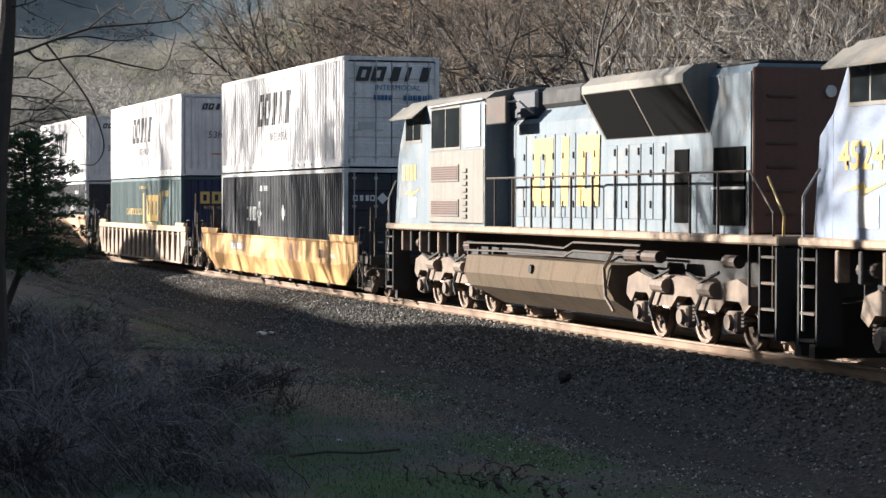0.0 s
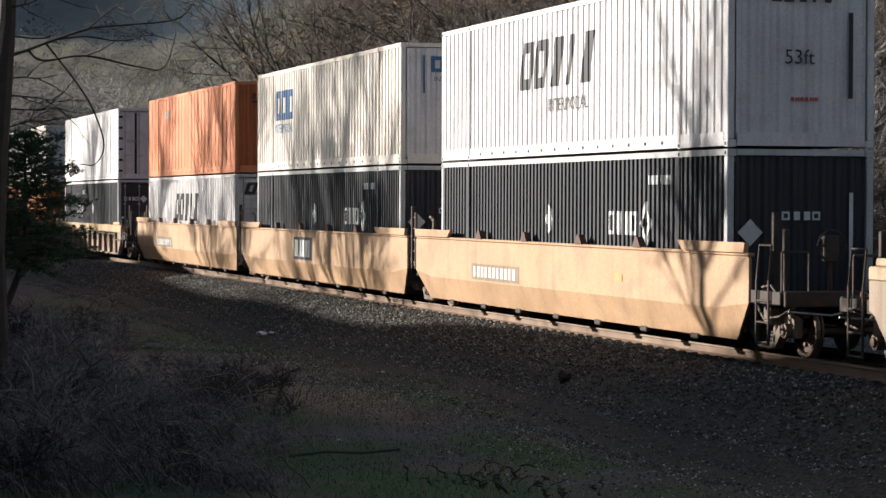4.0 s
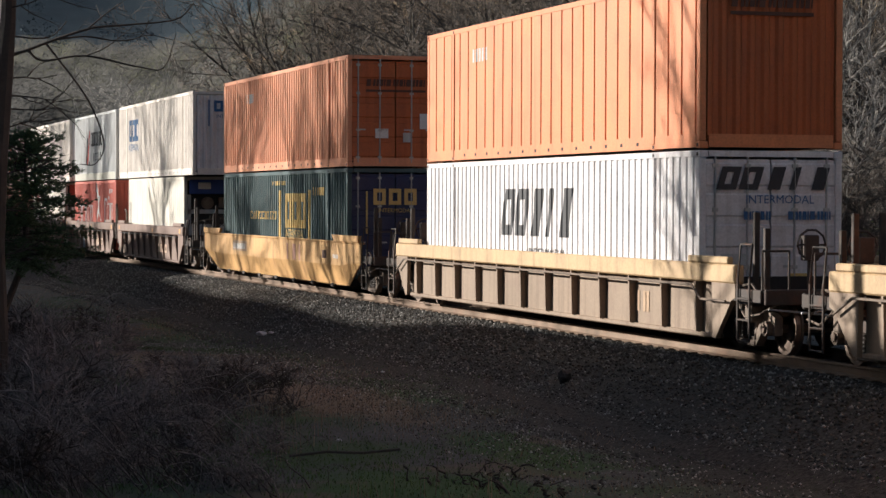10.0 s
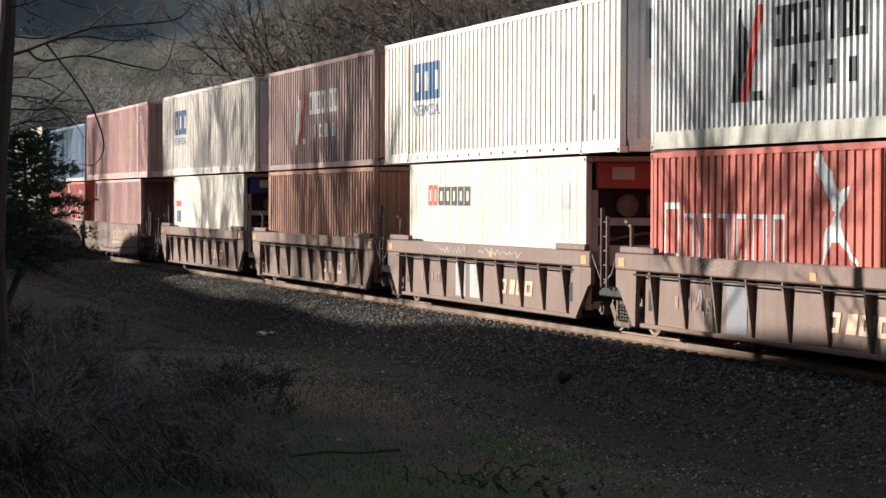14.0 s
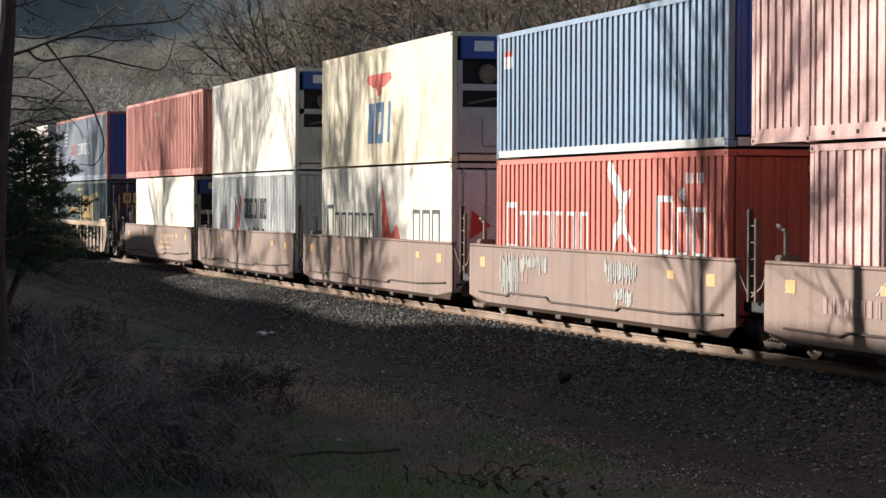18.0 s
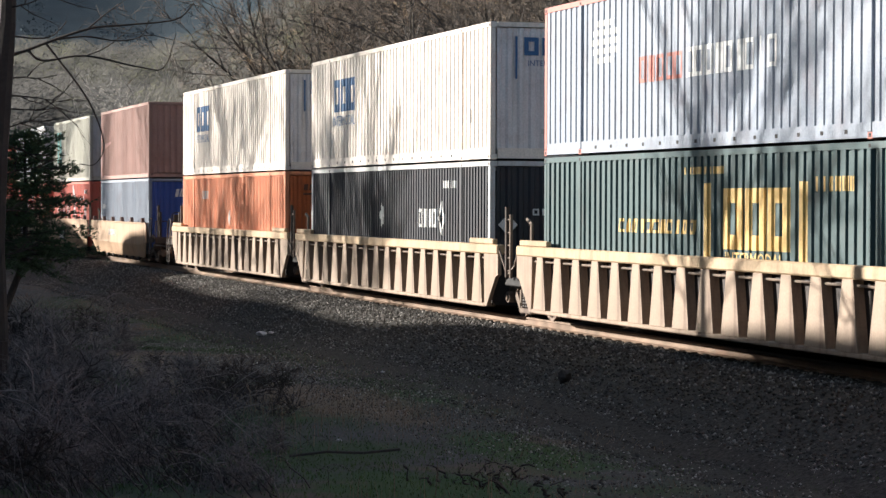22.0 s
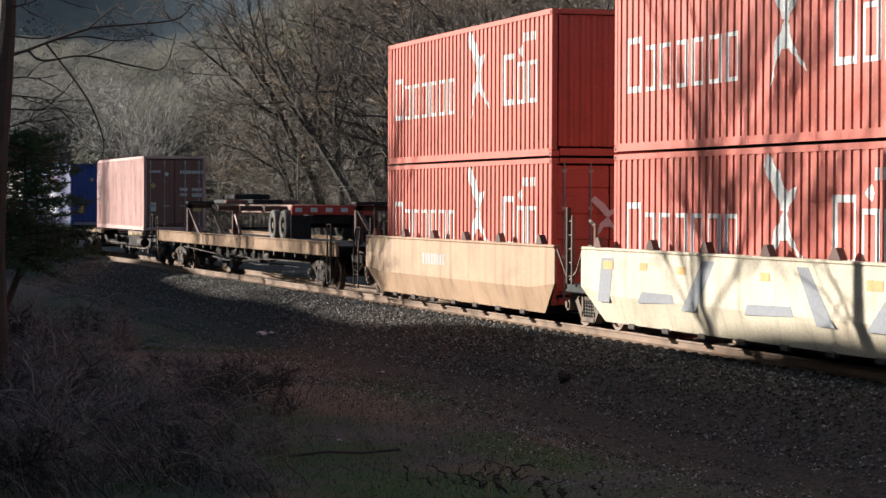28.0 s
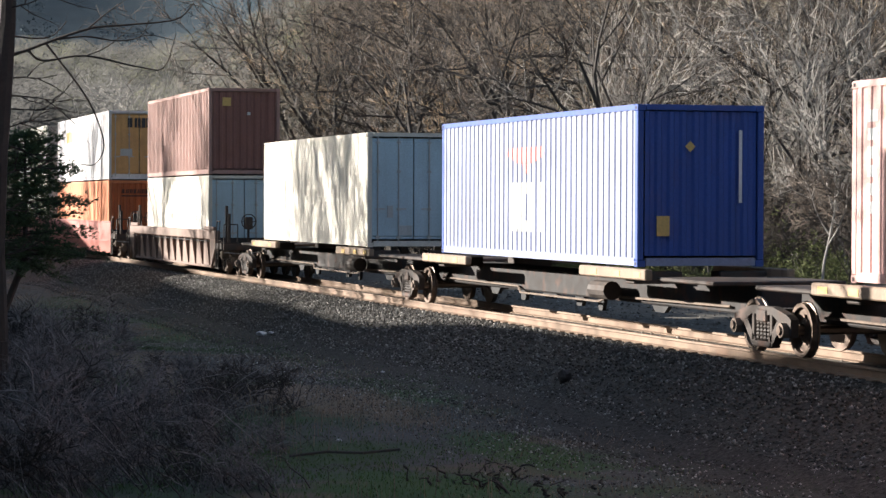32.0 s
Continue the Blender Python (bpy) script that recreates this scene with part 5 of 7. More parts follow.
def horizon_side(ink=M_INK):
    return [(ink, strokes(-1.0, 1.5, 3.3, .62, "noosion", 0, .12, .3) + strokes(-.4, .85, 2.6, .36, "ioou", 0, .5, .3) + [[(-2.6, .7), (-2.3, .7), (-1.9, 1.6), (-2.3, 2.2)]] + [[(-1.85, .7), (-1.3, .7), (-1.4, .85), (-1.75, .85)]]),
            (M_INK_RED, [[(-2.25, .7), (-1.95, .7), (-1.35, 2.2), (-1.6, 2.2)]])]


def apl_side(ink=M_INK_BLUE, red=M_INK_RED):
    return [(ink, strokes(-1.5, .55, 2.7, 1.0, "usi", .12, .14, .3)), (red, [[(-1.4, 2.1), (-.7, 1.93), (.3, 1.93), (1.0, 2.1), (.9, 2.26), (-1.3, 2.26)], [(-.35, 1.72), (-.05, 1.72), (.05, 1.94), (-.45, 1.94)]])]


def stencil(x, z, n=6, w=1.0, h=.13, m=None):
    return (m or M_INK_WHITE, bars(x, z, w, h, n, 0, .35))


SWIFT_DOOR = (end_strokes(M_INK, -1.0, 2.25, 2.0, .38, "onuiu", .3, .34, .12), end_text("INTERMODAL", .2, M_INK_BLUE, .15, 2.08), end_rect(M_INK_YELLOW, .35, .55, .4, .3),
              end_bars(M_INK_BLUE, -.5, 1.75, .5, .14, 5, 0), end_bars(M_INK_BLUE, .3, 1.75, .8, .14, 6, 0), end_rect(P_GREY, -.9, 1.0, .45, .18))
SWIFT_END = (end_strokes(M_INK, -.55, 2.35, 1.1, .22, "onuiu", .3, .32), end_text("53ft", .34, M_INK, -.05, 1.45), end_bars(M_INK, .82, .8, .12, 1.4, 1, 0), end_bars(M_INK_RED, -.2, .75, .5, .06, 6, 0))
CSX_END = (end_strokes(M_INK_BLUE, -.55, 2.2, 1.2, .38, "oso", 0, .3), end_text("INTERMODAL", .17, M_INK_BLUE, .05, 2.03), end_bars(M_INK_BLUE, -.75, 1.7, .07, .9, 1, 0), end_rect(P_GREY, -.15, .55, .5, .1))
UMAX_END = (end_strokes(M_INK_WHITE, -1.05, 2.05, .62, .15, "nuus", 0, .25), end_diamond(M_INK_WHITE, -.25, 2.12, .15), end_bars(M_INK_WHITE, .25, 2.1, .75, .16, 5, 0), end_bars(M_INK_WHITE, .3, 1.85, .75, .16, 6, 0), end_diamond(P_GREY, .85, 1.4, .22))
UMAX_END2 = (end_strokes(M_INK_WHITE, -.35, 1.75, .72, .14, "nuus", 0, .25), end_diamond(M_INK_WHITE, -.9, 1.55, .22), end_bars(M_INK_WHITE, .85, 1.0, .1, 1.2, 1, 0))
GREEN_END = (end_strokes(M_INK_YELLOW, -.6, 1.95, 1.25, .42, "oso", 0, .3), end_text("INTERMODAL", .15, M_INK_YELLOW, .0, 1.8), end_bars(M_INK_YELLOW, -.8, 1.2, .07, 1.1, 1, 0))
ORANGE_END = (end_bars(M_INK_BROWN, -.75, 2.35, 1.5, .18, 9, .1), end_rect(M_INK_BROWN, -.75, 2.22, 1.5, .06))
ORANGE_DOOR = (end_bars(M_INK_BROWN, -.8, 2.1, 1.6, .18, 9, .1), end_rect(M_INK_BROWN, -.8, 1.95, 1.6, .06), end_rect(M_INK_WHITE, -.55, .75, .35, .25), end_rect(M_INK_WHITE, .65, 1.0, .3, .4), end_rect(P_GREY, .2, .65, .2, .25))
RED_END = (end_bars(M_INK_WHITE, .2, H96 - .35, .8, .1, 6, 0),)


def RED_DOOR(box, hl, W, H):
    s = Shape()
    for p in kite(-.05, 1.75, .27):
        s.plate([(hl + .012, a, b) for a, b in p])
    part("painted_mark", s, M_INK_WHITE, box)


def box53(u, z, style, mat, label, **k):
    return container(u, z, 16.154, W53, H96, style, mat, label, **k)


def box40(u, z, style, mat, label, H=H96, **k):
    return container(u, z, 12.192, W40, H, style, mat, label, **k)


def word(box, words, size, mat, x, z):
    write(words, size, mat, box, x, -W53 / 2 + .004, z)


def swift(u, z, doors):
    b = box53(u, z, "soft", P_WHITE, "white corrugated domestic container with black slanted lettering", end="doors" if doors else "wall",
          logos=swift_side(), end_logos=SWIFT_DOOR if doors else SWIFT_END)
    word(b, "INTERMODAL", .36, M_INK, .35, .98)


def csx_white(u, z):
    b = box53(u, z, "soft", P_CREAM, "off-white corrugated domestic container with blue lettering", logos=csx_white_side() + [stencil(6.6, .8, 1, .2, .3, M_INK)], end_logos=CSX_END, end_mat=P_WHITE)
    word(b, "INTERMODAL", .37, M_INK_BLUE, -4.5, 1.2)


def umax(u, z, doors=False, flip=False):
    box53(u, z, "fine", P_BLACK, "black ribbed domestic container with white diamond marks", end="doors" if doors else "wall",
          logos=umax_side(flip), end_logos=UMAX_END if doors else UMAX_END2, post_mat=P_SILVER)


def csx_green(u, z, doors=False):
    b = box53(u, z, "corr", P_GREEN, "dark green domestic container with yellow lettering", end="doors" if doors else "wall", logos=csx_green_side(), end_logos=GREEN_END, end_mat=P_BLUE_DARK)
    word(b, "INTERMODAL", .36, M_INK_YELLOW, 2.0, 1.1)


P_BLUE_DARK = paint("dark_blue_paint", (0.02, 0.028, 0.085), 0.25, amount=0.1)


def orange(u, z, style="posts", doors=False, old=False, mat=None):
    # sides take the sunlit orange, the end its shaded copy
    box53(u, z, style, mat or (P_ORANGE_OLD if old else P_ORANGE), "orange domestic container with dark brown lettering", end="doors" if doors else "wall",
          logos=[stencil(-4.6, 2.1, 5, 1.1, .28, P_GREY), (M_INK_WHITE if old else P_ORANGE, diamond(5.6 if not old else 0, 1.5, .3, .5))], end_logos=ORANGE_DOOR if doors else ORANGE_END, end_mat=P_ORANGE_SHADED)


def reefer(u, z, label, logos=(), end="unit", end_logos=None, mat=None, end_mat=None):
    box40(u, z, "reefer", mat or P_REEFER, label, logos=list(logos), end=end, end_logos=end_logos or ((P_BLUE,) if end == "unit" else ()), end_mat=end_mat or P_GREY)


def hamburg(u, z, doors=False):
    box40(u, z, "mild", P_RED, "bright red corrugated container with white lettering", logos=hamburg_side() + [stencil(4.3, 2.35, 4, .8, .18)], end="doors" if doors else "wall", end_logos=(RED_DOOR,) if doors else RED_END)


def end_pair(car, hl, front=True, back=True, inset=0.0, post_h=1.25):
    """Trucks, platforms and couplers at the outer ends of a car."""
    for on, sx in ((front, 1), (back, -1)):
        if on:
            end_gear(car, sx * (hl - .2), sx, post_h)
            truck(car, sx * (hl - .45 + inset))
            coupler(car, sx * (hl + .9), sx)


def joint(car, x, sx=-1):
    """The shared truck between two units of an articulated car, with its guide posts."""
    truck(car, x)
    def rungs(y):
        s = Shape()
        for k in range(5):
            s.rod((-.38, y, 1.1 + k * .26), (-.12, y, 1.1 + k * .26), .016, 5)
        s.block(-.16, -.10, y - .03, y + .03, .95, 2.25, .01)
        return s.mesh("ladder", M_DUSTY)
    for y in (-1.42, 1.42):
        part("guide_post", shared("jpost", lambda: Shape().block(-.42, -.34, -.04, .04, .95, 2.4, .01).mesh("guide_post", M_STEEL)), M_STEEL, car, loc=(x + .2, y, 0))
        part("ladder", shared(("jrungs", y), lambda: rungs(y)), M_DUSTY, car, loc=(x + .2, 0, 0))
    part("end_platform", Shape().block(-.7, .7, -1.3, 1.3, .78, .95, .02), M_DARK, car, loc=(x, 0, 0))
    s = Shape()
    s.pipe([(-.7, -1.45, 1.6), (-.2, -1.4, 1.0), (.3, -1.42, 1.2), (.7, -1.45, 1.6)], .025)
    s.block(.35, .6, -1.25, -.9, .95, 1.7, .03)
    s.pipe([(.45, -1.1, 1.7), (.45, -1.1, 2.05), (.15, -1.1, 2.15)], .04)
    part("hose_stand", s, M_DUSTY, car, loc=(x, 0, 0))


YCAR = "bright yellow well car with plain plate sides"
TANCAR = "tan well car with plain bent plate sides"
BROWNCAR = "dull brown well car with plain plate sides"
TAPCAR = "dull brown well car with tapered ribs"
WEDGECAR = "tan well car with wedge-shaped ribs under a yellow chord"
PANELCAR = "dusty well car with a yellow top chord and thin ribs"


def yellow_car(u):
    c = smooth_well(u, 10.25, 1.42, P_YELLOW, YCAR, lip=True, cut=2.3, bend=.85,
                    marks=[(P_TAN, rect(-5.6, .98, 2.1, .3)), (P_RUSTY, strokes(1.8, .88, 2.2, .44, "iui", 0, .25, .3)), (M_INK_BROWN, rect(6.2, 1.0, .5, .22)), (M_INK_WHITE, bars(7.4, 1.02, .6, .1, 4, 0, .3))])
    s = Shape()
    for p in bars(-5.45, 1.04, 1.8, .17, 9, 0, .35):
        s.plate([(x, -1.512, z) for x, z in p])
    part("painted_mark", s, M_INK_WHITE, c)
    end_pair(c, 10.25)


def smooth_unit(u, hl, mat, label, top, front=False, back=False, marks=(), lip=False, cut=1.3, reach=None, guides=(), bend=.82):
    c = smooth_well(u, hl, top, mat, label, lip=lip, cut=cut, marks=marks, guides=guides, bend=bend)
    end_pair(c, reach or hl, front, back)
    return c


def build_train():
    locomotive(-44.15, P_LOCO_BLUE, "", "dusty pale blue and grey diesel locomotive with flared radiators")
    locomotive(-20.9, P_LOCO_FRESH, "4524", "pale blue diesel locomotive with a yellow cab number")
    # first single cars
    yellow_car(-69.0)
    umax(-69.0, LOW, True, True)
    swift(-69.0, MID, True)
    c = ribbed_well(-92.45, 10.0, 1.62, P_WEDGE, P_WEDGE_CHORD, WEDGECAR, 17, "wedge")
    end_pair(c, 10.0)
    csx_green(-92.45, LOW)
    swift(-92.45, MID, False)
    # three joined units
    plate = [(P_DUST, rect(-5.1, .86, 3.2, .34)), (M_INK_WHITE, bars(-4.95, .92, 2.9, .22, 11, 0, .4)), (P_YELLOW, rect(3.5, 1.1, .4, .14))]
    ttx = [(P_BLACK, rect(-2.3, .9, 2.2, .62)), (P_YELLOW, rect(2.2, 1.15, .4, .14) + rect(5.4, 1.1, .4, .14))]
    ttx2 = [(M_INK_WHITE, bars(-2.15, .98, 1.9, .46, 3, 0, .2))]
    for u, f, b, mk in ((-115.93, True, False, plate), (-135.5, False, False, ttx), (-155.03, False, True, plate)):
        c = smooth_unit(u, 9.4, P_PINKTAN, TANCAR, 1.66, f, b, mk, True, reach=9.55, guides=(-4.6, -1.6, 1.6, 4.6))
        if mk is ttx:
            s = Shape()
            for p in ttx2[0][1]:
                s.plate([(x, -1.512, z) for x, z in p])
            part("painted_mark", s, M_INK_WHITE, c)
        if not b:
            joint(c, -9.77)
    umax(-115.93, LOW)
    swift(-115.93, MID, False)
    umax(-135.5, LOW)
    csx_white(-135.5, MID)
    swift(-155.03, LOW, True)
    orange(-155.03, MID)
    # three panelled single cars
    for u in (-178.68, -202.12, -225.5):
        c = ribbed_well(u, 10.0, 1.52, P_DUST, P_YELLOW2, PANELCAR, 12, "panel",
                        marks=[(P_TAN, bars(5.3, .6, .8, .36, 2, 0, .3))])
        end_pair(c, 10.0)
    umax(-178.68, LOW, True, True)
    box53(-178.68, MID, "posts", P_WHITE, "plain white domestic container with dark door frames", end="doors", end_mat=P_WHITE,
          end_logos=(end_bars(M_INK, .6, 1.7, .12, .9, 1, 0), *(end_rect(M_DARK, y, .22, .09, 2.5) for y in (-.62, -.04, .5)), *(end_rect(M_DARK, y, .3 + .44 * k, .16, .09) for y in (-1.27, 1.11) for k in range(6)), end_rect(P_GREY, -.95, 1.5, .4, .12), end_bars(M_INK, .75, 2.1, .1, .5, 1, 0)))
    orange(-202.12, LOW)
    csx_white(-202.12, MID)
    swift(-225.5, LOW, True)
    orange(-225.5, MID)
    yellow_car(-249.05)
    csx_green(-249.05, LOW, True)
    orange(-249.05, MID, "mild", True, mat=P_ORANGE_PALE)
    # five joined brown units with tapered ribs
    us = (-270.65, -286.25, -301.72, -317.2, -332.95)
    for i, u in enumerate(us):
        c = ribbed_well(u, 7.3 if i in (0, 4) else 7.08, 1.60, P_BNSF, P_BNSF, TAPCAR, 9, "taper", cut=.95,
                        marks=[(M_INK_ORANGE, rect(-6.9, 1.36, .3, .16) + rect(6.6, 1.36, .3, .16) + rect(1.0, 1.36, .22, .12)),
                               (M_INK_FAN, strokes(1.2, .62, 2.2, .3, "suso", .25, .16, .28)), (P_MAUVE, bars(-4.6, .72, 1.6, .2, 6, 0, .35))] +
                        ([(P_SILVER, scribble(-3.1, 1.36, 2.4, .2, 5, 16, .04)), (P_SILVER, scribble(.2, 1.36, 2.9, .2, 6, 15, .05)), (P_GREY, rect(-1.9, .45, .75, .72)), (P_GREY, rect(-.85, .45, .8, .72)), (P_SILVER, scribble(-3.2, .8, .7, .3, 7, 6, .05))] if i == 2 else
                         [(P_GRAFFITI, rect(-2.4, .42, .8, .8)), (P_SILVER, scribble(-3.6, .45, .8, .75, 8, 5, .05)), (P_SILVER, scribble(-3.3, 1.36, 1.7, .2, 9, 5, .03))] if i == 1 else []))
        end_pair(c, 7.72, i == 0, i == 4, -.2, 1.5)
        if i < 4:
            joint(c, (us[i + 1] - u) / 2)
    reefer(-270.7, LOW, "white refrigerated container with a blue generator", [(M_INK, bars(-5.6, .4, .18, 1.6, 1, 0))])
    csx_white(-270.65, MID)
    hamburg(-286.25, LOW)
    box40(-286.25, MID, "fine", P_SILVER, "pale grey corrugated container with black and red lettering", logos=horizon_side(), end_mat=P_GREY, base_mat=P_PALEGREEN, base_h=.32)
    reefer(-301.72, LOW, "white refrigerated container with a red generator", [(M_INK, strokes(-3.72, 1.95, 2.5, .42, "sooos", 0, .14, .28)), (M_INK_RED, strokes(-4.55, 1.95, .8, .46, "os", 0, .14, .28)), (P_GREY, rect(4.6, 1.9, .6, .5))], end_logos=(P_RED,))
    csx_white(-301.72, MID)
    box40(-317.2, LOW, "corr", P_RUSTY, "rusty brown corrugated container with stained sides")
    box40(-317.2, MID, "corr", P_MAUVE, "dull mauve-brown container with white lettering", logos=[(M_INK_WHITE, horizon_side()[0][1]), horizon_side()[1]], end_mat=P_BROWN)
    reefer(-333.0, LOW, "white refrigerated container with small blue lettering", [(M_INK_BLUE, bars(-5.5, 1.3, .8, .4, 3, 0)), (M_INK_RED, rect(-5.6, 1.85, .9, .2))])
    csx_white(-332.95, MID)
    # five joined brown units with plain sides
    us = (-352.5, -367.75, -383.2, -398.6, -414.05)
    bn = [(P_TAN, strokes(.95, .97, 2.7, .34, "suso", .25, .16, .26)), (P_TAN, [[(.8, .76), (.85, .9), (3.9, .86)]]), (M_INK_ORANGE, rect(-6.3, 1.15, .35, .2) + rect(5.9, 1.15, .35, .2) + rect(-3.2, 1.22, .3, .14) + rect(4.2, 1.22, .3, .14)),
          (P_MAUVE, bars(-5.0, .9, 1.9, .24, 8, 0, .35))]
    for i, u in enumerate(us):
        c = smooth_unit(u, 7.08, P_BNSF, BROWNCAR, 1.56, i == 0, i == 4, bn if i in (0, 4) else bn[2:], bend=.42, cut=1.2, reach=7.6)
        s = Shape()
        s.pipe([(-6.3, -1.53, .62), (-4.4, -1.53, .60), (-4.2, -1.53, .66), (-2, -1.53, .66), (-1.8, -1.53, .58), (1.8, -1.53, .58), (2, -1.53, .64), (4.4, -1.53, .64), (6.6, -1.53, .72)], .02)
        part("brake_pipe", s, M_STEEL, c)
        if i in (0, 1):
            for x, z, w, h, k in (((-3.3, 1.12, 2.0, .4, 11), (1.8, 1.2, 1.4, .32, 12), (3.7, .95, 1.7, .55, 13), (-1.1, .75, .9, .75, 14)),
                                  ((-4.9, .55, 1.2, .95, 21), (-3.6, 1.05, 1.7, .45, 22), (1.2, 1.02, 1.7, .48, 23), (1.7, .62, .9, .38, 24)))[i]:
                g = Shape()
                for q in hatching(x, z, w, h, k) if i else scribble(x, z, w, h, k, 8 if w > 1 else 4, .03):
                    g.plate([(xx, -1.514, zz) for xx, zz in q])
                part("graffiti", welded(g), P_SPRAY if i else P_GREY, c, "faded teal sprayed hatching" if i else "pale sprayed scribble")
        if i == 3:
            write("C", .34, M_INK_WHITE, c, -3.4, -1.512, 1.12)
        if i < 4:
            joint(c, (us[i + 1] - u) / 2)
    # salmon side is the sunlit tone, the end colour a shaded one
    box40(-352.5, LOW, "mild", P_SALMON, "faded salmon-red corrugated container with plain sides", end_mat=P_OXIDE_AND_SHADE)
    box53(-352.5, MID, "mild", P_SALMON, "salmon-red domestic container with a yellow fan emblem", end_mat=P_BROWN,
          logos=[(M_INK_FAN, [[(2.4, .6), (3.4, .6), (3.9, 1.08), (3.0, 1.0)], [(2.6, 1.12), (3.9, 1.2), (4.3, 1.6), (3.1, 1.56)], [(3.0, 1.68), (4.3, 1.72), (4.4, 2.3), (3.7, 2.3)]]), stencil(6.0, 2.2, 5, .9, .22), (M_INK_FAN, rect(1.2, .75, .5, .25))],
          end_logos=(end_bars(M_INK_FAN, -.3, 1.65, .8, .25, 3, 0), end_rect(P_GREY, -.3, .6, .6, .25)))
    hamburg(-367.75, LOW)
    box40(-367.75, MID, "corr", P_LBLUE, "blue corrugated container with a pale base rail", H86, end_mat=P_BLUE, base_mat=P_GREY, logos=[(M_INK_WHITE, rect(-5.6, 1.85, .5, .25)), (M_INK_RED, rect(-5.6, 2.1, .5, .1))])
    reefer(-383.2, LOW, "white refrigerated container with black lettering and a red emblem", [(M_INK, strokes(-5.5, 1.0, .8, .95, "n", 0, .12, .15) + strokes(-4.65, 1.0, 4.2, .75, "oooooo", 0, .3, .15) + strokes(2.9, 1.0, 2.4, .85, "sno", 0, .2, .15)), (M_INK_RED, [[(.1, 2.5), (.35, 2.2), (1.1, 1.0), (.15, .9)], [(1.0, 1.25), (1.5, 1.5), (2.0, .9), (1.0, .9)]])],
           end="doors", end_logos=(lambda box, hl, W, H: part("painted_mark", Shape().plate([(hl + .012, -.8, 1.2), (hl + .012, -.3, 1.5), (hl + .012, -.75, 1.85)]).plate([(hl + .012, .2, 1.2), (hl + .012, .6, 1.5), (hl + .012, .25, 1.6)]), M_INK_RED, box),), end_mat=P_WHITE)
    reefer(-383.2, MID - .0, "cream refrigerated container with blue lettering and a red eagle mark", apl_side(), mat=P_BUTTER)
    box40(-398.6, LOW, "fine", P_SILVER, "pale grey corrugated container with black and red lettering", logos=horizon_side())
    reefer(-398.6, MID, "white refrigerated container with small grey lettering", [(P_GREY, [q for i in range(6) for q in rect(-5.5, .6 + .33 * i, .22, .22)])])
    reefer(-414.1, LOW, "white refrigerated container with grey lettering", [(P_GREY, [q for i in range(6) for q in rect(-5.5, .6 + .33 * i, .22, .22)])])
    box53(-414.05, MID, "mild", P_MAROON, "red corrugated domestic container with plain sides", logos=[stencil(-1.6, 2.25, 6, 1.2, .16, P_SALMON), stencil(6.4, .75, 1, .25, .3)])
    # three joined wedge-ribbed units
    us = (-435.4, -455.05, -474.45)
    for i, u in enumerate(us):
        c = ribbed_well(u, 9.2, 1.62, P_WEDGE, P_WEDGE_CHORD, WEDGECAR, 16, "wedge")
        end_pair(c, 9.45, i == 0, i == 2)
        if i < 2:
            joint(c, (us[i + 1] - u) / 2)
    csx_green(-435.4, LOW, True)
    b = box53(-435.4, MID, "soft", P_NAVY, "blue domestic container with red and white lettering", end_mat=P_BLUE, post_mat=P_MAROON,
              logos=[(P_MAROON, strokes(-3.0, 1.2, 2.1, .46, "sunos", 0, .2, .2)), (M_INK_WHITE, strokes(-.85, 1.2, 3.7, .5, "sonusuoin", 0, .18, .22)), (M_INK_WHITE, [q for i in range(5) for q in rect(-5.5 + .12 * abs(i - 2), 1.65 + .17 * i, 1.5 - .24 * abs(i - 2), .11)]), stencil(6.3, 2.2, 2, .5, .3)],
              end_logos=(end_rect(M_INK_WHITE, -.25, 1.55, .5, .3), end_rect(M_INK_WHITE, -.25, .85, .5, .25)))
    write("53", .45, M_INK_WHITE, b, 16.154 / 2 + .02, 0, 2.2, "end")
    write("110", .22, M_INK, b, 16.154 / 2 + .02, 0, 1.7, "end")
    umax(-455.05, LOW)
    csx_white(-455.05, MID)
    orange(-474.45, LOW, "fine", False, True)
    csx_white(-474.45, MID)
    # five joined tan units
    us = (-496.32, -511.87, -527.7, -543.4, -559.1)
    for i, u in enumerate(us):
        graf = i == 3
        c = smooth_unit(u, 7.1, P_TAN if not graf else P_OLDCREAM, TANCAR if not graf else "well car with plain sides under pale graffiti", 1.62, i == 0, i == 4,
                        ([(P_BLACK, rect(-1.8, .70, 1.9, .5))] if i in (1, 2) else [(P_GREY, bars(-2.0, 1.1, 1.8, .24, 8, 0, .3))]) if not graf else
                        [(P_GRAFFITI, [[(-6.2, .7), (-5.6, .7), (-5.4, 1.5), (-6.0, 1.5)], [(-4.2, .75), (-2.5, .8), (-2.6, .95), (-4.0, .95)], [(-2.2, .7), (-1.6, .7), (-.8, 1.55), (-1.3, 1.55)], [(.4, .75), (2.2, .8), (2.1, .95), (.5, .92)], [(3.0, .7), (3.6, .7), (2.7, 1.55), (2.3, 1.55)], [(4.6, .7), (5.4, .7), (6.3, 1.5), (5.6, 1.5)]]),
                         (P_YELLOW, rect(-5.9, 1.3, .5, .15) + rect(-4.1, 1.32, .35, .13) + rect(-2.4, 1.3, .4, .13) + rect(1.0, 1.3, .35, .13) + rect(4.6, 1.28, .5, .15))], cut=1.5, reach=7.7, guides=(-6.2, -3.6, -1.2, 1.2, 3.6, 6.2))
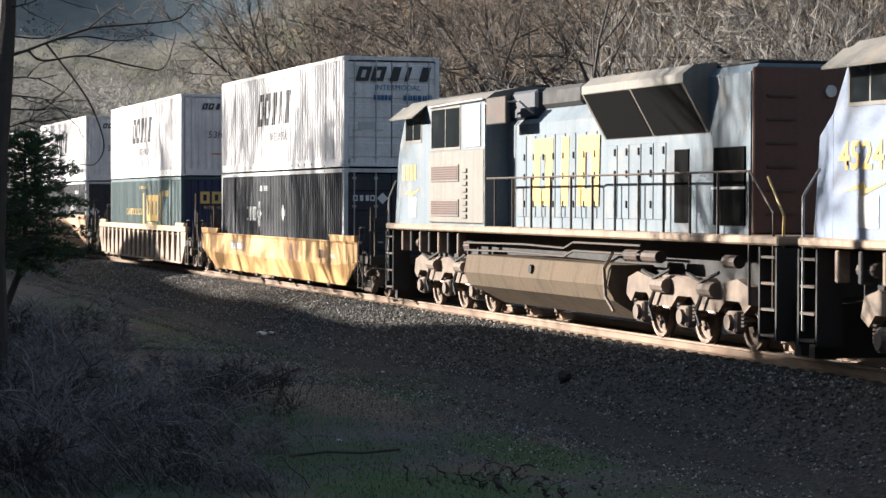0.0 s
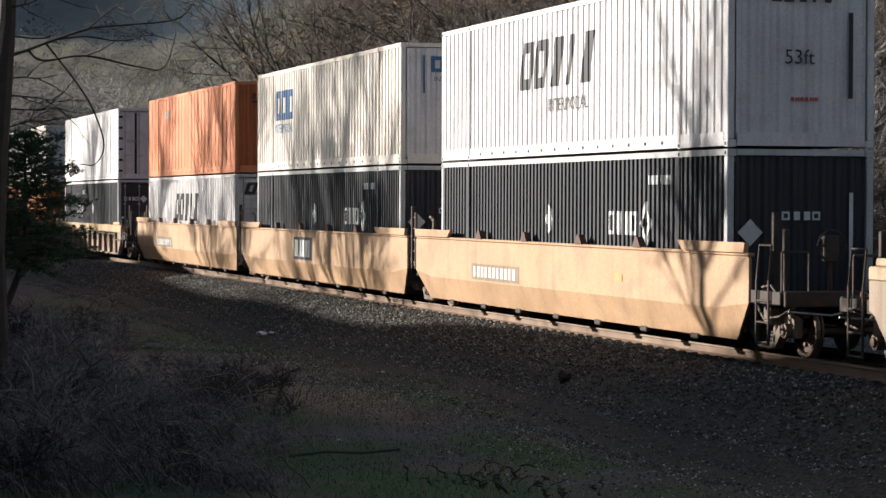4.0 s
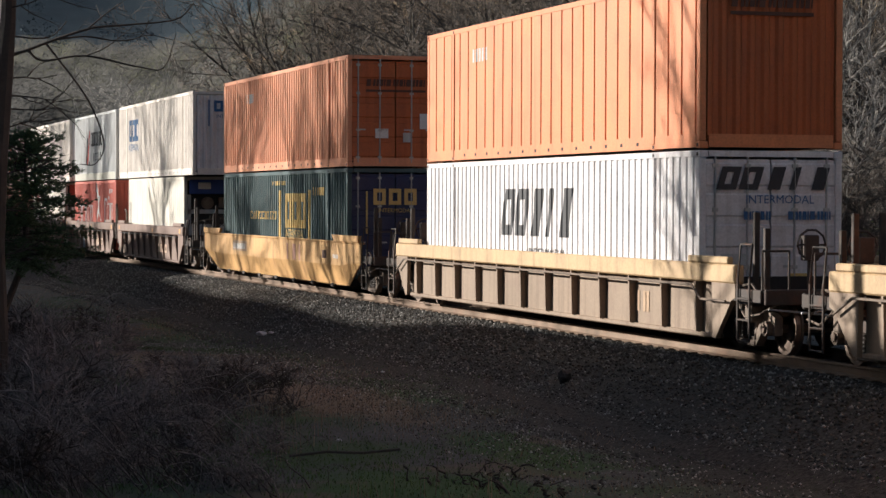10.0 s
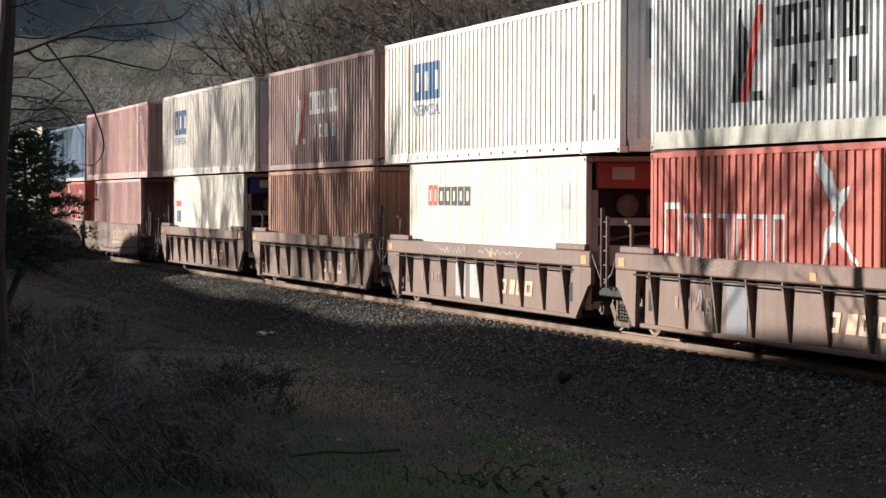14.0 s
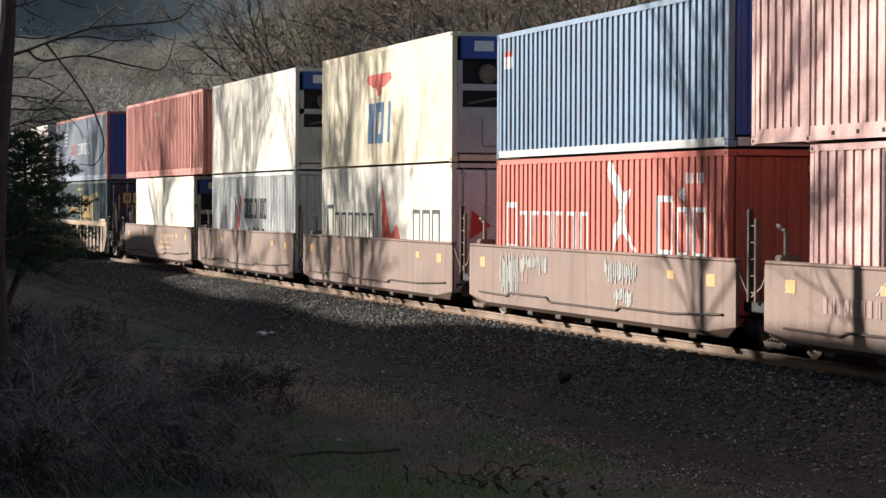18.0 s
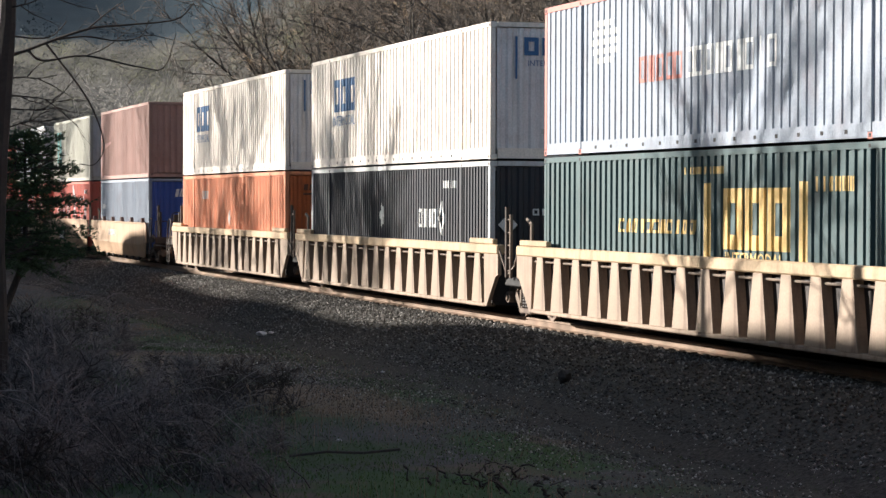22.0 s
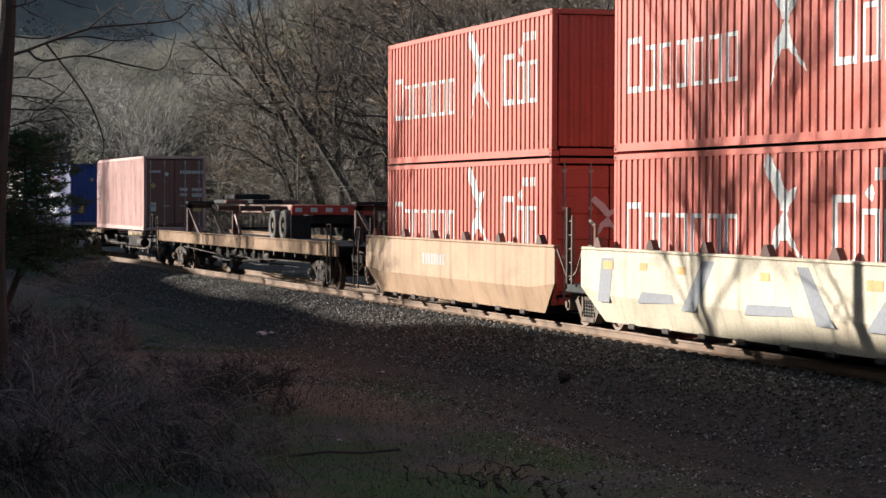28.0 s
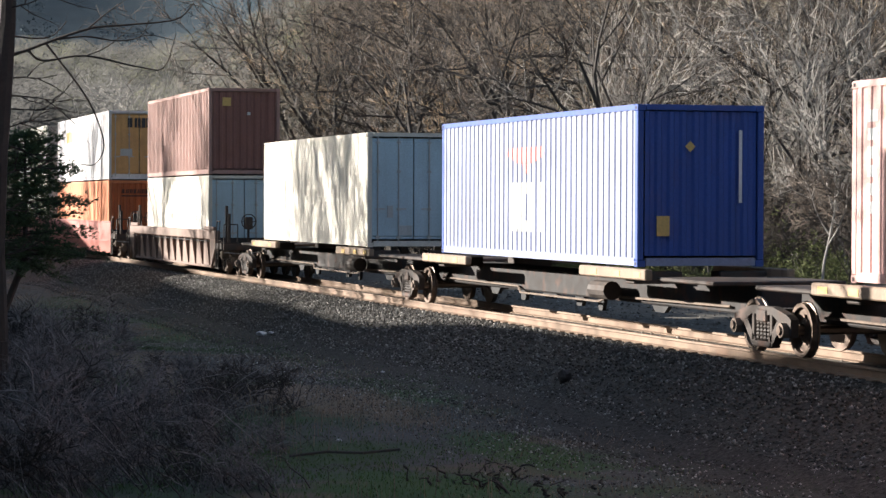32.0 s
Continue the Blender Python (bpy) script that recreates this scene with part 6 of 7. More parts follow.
        if i in (1, 2):
            s = Shape()
            for p in bars(-1.65, .77, 1.6, .36, 3, 0, .3):
                s.plate([(x, -1.512, z) for x, z in p])
            part("painted_mark", s, M_INK_WHITE, c)
        if i < 4:
            joint(c, (us[i + 1] - u) / 2)
    box40(-496.32, LOW, "corr", P_NAVY, "weathered blue corrugated container", end_mat=P_BLUE, logos=[stencil(-5.6, 1.7, 5, 1.2, .2)], end_logos=(end_bars(M_INK_WHITE, -.2, 2.2, .35, .3, 2, .2),))
    box40(-496.32, MID, "corr", P_BROWN, "dull brown corrugated container", logos=[(P_SALMON, [[(-5.2, 1.3), (-3.4, 1.5), (-3.4, 1.6), (-5.2, 1.5)]])])
    hamburg(-511.87, LOW)
    box40(-511.87, MID, "corr", P_PALEGREEN, "pale grey-green container with a teal emblem", logos=[(M_INK_TEAL, bars(-4.8, .9, 1.6, 1.5, 2, 0, .25))], end_mat=P_GREY)
    hamburg(-527.8, LOW)
    box40(-527.8, MID, "fine", P_SILVER, "pale grey corrugated container with black and red lettering", logos=horizon_side(), end_mat=P_GREY, base_mat=P_PALEGREEN, base_h=.32)
    hamburg(-543.45, LOW, True)
    hamburg(-543.45, MID)
    hamburg(-559.1, LOW, True)
    hamburg(-559.1, MID)
    # flat car and the spine cars
    flat_car(-583.3, 13.7)
    trailer_chassis(-581.15, 1, 10.7, 2)
    us = (-607.2, -627.87, -646.65)
    for i, u in enumerate(us):
        spine_car(u, 9.6, i == 0, i == 2)
    # door end is coloured darker than the side to paint its shade
    b = box40(-607.2, 1.35, "pressed", P_SALMON, "faded brown-red container with locked doors on a spine car", end="doors", end_mat=P_OXIDE_AND_SHADE,
              logos=[(M_INK_WHITE, [q for k in range(6) for q in rect(-5.6, 1.0 + .26 * k, .3, .17)])],
              end_logos=(end_rect(M_INK_YELLOW, .62, .75, .42, .38), end_rect(M_INK_WHITE, -.95, .75, .22, .35), end_bars(M_INK_WHITE, -1.0, 2.25, .45, .09, 6, 0), end_diamond(M_INK_WHITE, -.32, 2.2, .1),
                         end_bars(M_INK_WHITE, .2, 2.22, .95, .12, 8, 0), end_bars(M_INK_WHITE, .2, 1.55, .32, .12, 4, 0), end_bars(M_INK_WHITE, .2, 1.35, .3, .1, 4, 0), end_bars(M_INK_WHITE, .68, 1.55, .4, .12, 5, 0), end_bars(M_INK_WHITE, .68, 1.32, .4, .14, 5, 0),
                         end_diamond(M_INK_YELLOW, -.85, 1.75, .12)), group="containers on the spine car")
    # side colour holds the grazing sun's sheen; the end keeps plain blue
    box40(-627.87, 1.35, "pressed", P_BLUE_SUNLIT, "blue container with a chalky side paled by painted sun sheen", logos=apl_side(M_INK_WHITE, M_INK_PINK), end_mat=P_BLUE, post_mat=P_BLUE, base_mat=P_BLUE_SUNLIT, group="containers on the spine car",
          end_logos=(end_diamond(M_INK_YELLOW, -.22, 2.15, .1), end_rect(M_INK_YELLOW, -.85, .55, .24, .36), end_bars(M_INK_WHITE, .72, 1.15, .09, 1.3, 1, 0)))
    reefer(-646.65, 1.35, "white insulated container with pale blue doors on a spine car", end="doors", end_mat=P_PALEBLUE, end_logos=(end_rect(P_GREY, -.7, .75, .15, .3), end_rect(P_GREY, -.4, .3, .35, .25)))
    # cars that follow
    c = ribbed_well(-667.5, 8.6, 1.55, P_BNSF, P_BNSF, "dark brown well car with upright ribs", 12, "taper")
    end_pair(c, 8.6)
    reefer(-667.5, LOW, "white insulated container with pale blue doors", end="doors", end_mat=P_PALEBLUE)
    box40(-667.5, MID, "corr", P_BROWN, "dull brown corrugated container with a yellow plate", end_mat=P_OXIDE_AND_SHADE, end_logos=(end_rect(M_INK_YELLOW, -.75, 2.3, .28, .28), end_rect(M_INK_WHITE, .1, 2.0, .1, .1)))
    c = smooth_unit(-691.0, 9.9, P_MAROON, "dull red well car with plain sides", 1.6, True, True)
    orange(-691.0, LOW)
    box53(-691.0, MID, "flat", P_WHITE, "white container with yellow end and dark lettering", end="doors", end_mat=P_YELLOW, logos=[(M_INK_YELLOW, rect(-5, 1.8, 2.2, .5))],
          end_logos=(end_bars(M_INK, -.5, 2.2, .9, .4, 3, 0), end_rect(P_GREY, -.8, 1.0, .5, .3)))
    c = smooth_unit(-711.5, 9.2, P_MAROON, "dull red well car with plain sides", 1.6, True, True)
    box40(-710.0, LOW, "corr", P_PALEGREEN, "pale grey-green corrugated container")
    box40(-710.0, MID, "corr", P_PALEGREEN, "pale grey-green corrugated container")


P_LOCO_FRESH = paint("clean_blue_engine_paint", (0.16, 0.20, 0.28), 0.2, (0.30, 0.22, 0.15), 0.15)
P_PALEBLUE = paint("pale_blue_paint", (0.45, 0.58, 0.64), 0.2, amount=0.1)
build_train()


# ---- the track's ties and stones ----
def build_ties():
    me = Shape().block(-.115, .115, -1.3, 1.3, -.36, -.178, .015).mesh("tie", M_TIE)
    pl = Shape().block(-.10, .10, -.18, .18, -.180, -.163, .006).mesh("tie_plate", M_RAIL)
    rnd = random.Random(11)
    for i in range(290):
        x = -18 - i * .52
        t = part("tie", me, M_TIE, TRACK, loc=(x + rnd.uniform(-.02, .02), rnd.uniform(-.05, .05), rnd.uniform(-.012, .004)))
        t.rotation_euler = (0, 0, rnd.uniform(-.012, .012))
        if i < 120:
            part("tie_plate", pl, M_RAIL, TRACK, loc=(x, -.755, 0))


def scatter_stones(name, label, n, x0, x1, y0, y1, r0, r1, keep, mat, seed, lift=.3):
    """Loose stones, each a rough lump with its own facets, in one object."""
    rng = np.random.default_rng(seed)
    x = rng.uniform(0, 1, n) ** 0.75
    x = x1 + (x0 - x1) * x
    y = rng.uniform(y0, y1, n)
    ok = rng.uniform(0, 1, n) < keep(x, y)
    x, y = x[ok], y[ok]
    n = len(x)
    r = rng.uniform(r0, r1, n) * rng.uniform(.7, 1.2, n)
    z = land(x, y) + r * lift
    base = np.array([(1, 0, 0), (0, 1, 0), (-1, 0, 0), (0, -1, 0), (0, 0, .8), (0, 0, -.8)], float)
    a = rng.uniform(0, 6.28, n)
    p = base[None] * rng.uniform(.65, 1.25, (n, 6, 1)) + rng.uniform(-.25, .25, (n, 6, 3))
    c, s = np.cos(a)[:, None], np.sin(a)[:, None]
    q = np.stack([p[..., 0] * c - p[..., 1] * s, p[..., 0] * s + p[..., 1] * c, p[..., 2]], -1) * r[:, None, None]
    q += np.stack([x, y, z], -1)[:, None]
    f = np.array([(0, 1, 4), (1, 2, 4), (2, 3, 4), (3, 0, 4), (1, 0, 5), (2, 1, 5), (3, 2, 5), (0, 3, 5)])
    f = (np.arange(n)[:, None, None] * 6 + f[None]).reshape(-1, 3)
    ob = new(name, fast_mesh(name, q.reshape(-1, 3), f, mat))
    tagged(ob, label, "stones", kind="stuff")


def build_stones():
    scatter_stones("ballast_stones", "grey crushed stone heaped along the railway track", 74000, -105, -20, D - 4.9, D - .98, .014, .036,
                   lambda x, y: np.where(y < D - 3.7, .4, 1.0), M_STONE, 3)
    scatter_stones("ballast_stones", "grey crushed stone between and beyond the rails", 9000, -120, -25, D - .6, D + 3.5, .02, .045, lambda x, y: np.ones_like(x), M_DUSTY_STONE, 4, .0)
    scatter_stones("ballast_stones", "pale crushed stone strewn beyond the track", 1200, -75, -24, D + 3.3, D + 9.5, .02, .05, lambda x, y: np.ones_like(x), M_GRAVEL, 6, .2)
    scatter_stones("scattered_gravel", "loose grey gravel strewn thinly over the field", 60000, -72, -22, 8.0, 13.4, .008, .024,
                   lambda x, y: np.clip((y - 9.0) / 3.0 - .15 * wave(x, y, 1.6, 8), 0, 1) * step(-70, -42, x), M_GRAVEL, 5)


# ---- plants ----
class Twigs:
    """Collects branches as tapering prisms and twigs as slivers, in arrays."""

    def __init__(self, seed):
        self.rng = random.Random(seed)
        self.wood, self.twig = Shape(), []

    def sliver(self, a, b, w):
        """A twig as a thin three-sided spike."""
        d = b - a
        s = d.orthogonal().normalized() * w
        t = d.cross(s).normalized() * w
        self.twig.append((a + s, a - s * .5 + t * .87, a - s * .5 - t * .87, b))

    def twig_mesh(self, name, mat):
        v = np.array([p[:] for q in self.twig for p in q], np.float32)
        k = np.arange(len(self.twig))[:, None, None] * 4
        f = (k + np.array([(0, 1, 3), (1, 2, 3), (2, 0, 3)])[None]).reshape(-1, 3)
        return fast_mesh(name, v, f, mat)


def turn(d, angle, spin):
    o = d.orthogonal().normalized()
    o.rotate(Matrix.Rotation(spin, 3, d))
    v = d.copy()
    v.rotate(Matrix.Rotation(angle, 3, o))
    return v.normalized()


def grow(tw, a, d, length, r, level, top, droop=0.0, curl=.16, twigs=5, twig_len=.7, split=(3, 5), thin=.008, spread=(.45, 1.0), stout=.75):
    """One branch that bends along its way and bears smaller ones."""
    rnd = tw.rng
    n = 5 if level < 2 else 3
    p = a
    pts = [p]
    for i in range(n):
        d = turn(d, rnd.uniform(0, curl * 1.6), rnd.uniform(0, 6.28))
        d = (d + Vector((0, 0, .05 - droop))).normalized() if level else (d + Vector((0, 0, .12))).normalized()
        p = p + d * (length / n)
        pts.append(p)
    for i in range(n):
        k0, k1 = 1 - .75 * i / n, 1 - .75 * (i + 1) / n
        tw.wood.rod(pts[i], pts[i + 1], r * k0, 6 if level == 0 else (4 if level == 1 else 3), r * k1, False)
    if level >= top:
        for i in range(twigs):
            k = rnd.uniform(.15, 1)
            j = min(n - 1, int(k * n))
            b = pts[j].lerp(pts[j + 1], k * n - j)
            e = turn((pts[j + 1] - pts[j]).normalized(), rnd.uniform(.3, .9), rnd.uniform(0, 6.28))
            tw.sliver(b, b + (e + Vector((0, 0, .12 - droop))) * twig_len * rnd.uniform(.5, 1.2), thin)
        return
    kids = rnd.randint(*split) + (2 if level == 0 else 0)
    for i in range(kids):
        k = rnd.uniform(.42 if level == 0 else .25, .98)
        j = min(n - 1, int(k * n))
        b = pts[j].lerp(pts[j + 1], k * n - j)
        e = turn((pts[j + 1] - pts[j]).normalized(), rnd.uniform(*spread), i * 2.4 + rnd.uniform(-.4, .4))
        grow(tw, b, e, length * rnd.uniform(.45, .72), max(.012, r * (1 - .75 * k) * stout), level + 1, top, droop, curl, twigs, twig_len, split, thin, spread, stout)
    for i in range(twigs // 2):
        k = rnd.uniform(.5, 1)
        j = min(n - 1, int(k * n))
        b = pts[j].lerp(pts[j + 1], k * n - j)
        tw.sliver(b, b + turn((pts[j + 1] - pts[j]).normalized(), .7, rnd.uniform(0, 6.28)) * twig_len, thin)


def tree_meshes(seed, height, r, bark, twig_mat, lean=.1, top=3, **k):
    tw = Twigs(seed)
    d = Vector((tw.rng.uniform(-lean, lean), tw.rng.uniform(-lean, lean), 1)).normalized()
    grow(tw, Vector((0, 0, -.3)), d, height * .62, r, 0, top, **k)
    return tw.wood.mesh("trunk", bark), tw.twig_mesh("crown", twig_mat)


def broom_tree(seed, stem):
    """A tree with one straight stem that breaks into many steep limbs."""
    tw = Twigs(seed)
    rnd = tw.rng
    tw.wood.rod((0, 0, -.4), (.06, 0, stem * .5), .14, 8, .12)
    tw.wood.rod((.06, 0, stem * .5), (0, .05, stem), .12, 8, .10)
    for i in range(9):
        z = stem * (1.0 if i < 6 else .72 + .07 * (i - 6))
        d = turn(Vector((0, 0, 1)), rnd.uniform(.15, .7) if i < 6 else rnd.uniform(.5, .9), i * 2.4)
        grow(tw, Vector((0, .03, z)), d, rnd.uniform(4.2, 6.0) * (1 if i < 6 else .6), .05, 1, 3, twigs=7, twig_len=.75, thin=.014, split=(5, 8), spread=(.25, .6), curl=.14, stout=.85)
    return tw.wood.mesh("trunk", M_BARK), tw.twig_mesh("crown", M_TWIG)


def plant(name, meshes, x, y, label, group, scale=1.0, spin=0.0, z=None, category="tree"):
    zz = float(land(x, y)) if z is None else z
    ob = thing(name, pose(x, y, zz, 0, 0, spin) @ Matrix.Scale(scale, 4), label, category, group)
    for nm, me in zip(("trunk", "crown"), meshes):
        part(nm, me, None, ob)
    return ob


def build_trees():
    rnd = random.Random(21)
    dark = [tree_meshes(100 + i, 16, .24, M_BARK, M_TWIG, top=4, lean=.3, twigs=6, twig_len=.5, thin=.007, split=(3, 4), spread=(.4, 1.0), curl=.24) for i in range(5)]
    pale = [tree_meshes(200 + i, 9, .07, M_BARK_PALE, M_BARK_PALE, twigs=5, twig_len=.4, thin=.006, split=(4, 6), spread=(.35, .8), curl=.2) for i in range(3)]
    budded = [tree_meshes(300 + i, 14, .16, M_BARK, M_BUD, top=4, twigs=7, twig_len=.32, thin=.012, split=(3, 4), spread=(.4, 1.0), curl=.22) for i in range(2)]
    shrub = [tree_meshes(400 + i, 4.2, .045, M_BARK, M_TWIG, top=3, twigs=4, twig_len=.4, thin=.006, split=(4, 6), spread=(.4, 1.2), lean=.5, curl=.35) for i in range(3)]
    grp = "bare trees beyond the track"
    # a row of large bare trees beyond the track, thinning to the hill
    for i in range(60):
        k = rnd.random()
        ratio = .236 + .315 * ((i * .618) % 1.0)          # sideways over along, seen from the field
        dist = 62 + 75 * k
        x, y = -dist, dist * ratio
        if y < D + 11:
            y = D + 11 + 8 * rnd.random()
            x = -y / ratio
        kind = dark if i % 4 else budded
        plant("bare_tree", rnd.choice(kind), x, y, "bare spreading grey-brown tree in early spring" if kind is dark else "bare tree with tan opening buds", grp,
              rnd.uniform(.75, 1.25), rnd.uniform(0, 360))
    for i in range(26):
        ratio = .22 + .32 * ((i * .618 + .3) % 1.0)
        y = D + rnd.uniform(10, 24)
        plant("slender_tree", rnd.choice(pale), -y / ratio, y, "slender pale-barked bare sapling", "saplings beyond the track", rnd.uniform(.7, 1.3), rnd.uniform(0, 360))
    # a few by themselves where the hill opens
    for ratio, dist, sc in ((.158, 190, 1.15), (.166, 180, 1.0), (.172, 195, 1.2), (.150, 205, 1.0), (.196, 175, 1.1)):
        plant("slender_tree", pale[int(dist) % 3], -dist, dist * ratio, "slender pale-barked bare tree before the hill", "saplings beyond the track", sc * 1.3, dist)
    for i in range(60):
        ratio = .205 + .335 * ((i * .618 + .1) % 1.0)
        y = D + rnd.uniform(9.5, 20)
        plant("bare_shrub", rnd.choice(shrub), -y / ratio, y, "tangled bare brown shrub", "shrubs beyond the track", rnd.uniform(.7, 1.5), rnd.uniform(0, 360), category="shrub")
    # the trees on the bank, whose branches shade the train
    grp = "bare trees on the bank"
    shade = [broom_tree(500 + i, (6.2, 5.0, 5.6, 4.4)[i]) for i in range(4)]
    run = math.tan(radians(SUN_AZ))
    for i, (xs, yt, sc) in enumerate(((-36.2, -1.5, 1.05), (-58.5, -2.2, .95), (-61.5, -3.2, .9), (-65, -2.6, .85), (-73.5, -2.5, .95), (-79, -3, .9), (-89, -3.5, .9), 
                                      (-105, -2.5, 1.0), (-117, -2.5, 1.0), (-131, -3, 1.0), (-140, -3, 1.0), (-150, -3, 1.0))):
        plant("bare_tree", shade[i % 4], xs - run * (15.4 - yt), yt, "tall bare tree on the sunny bank", grp, sc, i * 67)


def far_woods(name, label, mat, n, seed, near, far, lo, hi, size, per, width, tufts=0, soft=False):
    """Bare crowns on the far slopes, as many small spikes in one object."""
    rng = np.random.default_rng(seed)
    dist = near * (far / near) ** rng.uniform(0, 1, n)
    ratio = lo + (hi - lo) * rng.uniform(0, 1, n)
    x, y = -dist, dist * ratio
    h = size * rng.uniform(.6, 1.3, n)
    z = land(x, y)
    # each spike starts on the stem or low in the crown and points out and up
    t = rng.uniform(0, 1, (n, per))
    a = rng.uniform(0, 2 * np.pi, (n, per))
    out = np.sqrt(rng.uniform(0, 1, (n, per)))
    hgt = .25 + .75 * rng.uniform(0, 1, (n, per))
    rad = .38 * h[:, None] * np.sqrt(np.clip(1 - ((hgt - .62) / .45) ** 2, 0.02, 1))
    base = np.stack([x[:, None] + out * rad * np.cos(a), y[:, None] + out * rad * np.sin(a), z[:, None] + hgt * h[:, None]], -1)
    ln = h[:, None] * rng.uniform(.02, .075, (n, per))
    dirs = np.stack([np.cos(a) * .8 + rng.normal(0, .5, (n, per)), np.sin(a) * .8 + rng.normal(0, .5, (n, per)), rng.uniform(-.3, 1.0, (n, per))], -1)
    dirs /= np.linalg.norm(dirs, axis=-1, keepdims=True)
    # stems
    base[:, 0] = np.stack([x, y, z - .5], -1)
    dirs[:, 0] = (0, 0, 1)
    ln[:, 0] = h * .6
    w = width * (h / size)[:, None] * rng.uniform(.6, 1.4, (n, per))
    w[:, 0] *= 2.2 if width < .05 else .8
    side = np.cross(dirs, rng.normal(0, 1, (n, per, 3)))
    side /= np.linalg.norm(side, axis=-1, keepdims=True)
    third = np.cross(dirs, side)
    v = np.stack([base + side * w[..., None], base - side * .5 * w[..., None] + third * .87 * w[..., None],
                  base - side * .5 * w[..., None] - third * .87 * w[..., None], base + dirs * ln[..., None]], 2).reshape(-1, 3)
    f = (np.arange(n * per)[:, None, None] * 4 + np.array([(0, 1, 3), (1, 2, 3), (2, 0, 3)])[None]).reshape(-1, 3)
    if tufts:
        # outer tufts of twigs that lie along each crown's surface
        m = tufts
        nrm = rng.normal(0, 1, (n, m, 3))
        nrm[..., 2] = np.abs(nrm[..., 2]) - .35
        nrm /= np.linalg.norm(nrm, axis=-1, keepdims=True)
        c = nrm * np.array([.36, .36, .42]) * (h[:, None] * rng.uniform(.82 if soft else .55, 1.07, (n, m)))[..., None] + np.stack([x, y, z + .58 * h], -1)[:, None]
        if soft:   # tufts turned between sun and camera, so the shape itself evens their light
            nrm = .4 * nrm + np.array((.3, -.75, .6))
        nrm += rng.normal(0, .12 if soft else .28, (n, m, 3))
        s1 = np.cross(nrm, rng.normal(0, 1, (n, m, 3)))
        s1 /= np.linalg.norm(s1, axis=-1, keepdims=True)
        s2 = np.cross(nrm, s1)
        q = (h[:, None] * rng.uniform(.007 if soft else .009, .018 if soft else .026, (n, m)))[..., None]
        tv = np.stack([c + s1 * q, c - s1 * .5 * q + s2 * .8 * q, c - s1 * .6 * q - s2 * .7 * q], 2).reshape(-1, 3)
        k = len(v)
        v = np.concatenate([v, tv])
        f = np.concatenate([f, k + np.arange(n * m * 3).reshape(-1, 3)])
    ob = new(name, fast_mesh(name, v, f, mat))
    tagged(ob, label, "woods", kind="stuff")


def blades(name, label, mat, n, seed, region, keep, h0, h1, w, lean=.5):
    """Blades or stalks over a stretch of the field, in one object."""
    rng = np.random.default_rng(seed)
    x = rng.uniform(region[0], region[1], n)
    y = rng.uniform(region[2], region[3], n)
    ok = rng.uniform(0, 1, n) < keep(x, y)
    x, y = x[ok], y[ok]
    n = len(x)
    z = land(x, y)
    h = rng.uniform(h0, h1, n)
    a, l = rng.uniform(0, 6.28, n), rng.uniform(0, lean, n) * h
    b = rng.uniform(0, 3.14, n)
    ww = w * rng.uniform(.6, 1.4, n)
    p0 = np.stack([x - np.cos(b) * ww, y - np.sin(b) * ww, z], -1)
    p1 = np.stack([x + np.cos(b) * ww, y + np.sin(b) * ww, z], -1)
    m = np.stack([x + np.cos(a) * l * .4, y + np.sin(a) * l * .4, z + h * .6], -1)
    t = np.stack([x + np.cos(a) * l, y + np.sin(a) * l, z + h], -1)
    off = np.stack([np.cos(b) * ww, np.sin(b) * ww, 0 * b], -1) * .7
    v = np.stack([p0, p1, m + off, m - off, t], 1).reshape(-1, 3)
    f = (np.arange(n)[:, None, None] * 5 + np.array([(0, 1, 2), (0, 2, 3), (3, 2, 4)])[None]).reshape(-1, 3)
    ob = new(name, fast_mesh(name, v, f, mat))
    tagged(ob, label, "grass", kind="stuff")


def brambles(name, label, mat, n, seed, spots, h0, h1, r):
    """Arching dry stems that cross one another, in one object."""
    rng = np.random.default_rng(seed)
    k = 7
    which = rng.integers(0, len(spots), n)
    sp = np.array(spots, float)[which]
    x = sp[:, 0] + rng.normal(0, 1, n) * sp[:, 2]
    y = sp[:, 1] + rng.normal(0, 1, n) * sp[:, 3]
    h = rng.uniform(h0, h1, n) * sp[:, 4]
    a = rng.uniform(0, 6.28, n)
    reach = rng.uniform(.3, 1.9, n) * h
    t = np.linspace(0, 1, k)[None]
    arch = np.sin(t * rng.uniform(1.3, 2.3, n)[:, None])
    px = x[:, None] + np.cos(a)[:, None] * reach[:, None] * t + rng.normal(0, .025, (n, k))
    py = y[:, None] + np.sin(a)[:, None] * reach[:, None] * t + rng.normal(0, .025, (n, k))
    pz = land(x, y)[:, None] + h[:, None] * arch - .03
    c = np.stack([px, py, pz], -1)
    rr = (r * rng.uniform(.5, 1.5, n))[:, None] * (1.1 - .8 * t)
    ring = [np.array([np.cos(q), np.sin(q) * .4, np.sin(q) * .9]) for q in (0, 2.1, 4.2)]
    v = np.stack([c + rr[..., None] * q for q in ring], 2).reshape(-1, 3)
    i = np.arange(n)[:, None, None] * (k * 3) + np.arange(k - 1)[None, :, None] * 3
    j = np.arange(3)[None, None]
    f = np.stack([i + j, i + (j + 1) % 3, i + 3 + (j + 1) % 3, i + 3 + j], -1).reshape(-1, 4)
    ob = new(name, fast_mesh(name, v, f, mat))
    tagged(ob, label, "brush", kind="stuff")


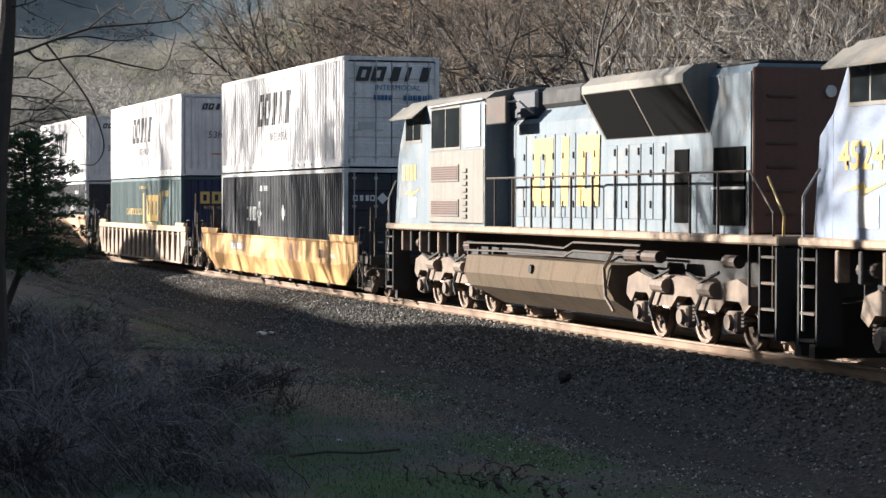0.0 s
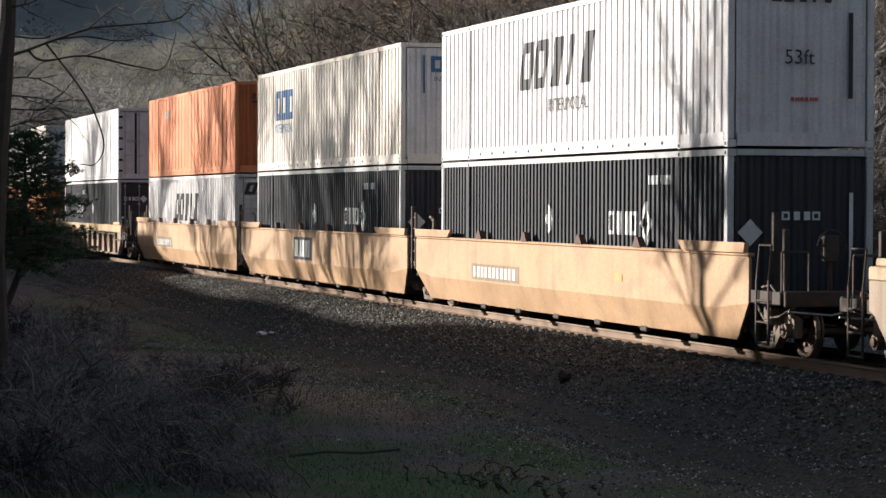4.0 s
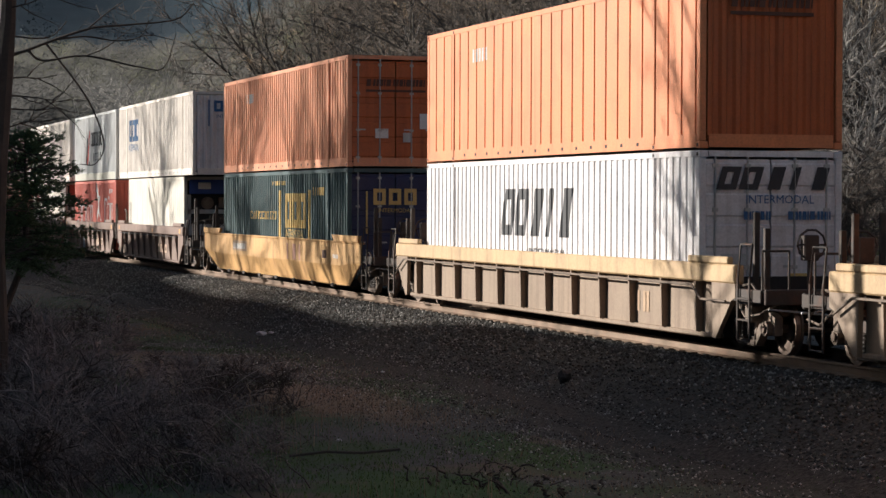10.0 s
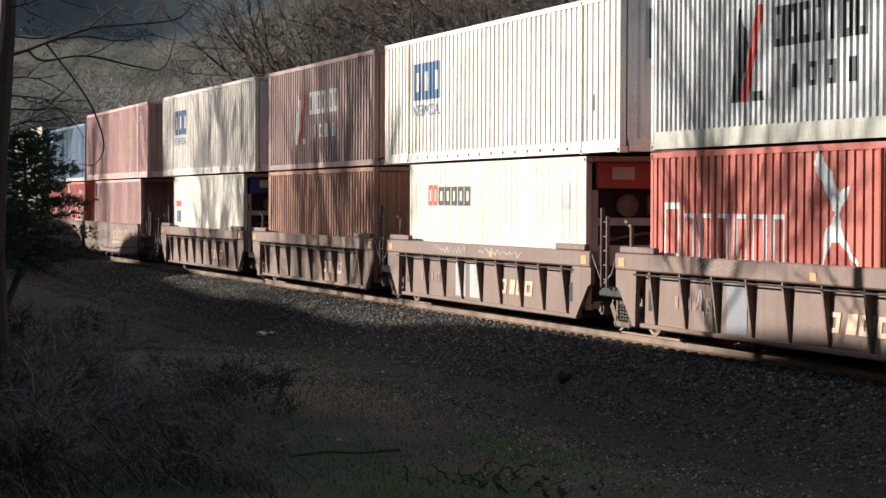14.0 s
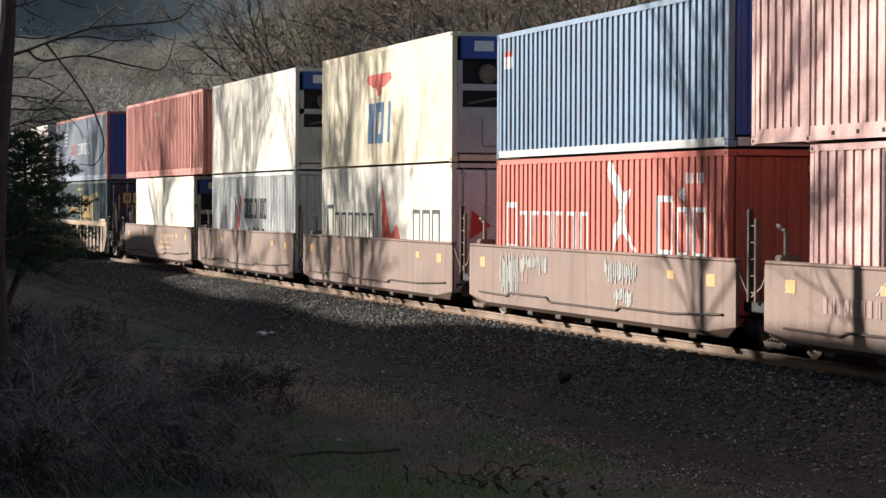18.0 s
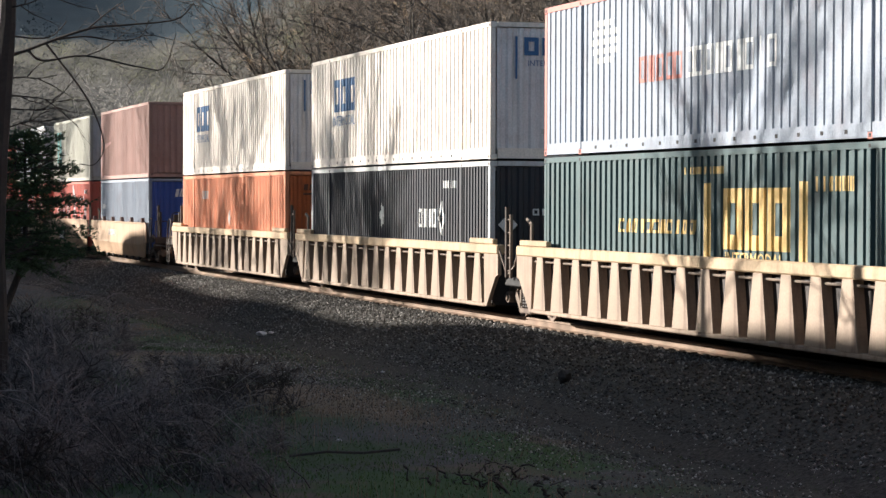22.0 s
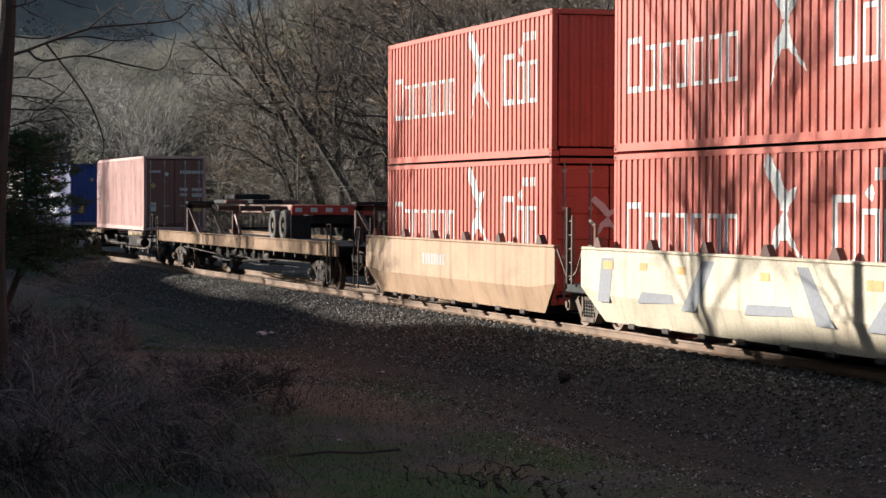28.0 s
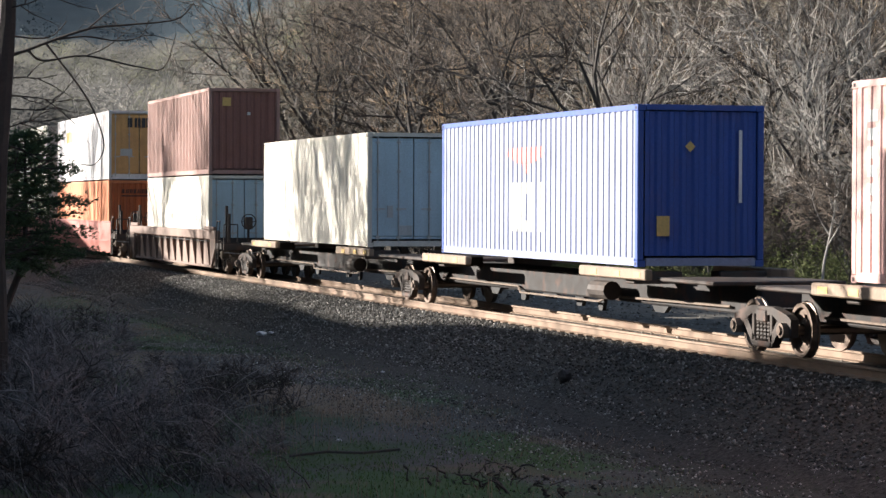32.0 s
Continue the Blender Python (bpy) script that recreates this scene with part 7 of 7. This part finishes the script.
def build_field():
    patch = lambda x, y: wave(x, y, 2.2, 11) + .6 * wave(x, y, .8, 12)
    blades("green_grass", "short green grass in patches on the field", M_GRASS, 110000, 31, (-90, -23, 3.0, 13.2),
           lambda x, y: np.clip(patch(x, y) * 1.4 + .1, 0, 1) * np.where(y > 11.5, .5, 1) * .7 + .9 * step(-31.5, -28.5, x) * step(10.5, 8.6, y) * step(5.5, 7, y) * .6 + .5 * step(-70, -62, x) * step(-40, -46, x) * np.exp(-((y - 12.3) / .7) ** 2), .02, .055, .006, 1.0)
    blades("dead_grass", "brown dead grass lying over the field", M_STRAW, 60000, 32, (-95, -24, 4.0, 12.8),
           lambda x, y: np.clip(-patch(x, y) * 1.2 + .1, 0, 1) * .5 + .95 * np.exp(-((x + 39) / 5) ** 2 - ((y - 10.2) / 1.0) ** 2), .03, .11, .004, 1.6)
    blades("weed_stalks", "thin dry weed stalks standing in the field", M_STRAW, 900, 33, (-45, -25, 6.5, 11.0), lambda x, y: np.clip(patch(x + 5, y) + .3, 0, 1), .15, .5, .004, .3)
    spots = ((-28.5, 3.6, 1.6, .5, 1.0), (-31, 4.6, 1.6, .6, 1.15), (-35, 5.0, 2.0, .6, 1.2), (-39, 5.4, 2.0, .6, 1.3), (-45, 5.9, 2.5, .6, 1.4), (-52, 6.5, 3.0, .5, 1.5), (-34, 6.6, 1.3, .4, .8), (-40, 7.4, 1.5, .45, .9), (-29, 5.6, 1.0, .5, .6), (-62, 7.4, 3, .4, 1.3))
    brambles("brambles", "tangled grey leafless brambles and dry stems", M_BRAMBLE, 900, 34, spots, .3, 1.1, .0085)
    # low dark stems added beneath to stand in for the brambles' inner shade
    brambles("bramble_thicket", "thicket of dead stems, dark to give shaded depth under the brambles", M_BARK_DARK, 1900, 36, spots, .15, .75, .009)
    rnd = random.Random(61)
    grey = [tree_meshes(600 + i, 1.5, .014, M_BRAMBLE, M_BRAMBLE, top=3, twigs=4, twig_len=.16, thin=.0035, split=(4, 6), spread=(.4, 1.2), lean=.6, curl=.4, stout=.9) for i in range(3)]
    dead = [tree_meshes(620 + i, 1.7, .022, M_BARK_DARK, M_BARK_DARK, top=3, twigs=3, twig_len=.2, thin=.005, split=(3, 5), spread=(.5, 1.3), lean=.9, curl=.5, stout=.9) for i in range(3)]
    for i in range(46):
        x, y, sx, sy, k = spots[i % len(spots)]
        plant("dry_shrub", grey[i % 3] if i % 3 else dead[i % 2], x + rnd.gauss(0, sx), y + rnd.gauss(0, sy), "leafless grey shrub among the brambles", "dry shrubs in the field", rnd.uniform(.6, 1.1) * k, rnd.uniform(0, 360), category="shrub")
    for i, (x, y, k) in enumerate(((-43.0, 9.2, .8), (-41.6, 9.5, .7), (-44.8, 8.7, .8), (-42.2, 8.9, .6), (-46.5, 8.2, .7), (-38.6, 8.4, .5))):
        plant("dead_bush", dead[i % 3], x, y, "dark dead bush with crooked branches", "dead bushes on the grass", k, 77 * i, category="shrub")
    brambles("dead_brush", "dark fallen branches and brush on the grass", M_BARK_DARK, 130, 35, ((-42.5, 8.8, 1.3, .3, .7), (-44, 8.6, 2.0, .35, .6), (-28.3, 9.2, .8, .5, .25)), .3, 1.0, .02)


def build_near_plants():
    # bare tree at the field's edge, its limbs hanging over the view
    tw = Twigs(77)
    bole = ((.02, -.3, .21), (.06, 1.2, .18), (.02, 2.6, .16), (.06, 4.2, .17), (.14, 5.6, .18), (.22, 6.4, .14), (.30, 8.5, .09))
    for (y0, z0, r0), (y1, z1, r1) in zip(bole[:-1], bole[1:]):
        tw.wood.rod((.03 * y0, y0, z0), (.03 * y1, y1, z1), r0, 9, r1)
    rnd = tw.rng

    def limb(pts, r):
        """A limb bent smoothly through its joints, with side shoots."""
        q = [Vector((0, y, z)) for y, z in pts]
        q = [q[0] * 2 - q[1]] + q + [q[-1] * 2 - q[-2]]
        path = []
        for i in range(1, len(q) - 2):
            for k in range(5):
                t = k / 5
                path.append(.5 * (2 * q[i] + (q[i + 1] - q[i - 1]) * t + (2 * q[i - 1] - 5 * q[i] + 4 * q[i + 1] - q[i + 2]) * t * t + (3 * q[i] - q[i - 1] - 3 * q[i + 1] + q[i + 2]) * t ** 3))
        path.append(q[-2])
        n = len(path) - 1
        for i in range(n):
            tw.wood.rod(path[i], path[i + 1], r * (1 - .7 * i / n), 5, r * (1 - .7 * (i + 1) / n), False)
            if i > 3 and rnd.random() < .22:
                tw.sliver(path[i], path[i] + turn((path[i + 1] - path[i]).normalized(), rnd.uniform(.4, 1.0), rnd.uniform(0, 6.28)) * rnd.uniform(.15, .5), .006)
    limb(((.1, 5.8), (.55, 5.96), (1.0, 6.14), (1.6, 6.34), (2.2, 6.41), (3.0, 6.52), (3.3, 6.8)), .032)
    limb(((1.0, 6.14), (1.5, 6.2), (2.0, 6.14), (2.4, 6.22), (2.55, 6.5)), .018)
    limb(((.55, 5.95), (.8, 5.79), (1.5, 5.88), (2.4, 5.71), (2.8, 5.72), (3.0, 6.28)), .024)
    limb(((.85, 6.06), (1.4, 5.36), (1.66, 4.9), (1.8, 4.4), (1.65, 4.1), (1.4, 4.1)), .020)
    limb(((1.5, 6.3), (1.85, 6.6), (2.2, 6.85)), .016)
    limb(((1.5, 5.88), (1.85, 6.04), (2.3, 6.4)), .014)
    limb(((.15, 6.2), (.65, 6.15), (.95, 6.2), (1.2, 6.45)), .018)
    for z, ln, up in ((5.2, 1.1, .05), (4.7, .9, .15), (5.0, 1.0, -.05), (4.4, .8, .1), (6.6, 1.3, .05), (3.9, .8, .0), (5.5, 1.2, -.1), (3.3, .7, .1), (2.6, .7, .1)):
        grow(tw, Vector((0, .1, z)), Vector((rnd.uniform(-.6, .6), 1, up)).normalized(), ln, .016, 1, 2, droop=.04, twigs=4, twig_len=.4, thin=.004, split=(2, 4), curl=.2)
    me = (tw.wood.mesh("trunk", M_BARK_DARK), tw.twig_mesh("crown", M_BARK_DARK))
    plant("bare_tree", me, -39.8, 4.19, z=-1.0, label= "dark bare tree with drooping limbs at the field's edge", group="bare trees by the field")
    # young evergreen beside it, its boughs starting well above the ground
    tw = Twigs(78)
    rnd = tw.rng
    tw.wood.rod((-.1, -.55, -.3), (-.06, -.42, 1.5), .075, 7, .065)
    tw.wood.rod((-.06, -.42, 1.5), (0, 0, 2.6), .065, 7, .055)
    tw.wood.rod((0, 0, 2.6), (0, 0, 4.75), .055, 6, .012)
    for i in range(120):
        k = (i + rnd.random()) / 120
        z = 2.45 + 2.25 * k
        a = i * 2.4 + rnd.uniform(-.5, .5)
        reach = (.3 + 1.15 * (1 - k) ** .7) * rnd.uniform(.55, 1.2) * (.75 if k < .12 else 1)
        tip = Vector((math.cos(a) * reach, math.sin(a) * reach, z + reach * rnd.uniform(-.12, .28) - (.18 if k < .25 else 0)))
        root = Vector((0, 0, z))
        tw.wood.rod(root, tip, .012, 4, .004, False)
        way = (tip - root).normalized()
        for j in range(int(20 + reach * 44)):
            t = rnd.uniform(.15, 1.03)
            b = root.lerp(tip, t) + Vector((rnd.gauss(0, .05), rnd.gauss(0, .05), rnd.gauss(0, .035)))
            for q in range(6):
                e = (way * .8 + Vector((rnd.uniform(-.9, .9), rnd.uniform(-.9, .9), rnd.uniform(-.35, .75)))).normalized()
                tw.sliver(b, b + e * rnd.uniform(.04, .11), .008)
    me = (tw.wood.mesh("trunk", M_BARK_DARK), tw.twig_mesh("crown", M_EVERGREEN))
    plant("evergreen_tree", me, -41.0, 4.84, "dark green young cedar at the field's edge", "evergreens by the field", 1.0)
    # fresh green shrubs beyond the track
    tw = Twigs(79)
    for i in range(2400):
        a = tw.rng.uniform(0, 6.28)
        rad = 1.25 * tw.rng.random() ** .5
        lump = .75 + .25 * math.sin(3 * a + 1) * math.cos(2 * a)
        b = Vector((rad * lump * math.cos(a), rad * lump * math.sin(a), .15 + 1.75 * tw.rng.random() * lump * (1.15 - .5 * rad)))
        for q in range(3):
            tw.sliver(b, b + Vector((tw.rng.uniform(-1, 1), tw.rng.uniform(-1, 1), tw.rng.uniform(-.2, 1))) * .06, .011)
    for i in range(7):
        tw.wood.rod((0, 0, -.1), (.8 * math.cos(i * .9), .8 * math.sin(i * .9), 1.2), .018, 4, .004)
    tw.wood.rod((0, 0, -.2), (0, 0, 1.0), .04, 5, .01)
    me = (tw.wood.mesh("trunk", M_BARK), tw.twig_mesh("crown", M_LEAF))
    rnd = random.Random(8)
    for i in range(16):
        y = D + rnd.uniform(9.5, 13)
        ratio = rnd.choice((.43, .45, .47, .36, .40, .30))
        plant("green_shrub", me, -y / ratio + rnd.uniform(-1, 1), y, "low shrub in fresh green leaf", "green shrubs beyond the track", rnd.uniform(.6, 1.3), rnd.uniform(0, 360), category="shrub")
    for ratio, y, sc in ((.438, 28.5, 1.6), (.458, 29.5, 1.9), (.47, 28.0, 1.4), (.50, 30.0, 1.7)):
        plant("green_shrub", me, -y / ratio, y, "tall rounded shrub in yellow-green young leaf", "green shrubs beyond the track", sc, y * 40, category="shrub")
    # litter and a dark clump by the track
    bm = bmesh.new()
    bmesh.ops.create_icosphere(bm, subdivisions=2, radius=.14)
    rr = random.Random(4)
    for v in bm.verts:
        v.co *= rr.uniform(.55, 1.2)
        v.co.z *= .5
    me2 = bpy.data.meshes.new("litter")
    bm.to_mesh(me2)
    bm.free()
    me2.materials.append(P_WHITE)
    for x, y, sc in ((-59.7, 13.0, 1.1), (-59.3, 13.15, .6), (-34.2, 8.6, .3), (-46.9, 12.7, .35)):
        ob = new("litter", me2)
        ob.location, ob.scale = (x, y, float(land(x, y)) + .05 * sc), (sc, sc, sc)
        tagged(ob, "crumpled white scrap of litter on the gravel", "litter", "litter on the ground")
    bm = bmesh.new()
    bmesh.ops.create_icosphere(bm, subdivisions=2, radius=.13)
    for v in bm.verts:
        v.co *= rr.uniform(.85, 1.12)
    me3 = bpy.data.meshes.new("dark_clump")
    bm.to_mesh(me3)
    bm.free()
    me3.materials.append(M_DARK)
    ob = new("rusty_lump", me3)
    ob.location = (-38.35, 13.56, float(land(-38.35, 13.56)) + .08)
    tagged(ob, "dark rusty lump lying on the ballast slope", "debris")
    # a fallen stick on the grass
    s = Shape()
    s.pipe([(0, 0, 0), (.5, .1, .05), (1.0, .05, .04), (1.5, .15, .08)], .02, 5)
    ob = new("fallen_stick", s.mesh("fallen_stick", M_BARK))
    ob.location, ob.rotation_euler = (-31.8, 7.3, float(land(-31.8, 7.3)) + .05), (0, 0, radians(75))
    tagged(ob, "thin fallen stick lying on green grass", "stick")


build_trees()
far_woods("hill_woods", "bare brown woods on the hillside beyond the track", M_TWIG_FAR, 750, 51, 100, 330, .21, .60, 11, 260, .016)
far_woods("hill_woods", "bare woods with first green on the far hillside", M_CROWN_FAR, 640, 52, 240, 1000, .09, .24, 13, 12, .03, 1200, True)
far_woods("hill_woods", "bare grey-brown woods on the far hillside", M_TWIG_FAR, 1250, 54, 300, 1000, .215, .58, 12, 40, .04, 380)
far_woods("mountain_woods", "dark woods on the shaded far mountain, coloured haze blue", M_MOUNTAIN, 1000, 53, 1050, 3200, .06, .6, 14, 20, .4, 120)
build_field()
build_near_plants()
build_stones()
build_ties()


def motions():
    """The whole train rolls along the track, and its wheels turn."""
    for ob, u, z in MOVING:
        walk(ob, [(t, pose(u + travelled(t), D, z)) for t in range(0, 33, 2)])
    first = WHEELS[0]
    walk(first, [(k / 30, pose(0, 0, 0) @ Matrix.Rotation(travelled(k / 30) / WHEEL_R, 4, "Y")) for k in range(0, 961)])
    for w in WHEELS[1:]:
        w.rotation_mode = "QUATERNION"
        keys = w.animation_data_create()
        keys.action = first.animation_data.action
        keys.action_slot = first.animation_data.action_slot


motions()
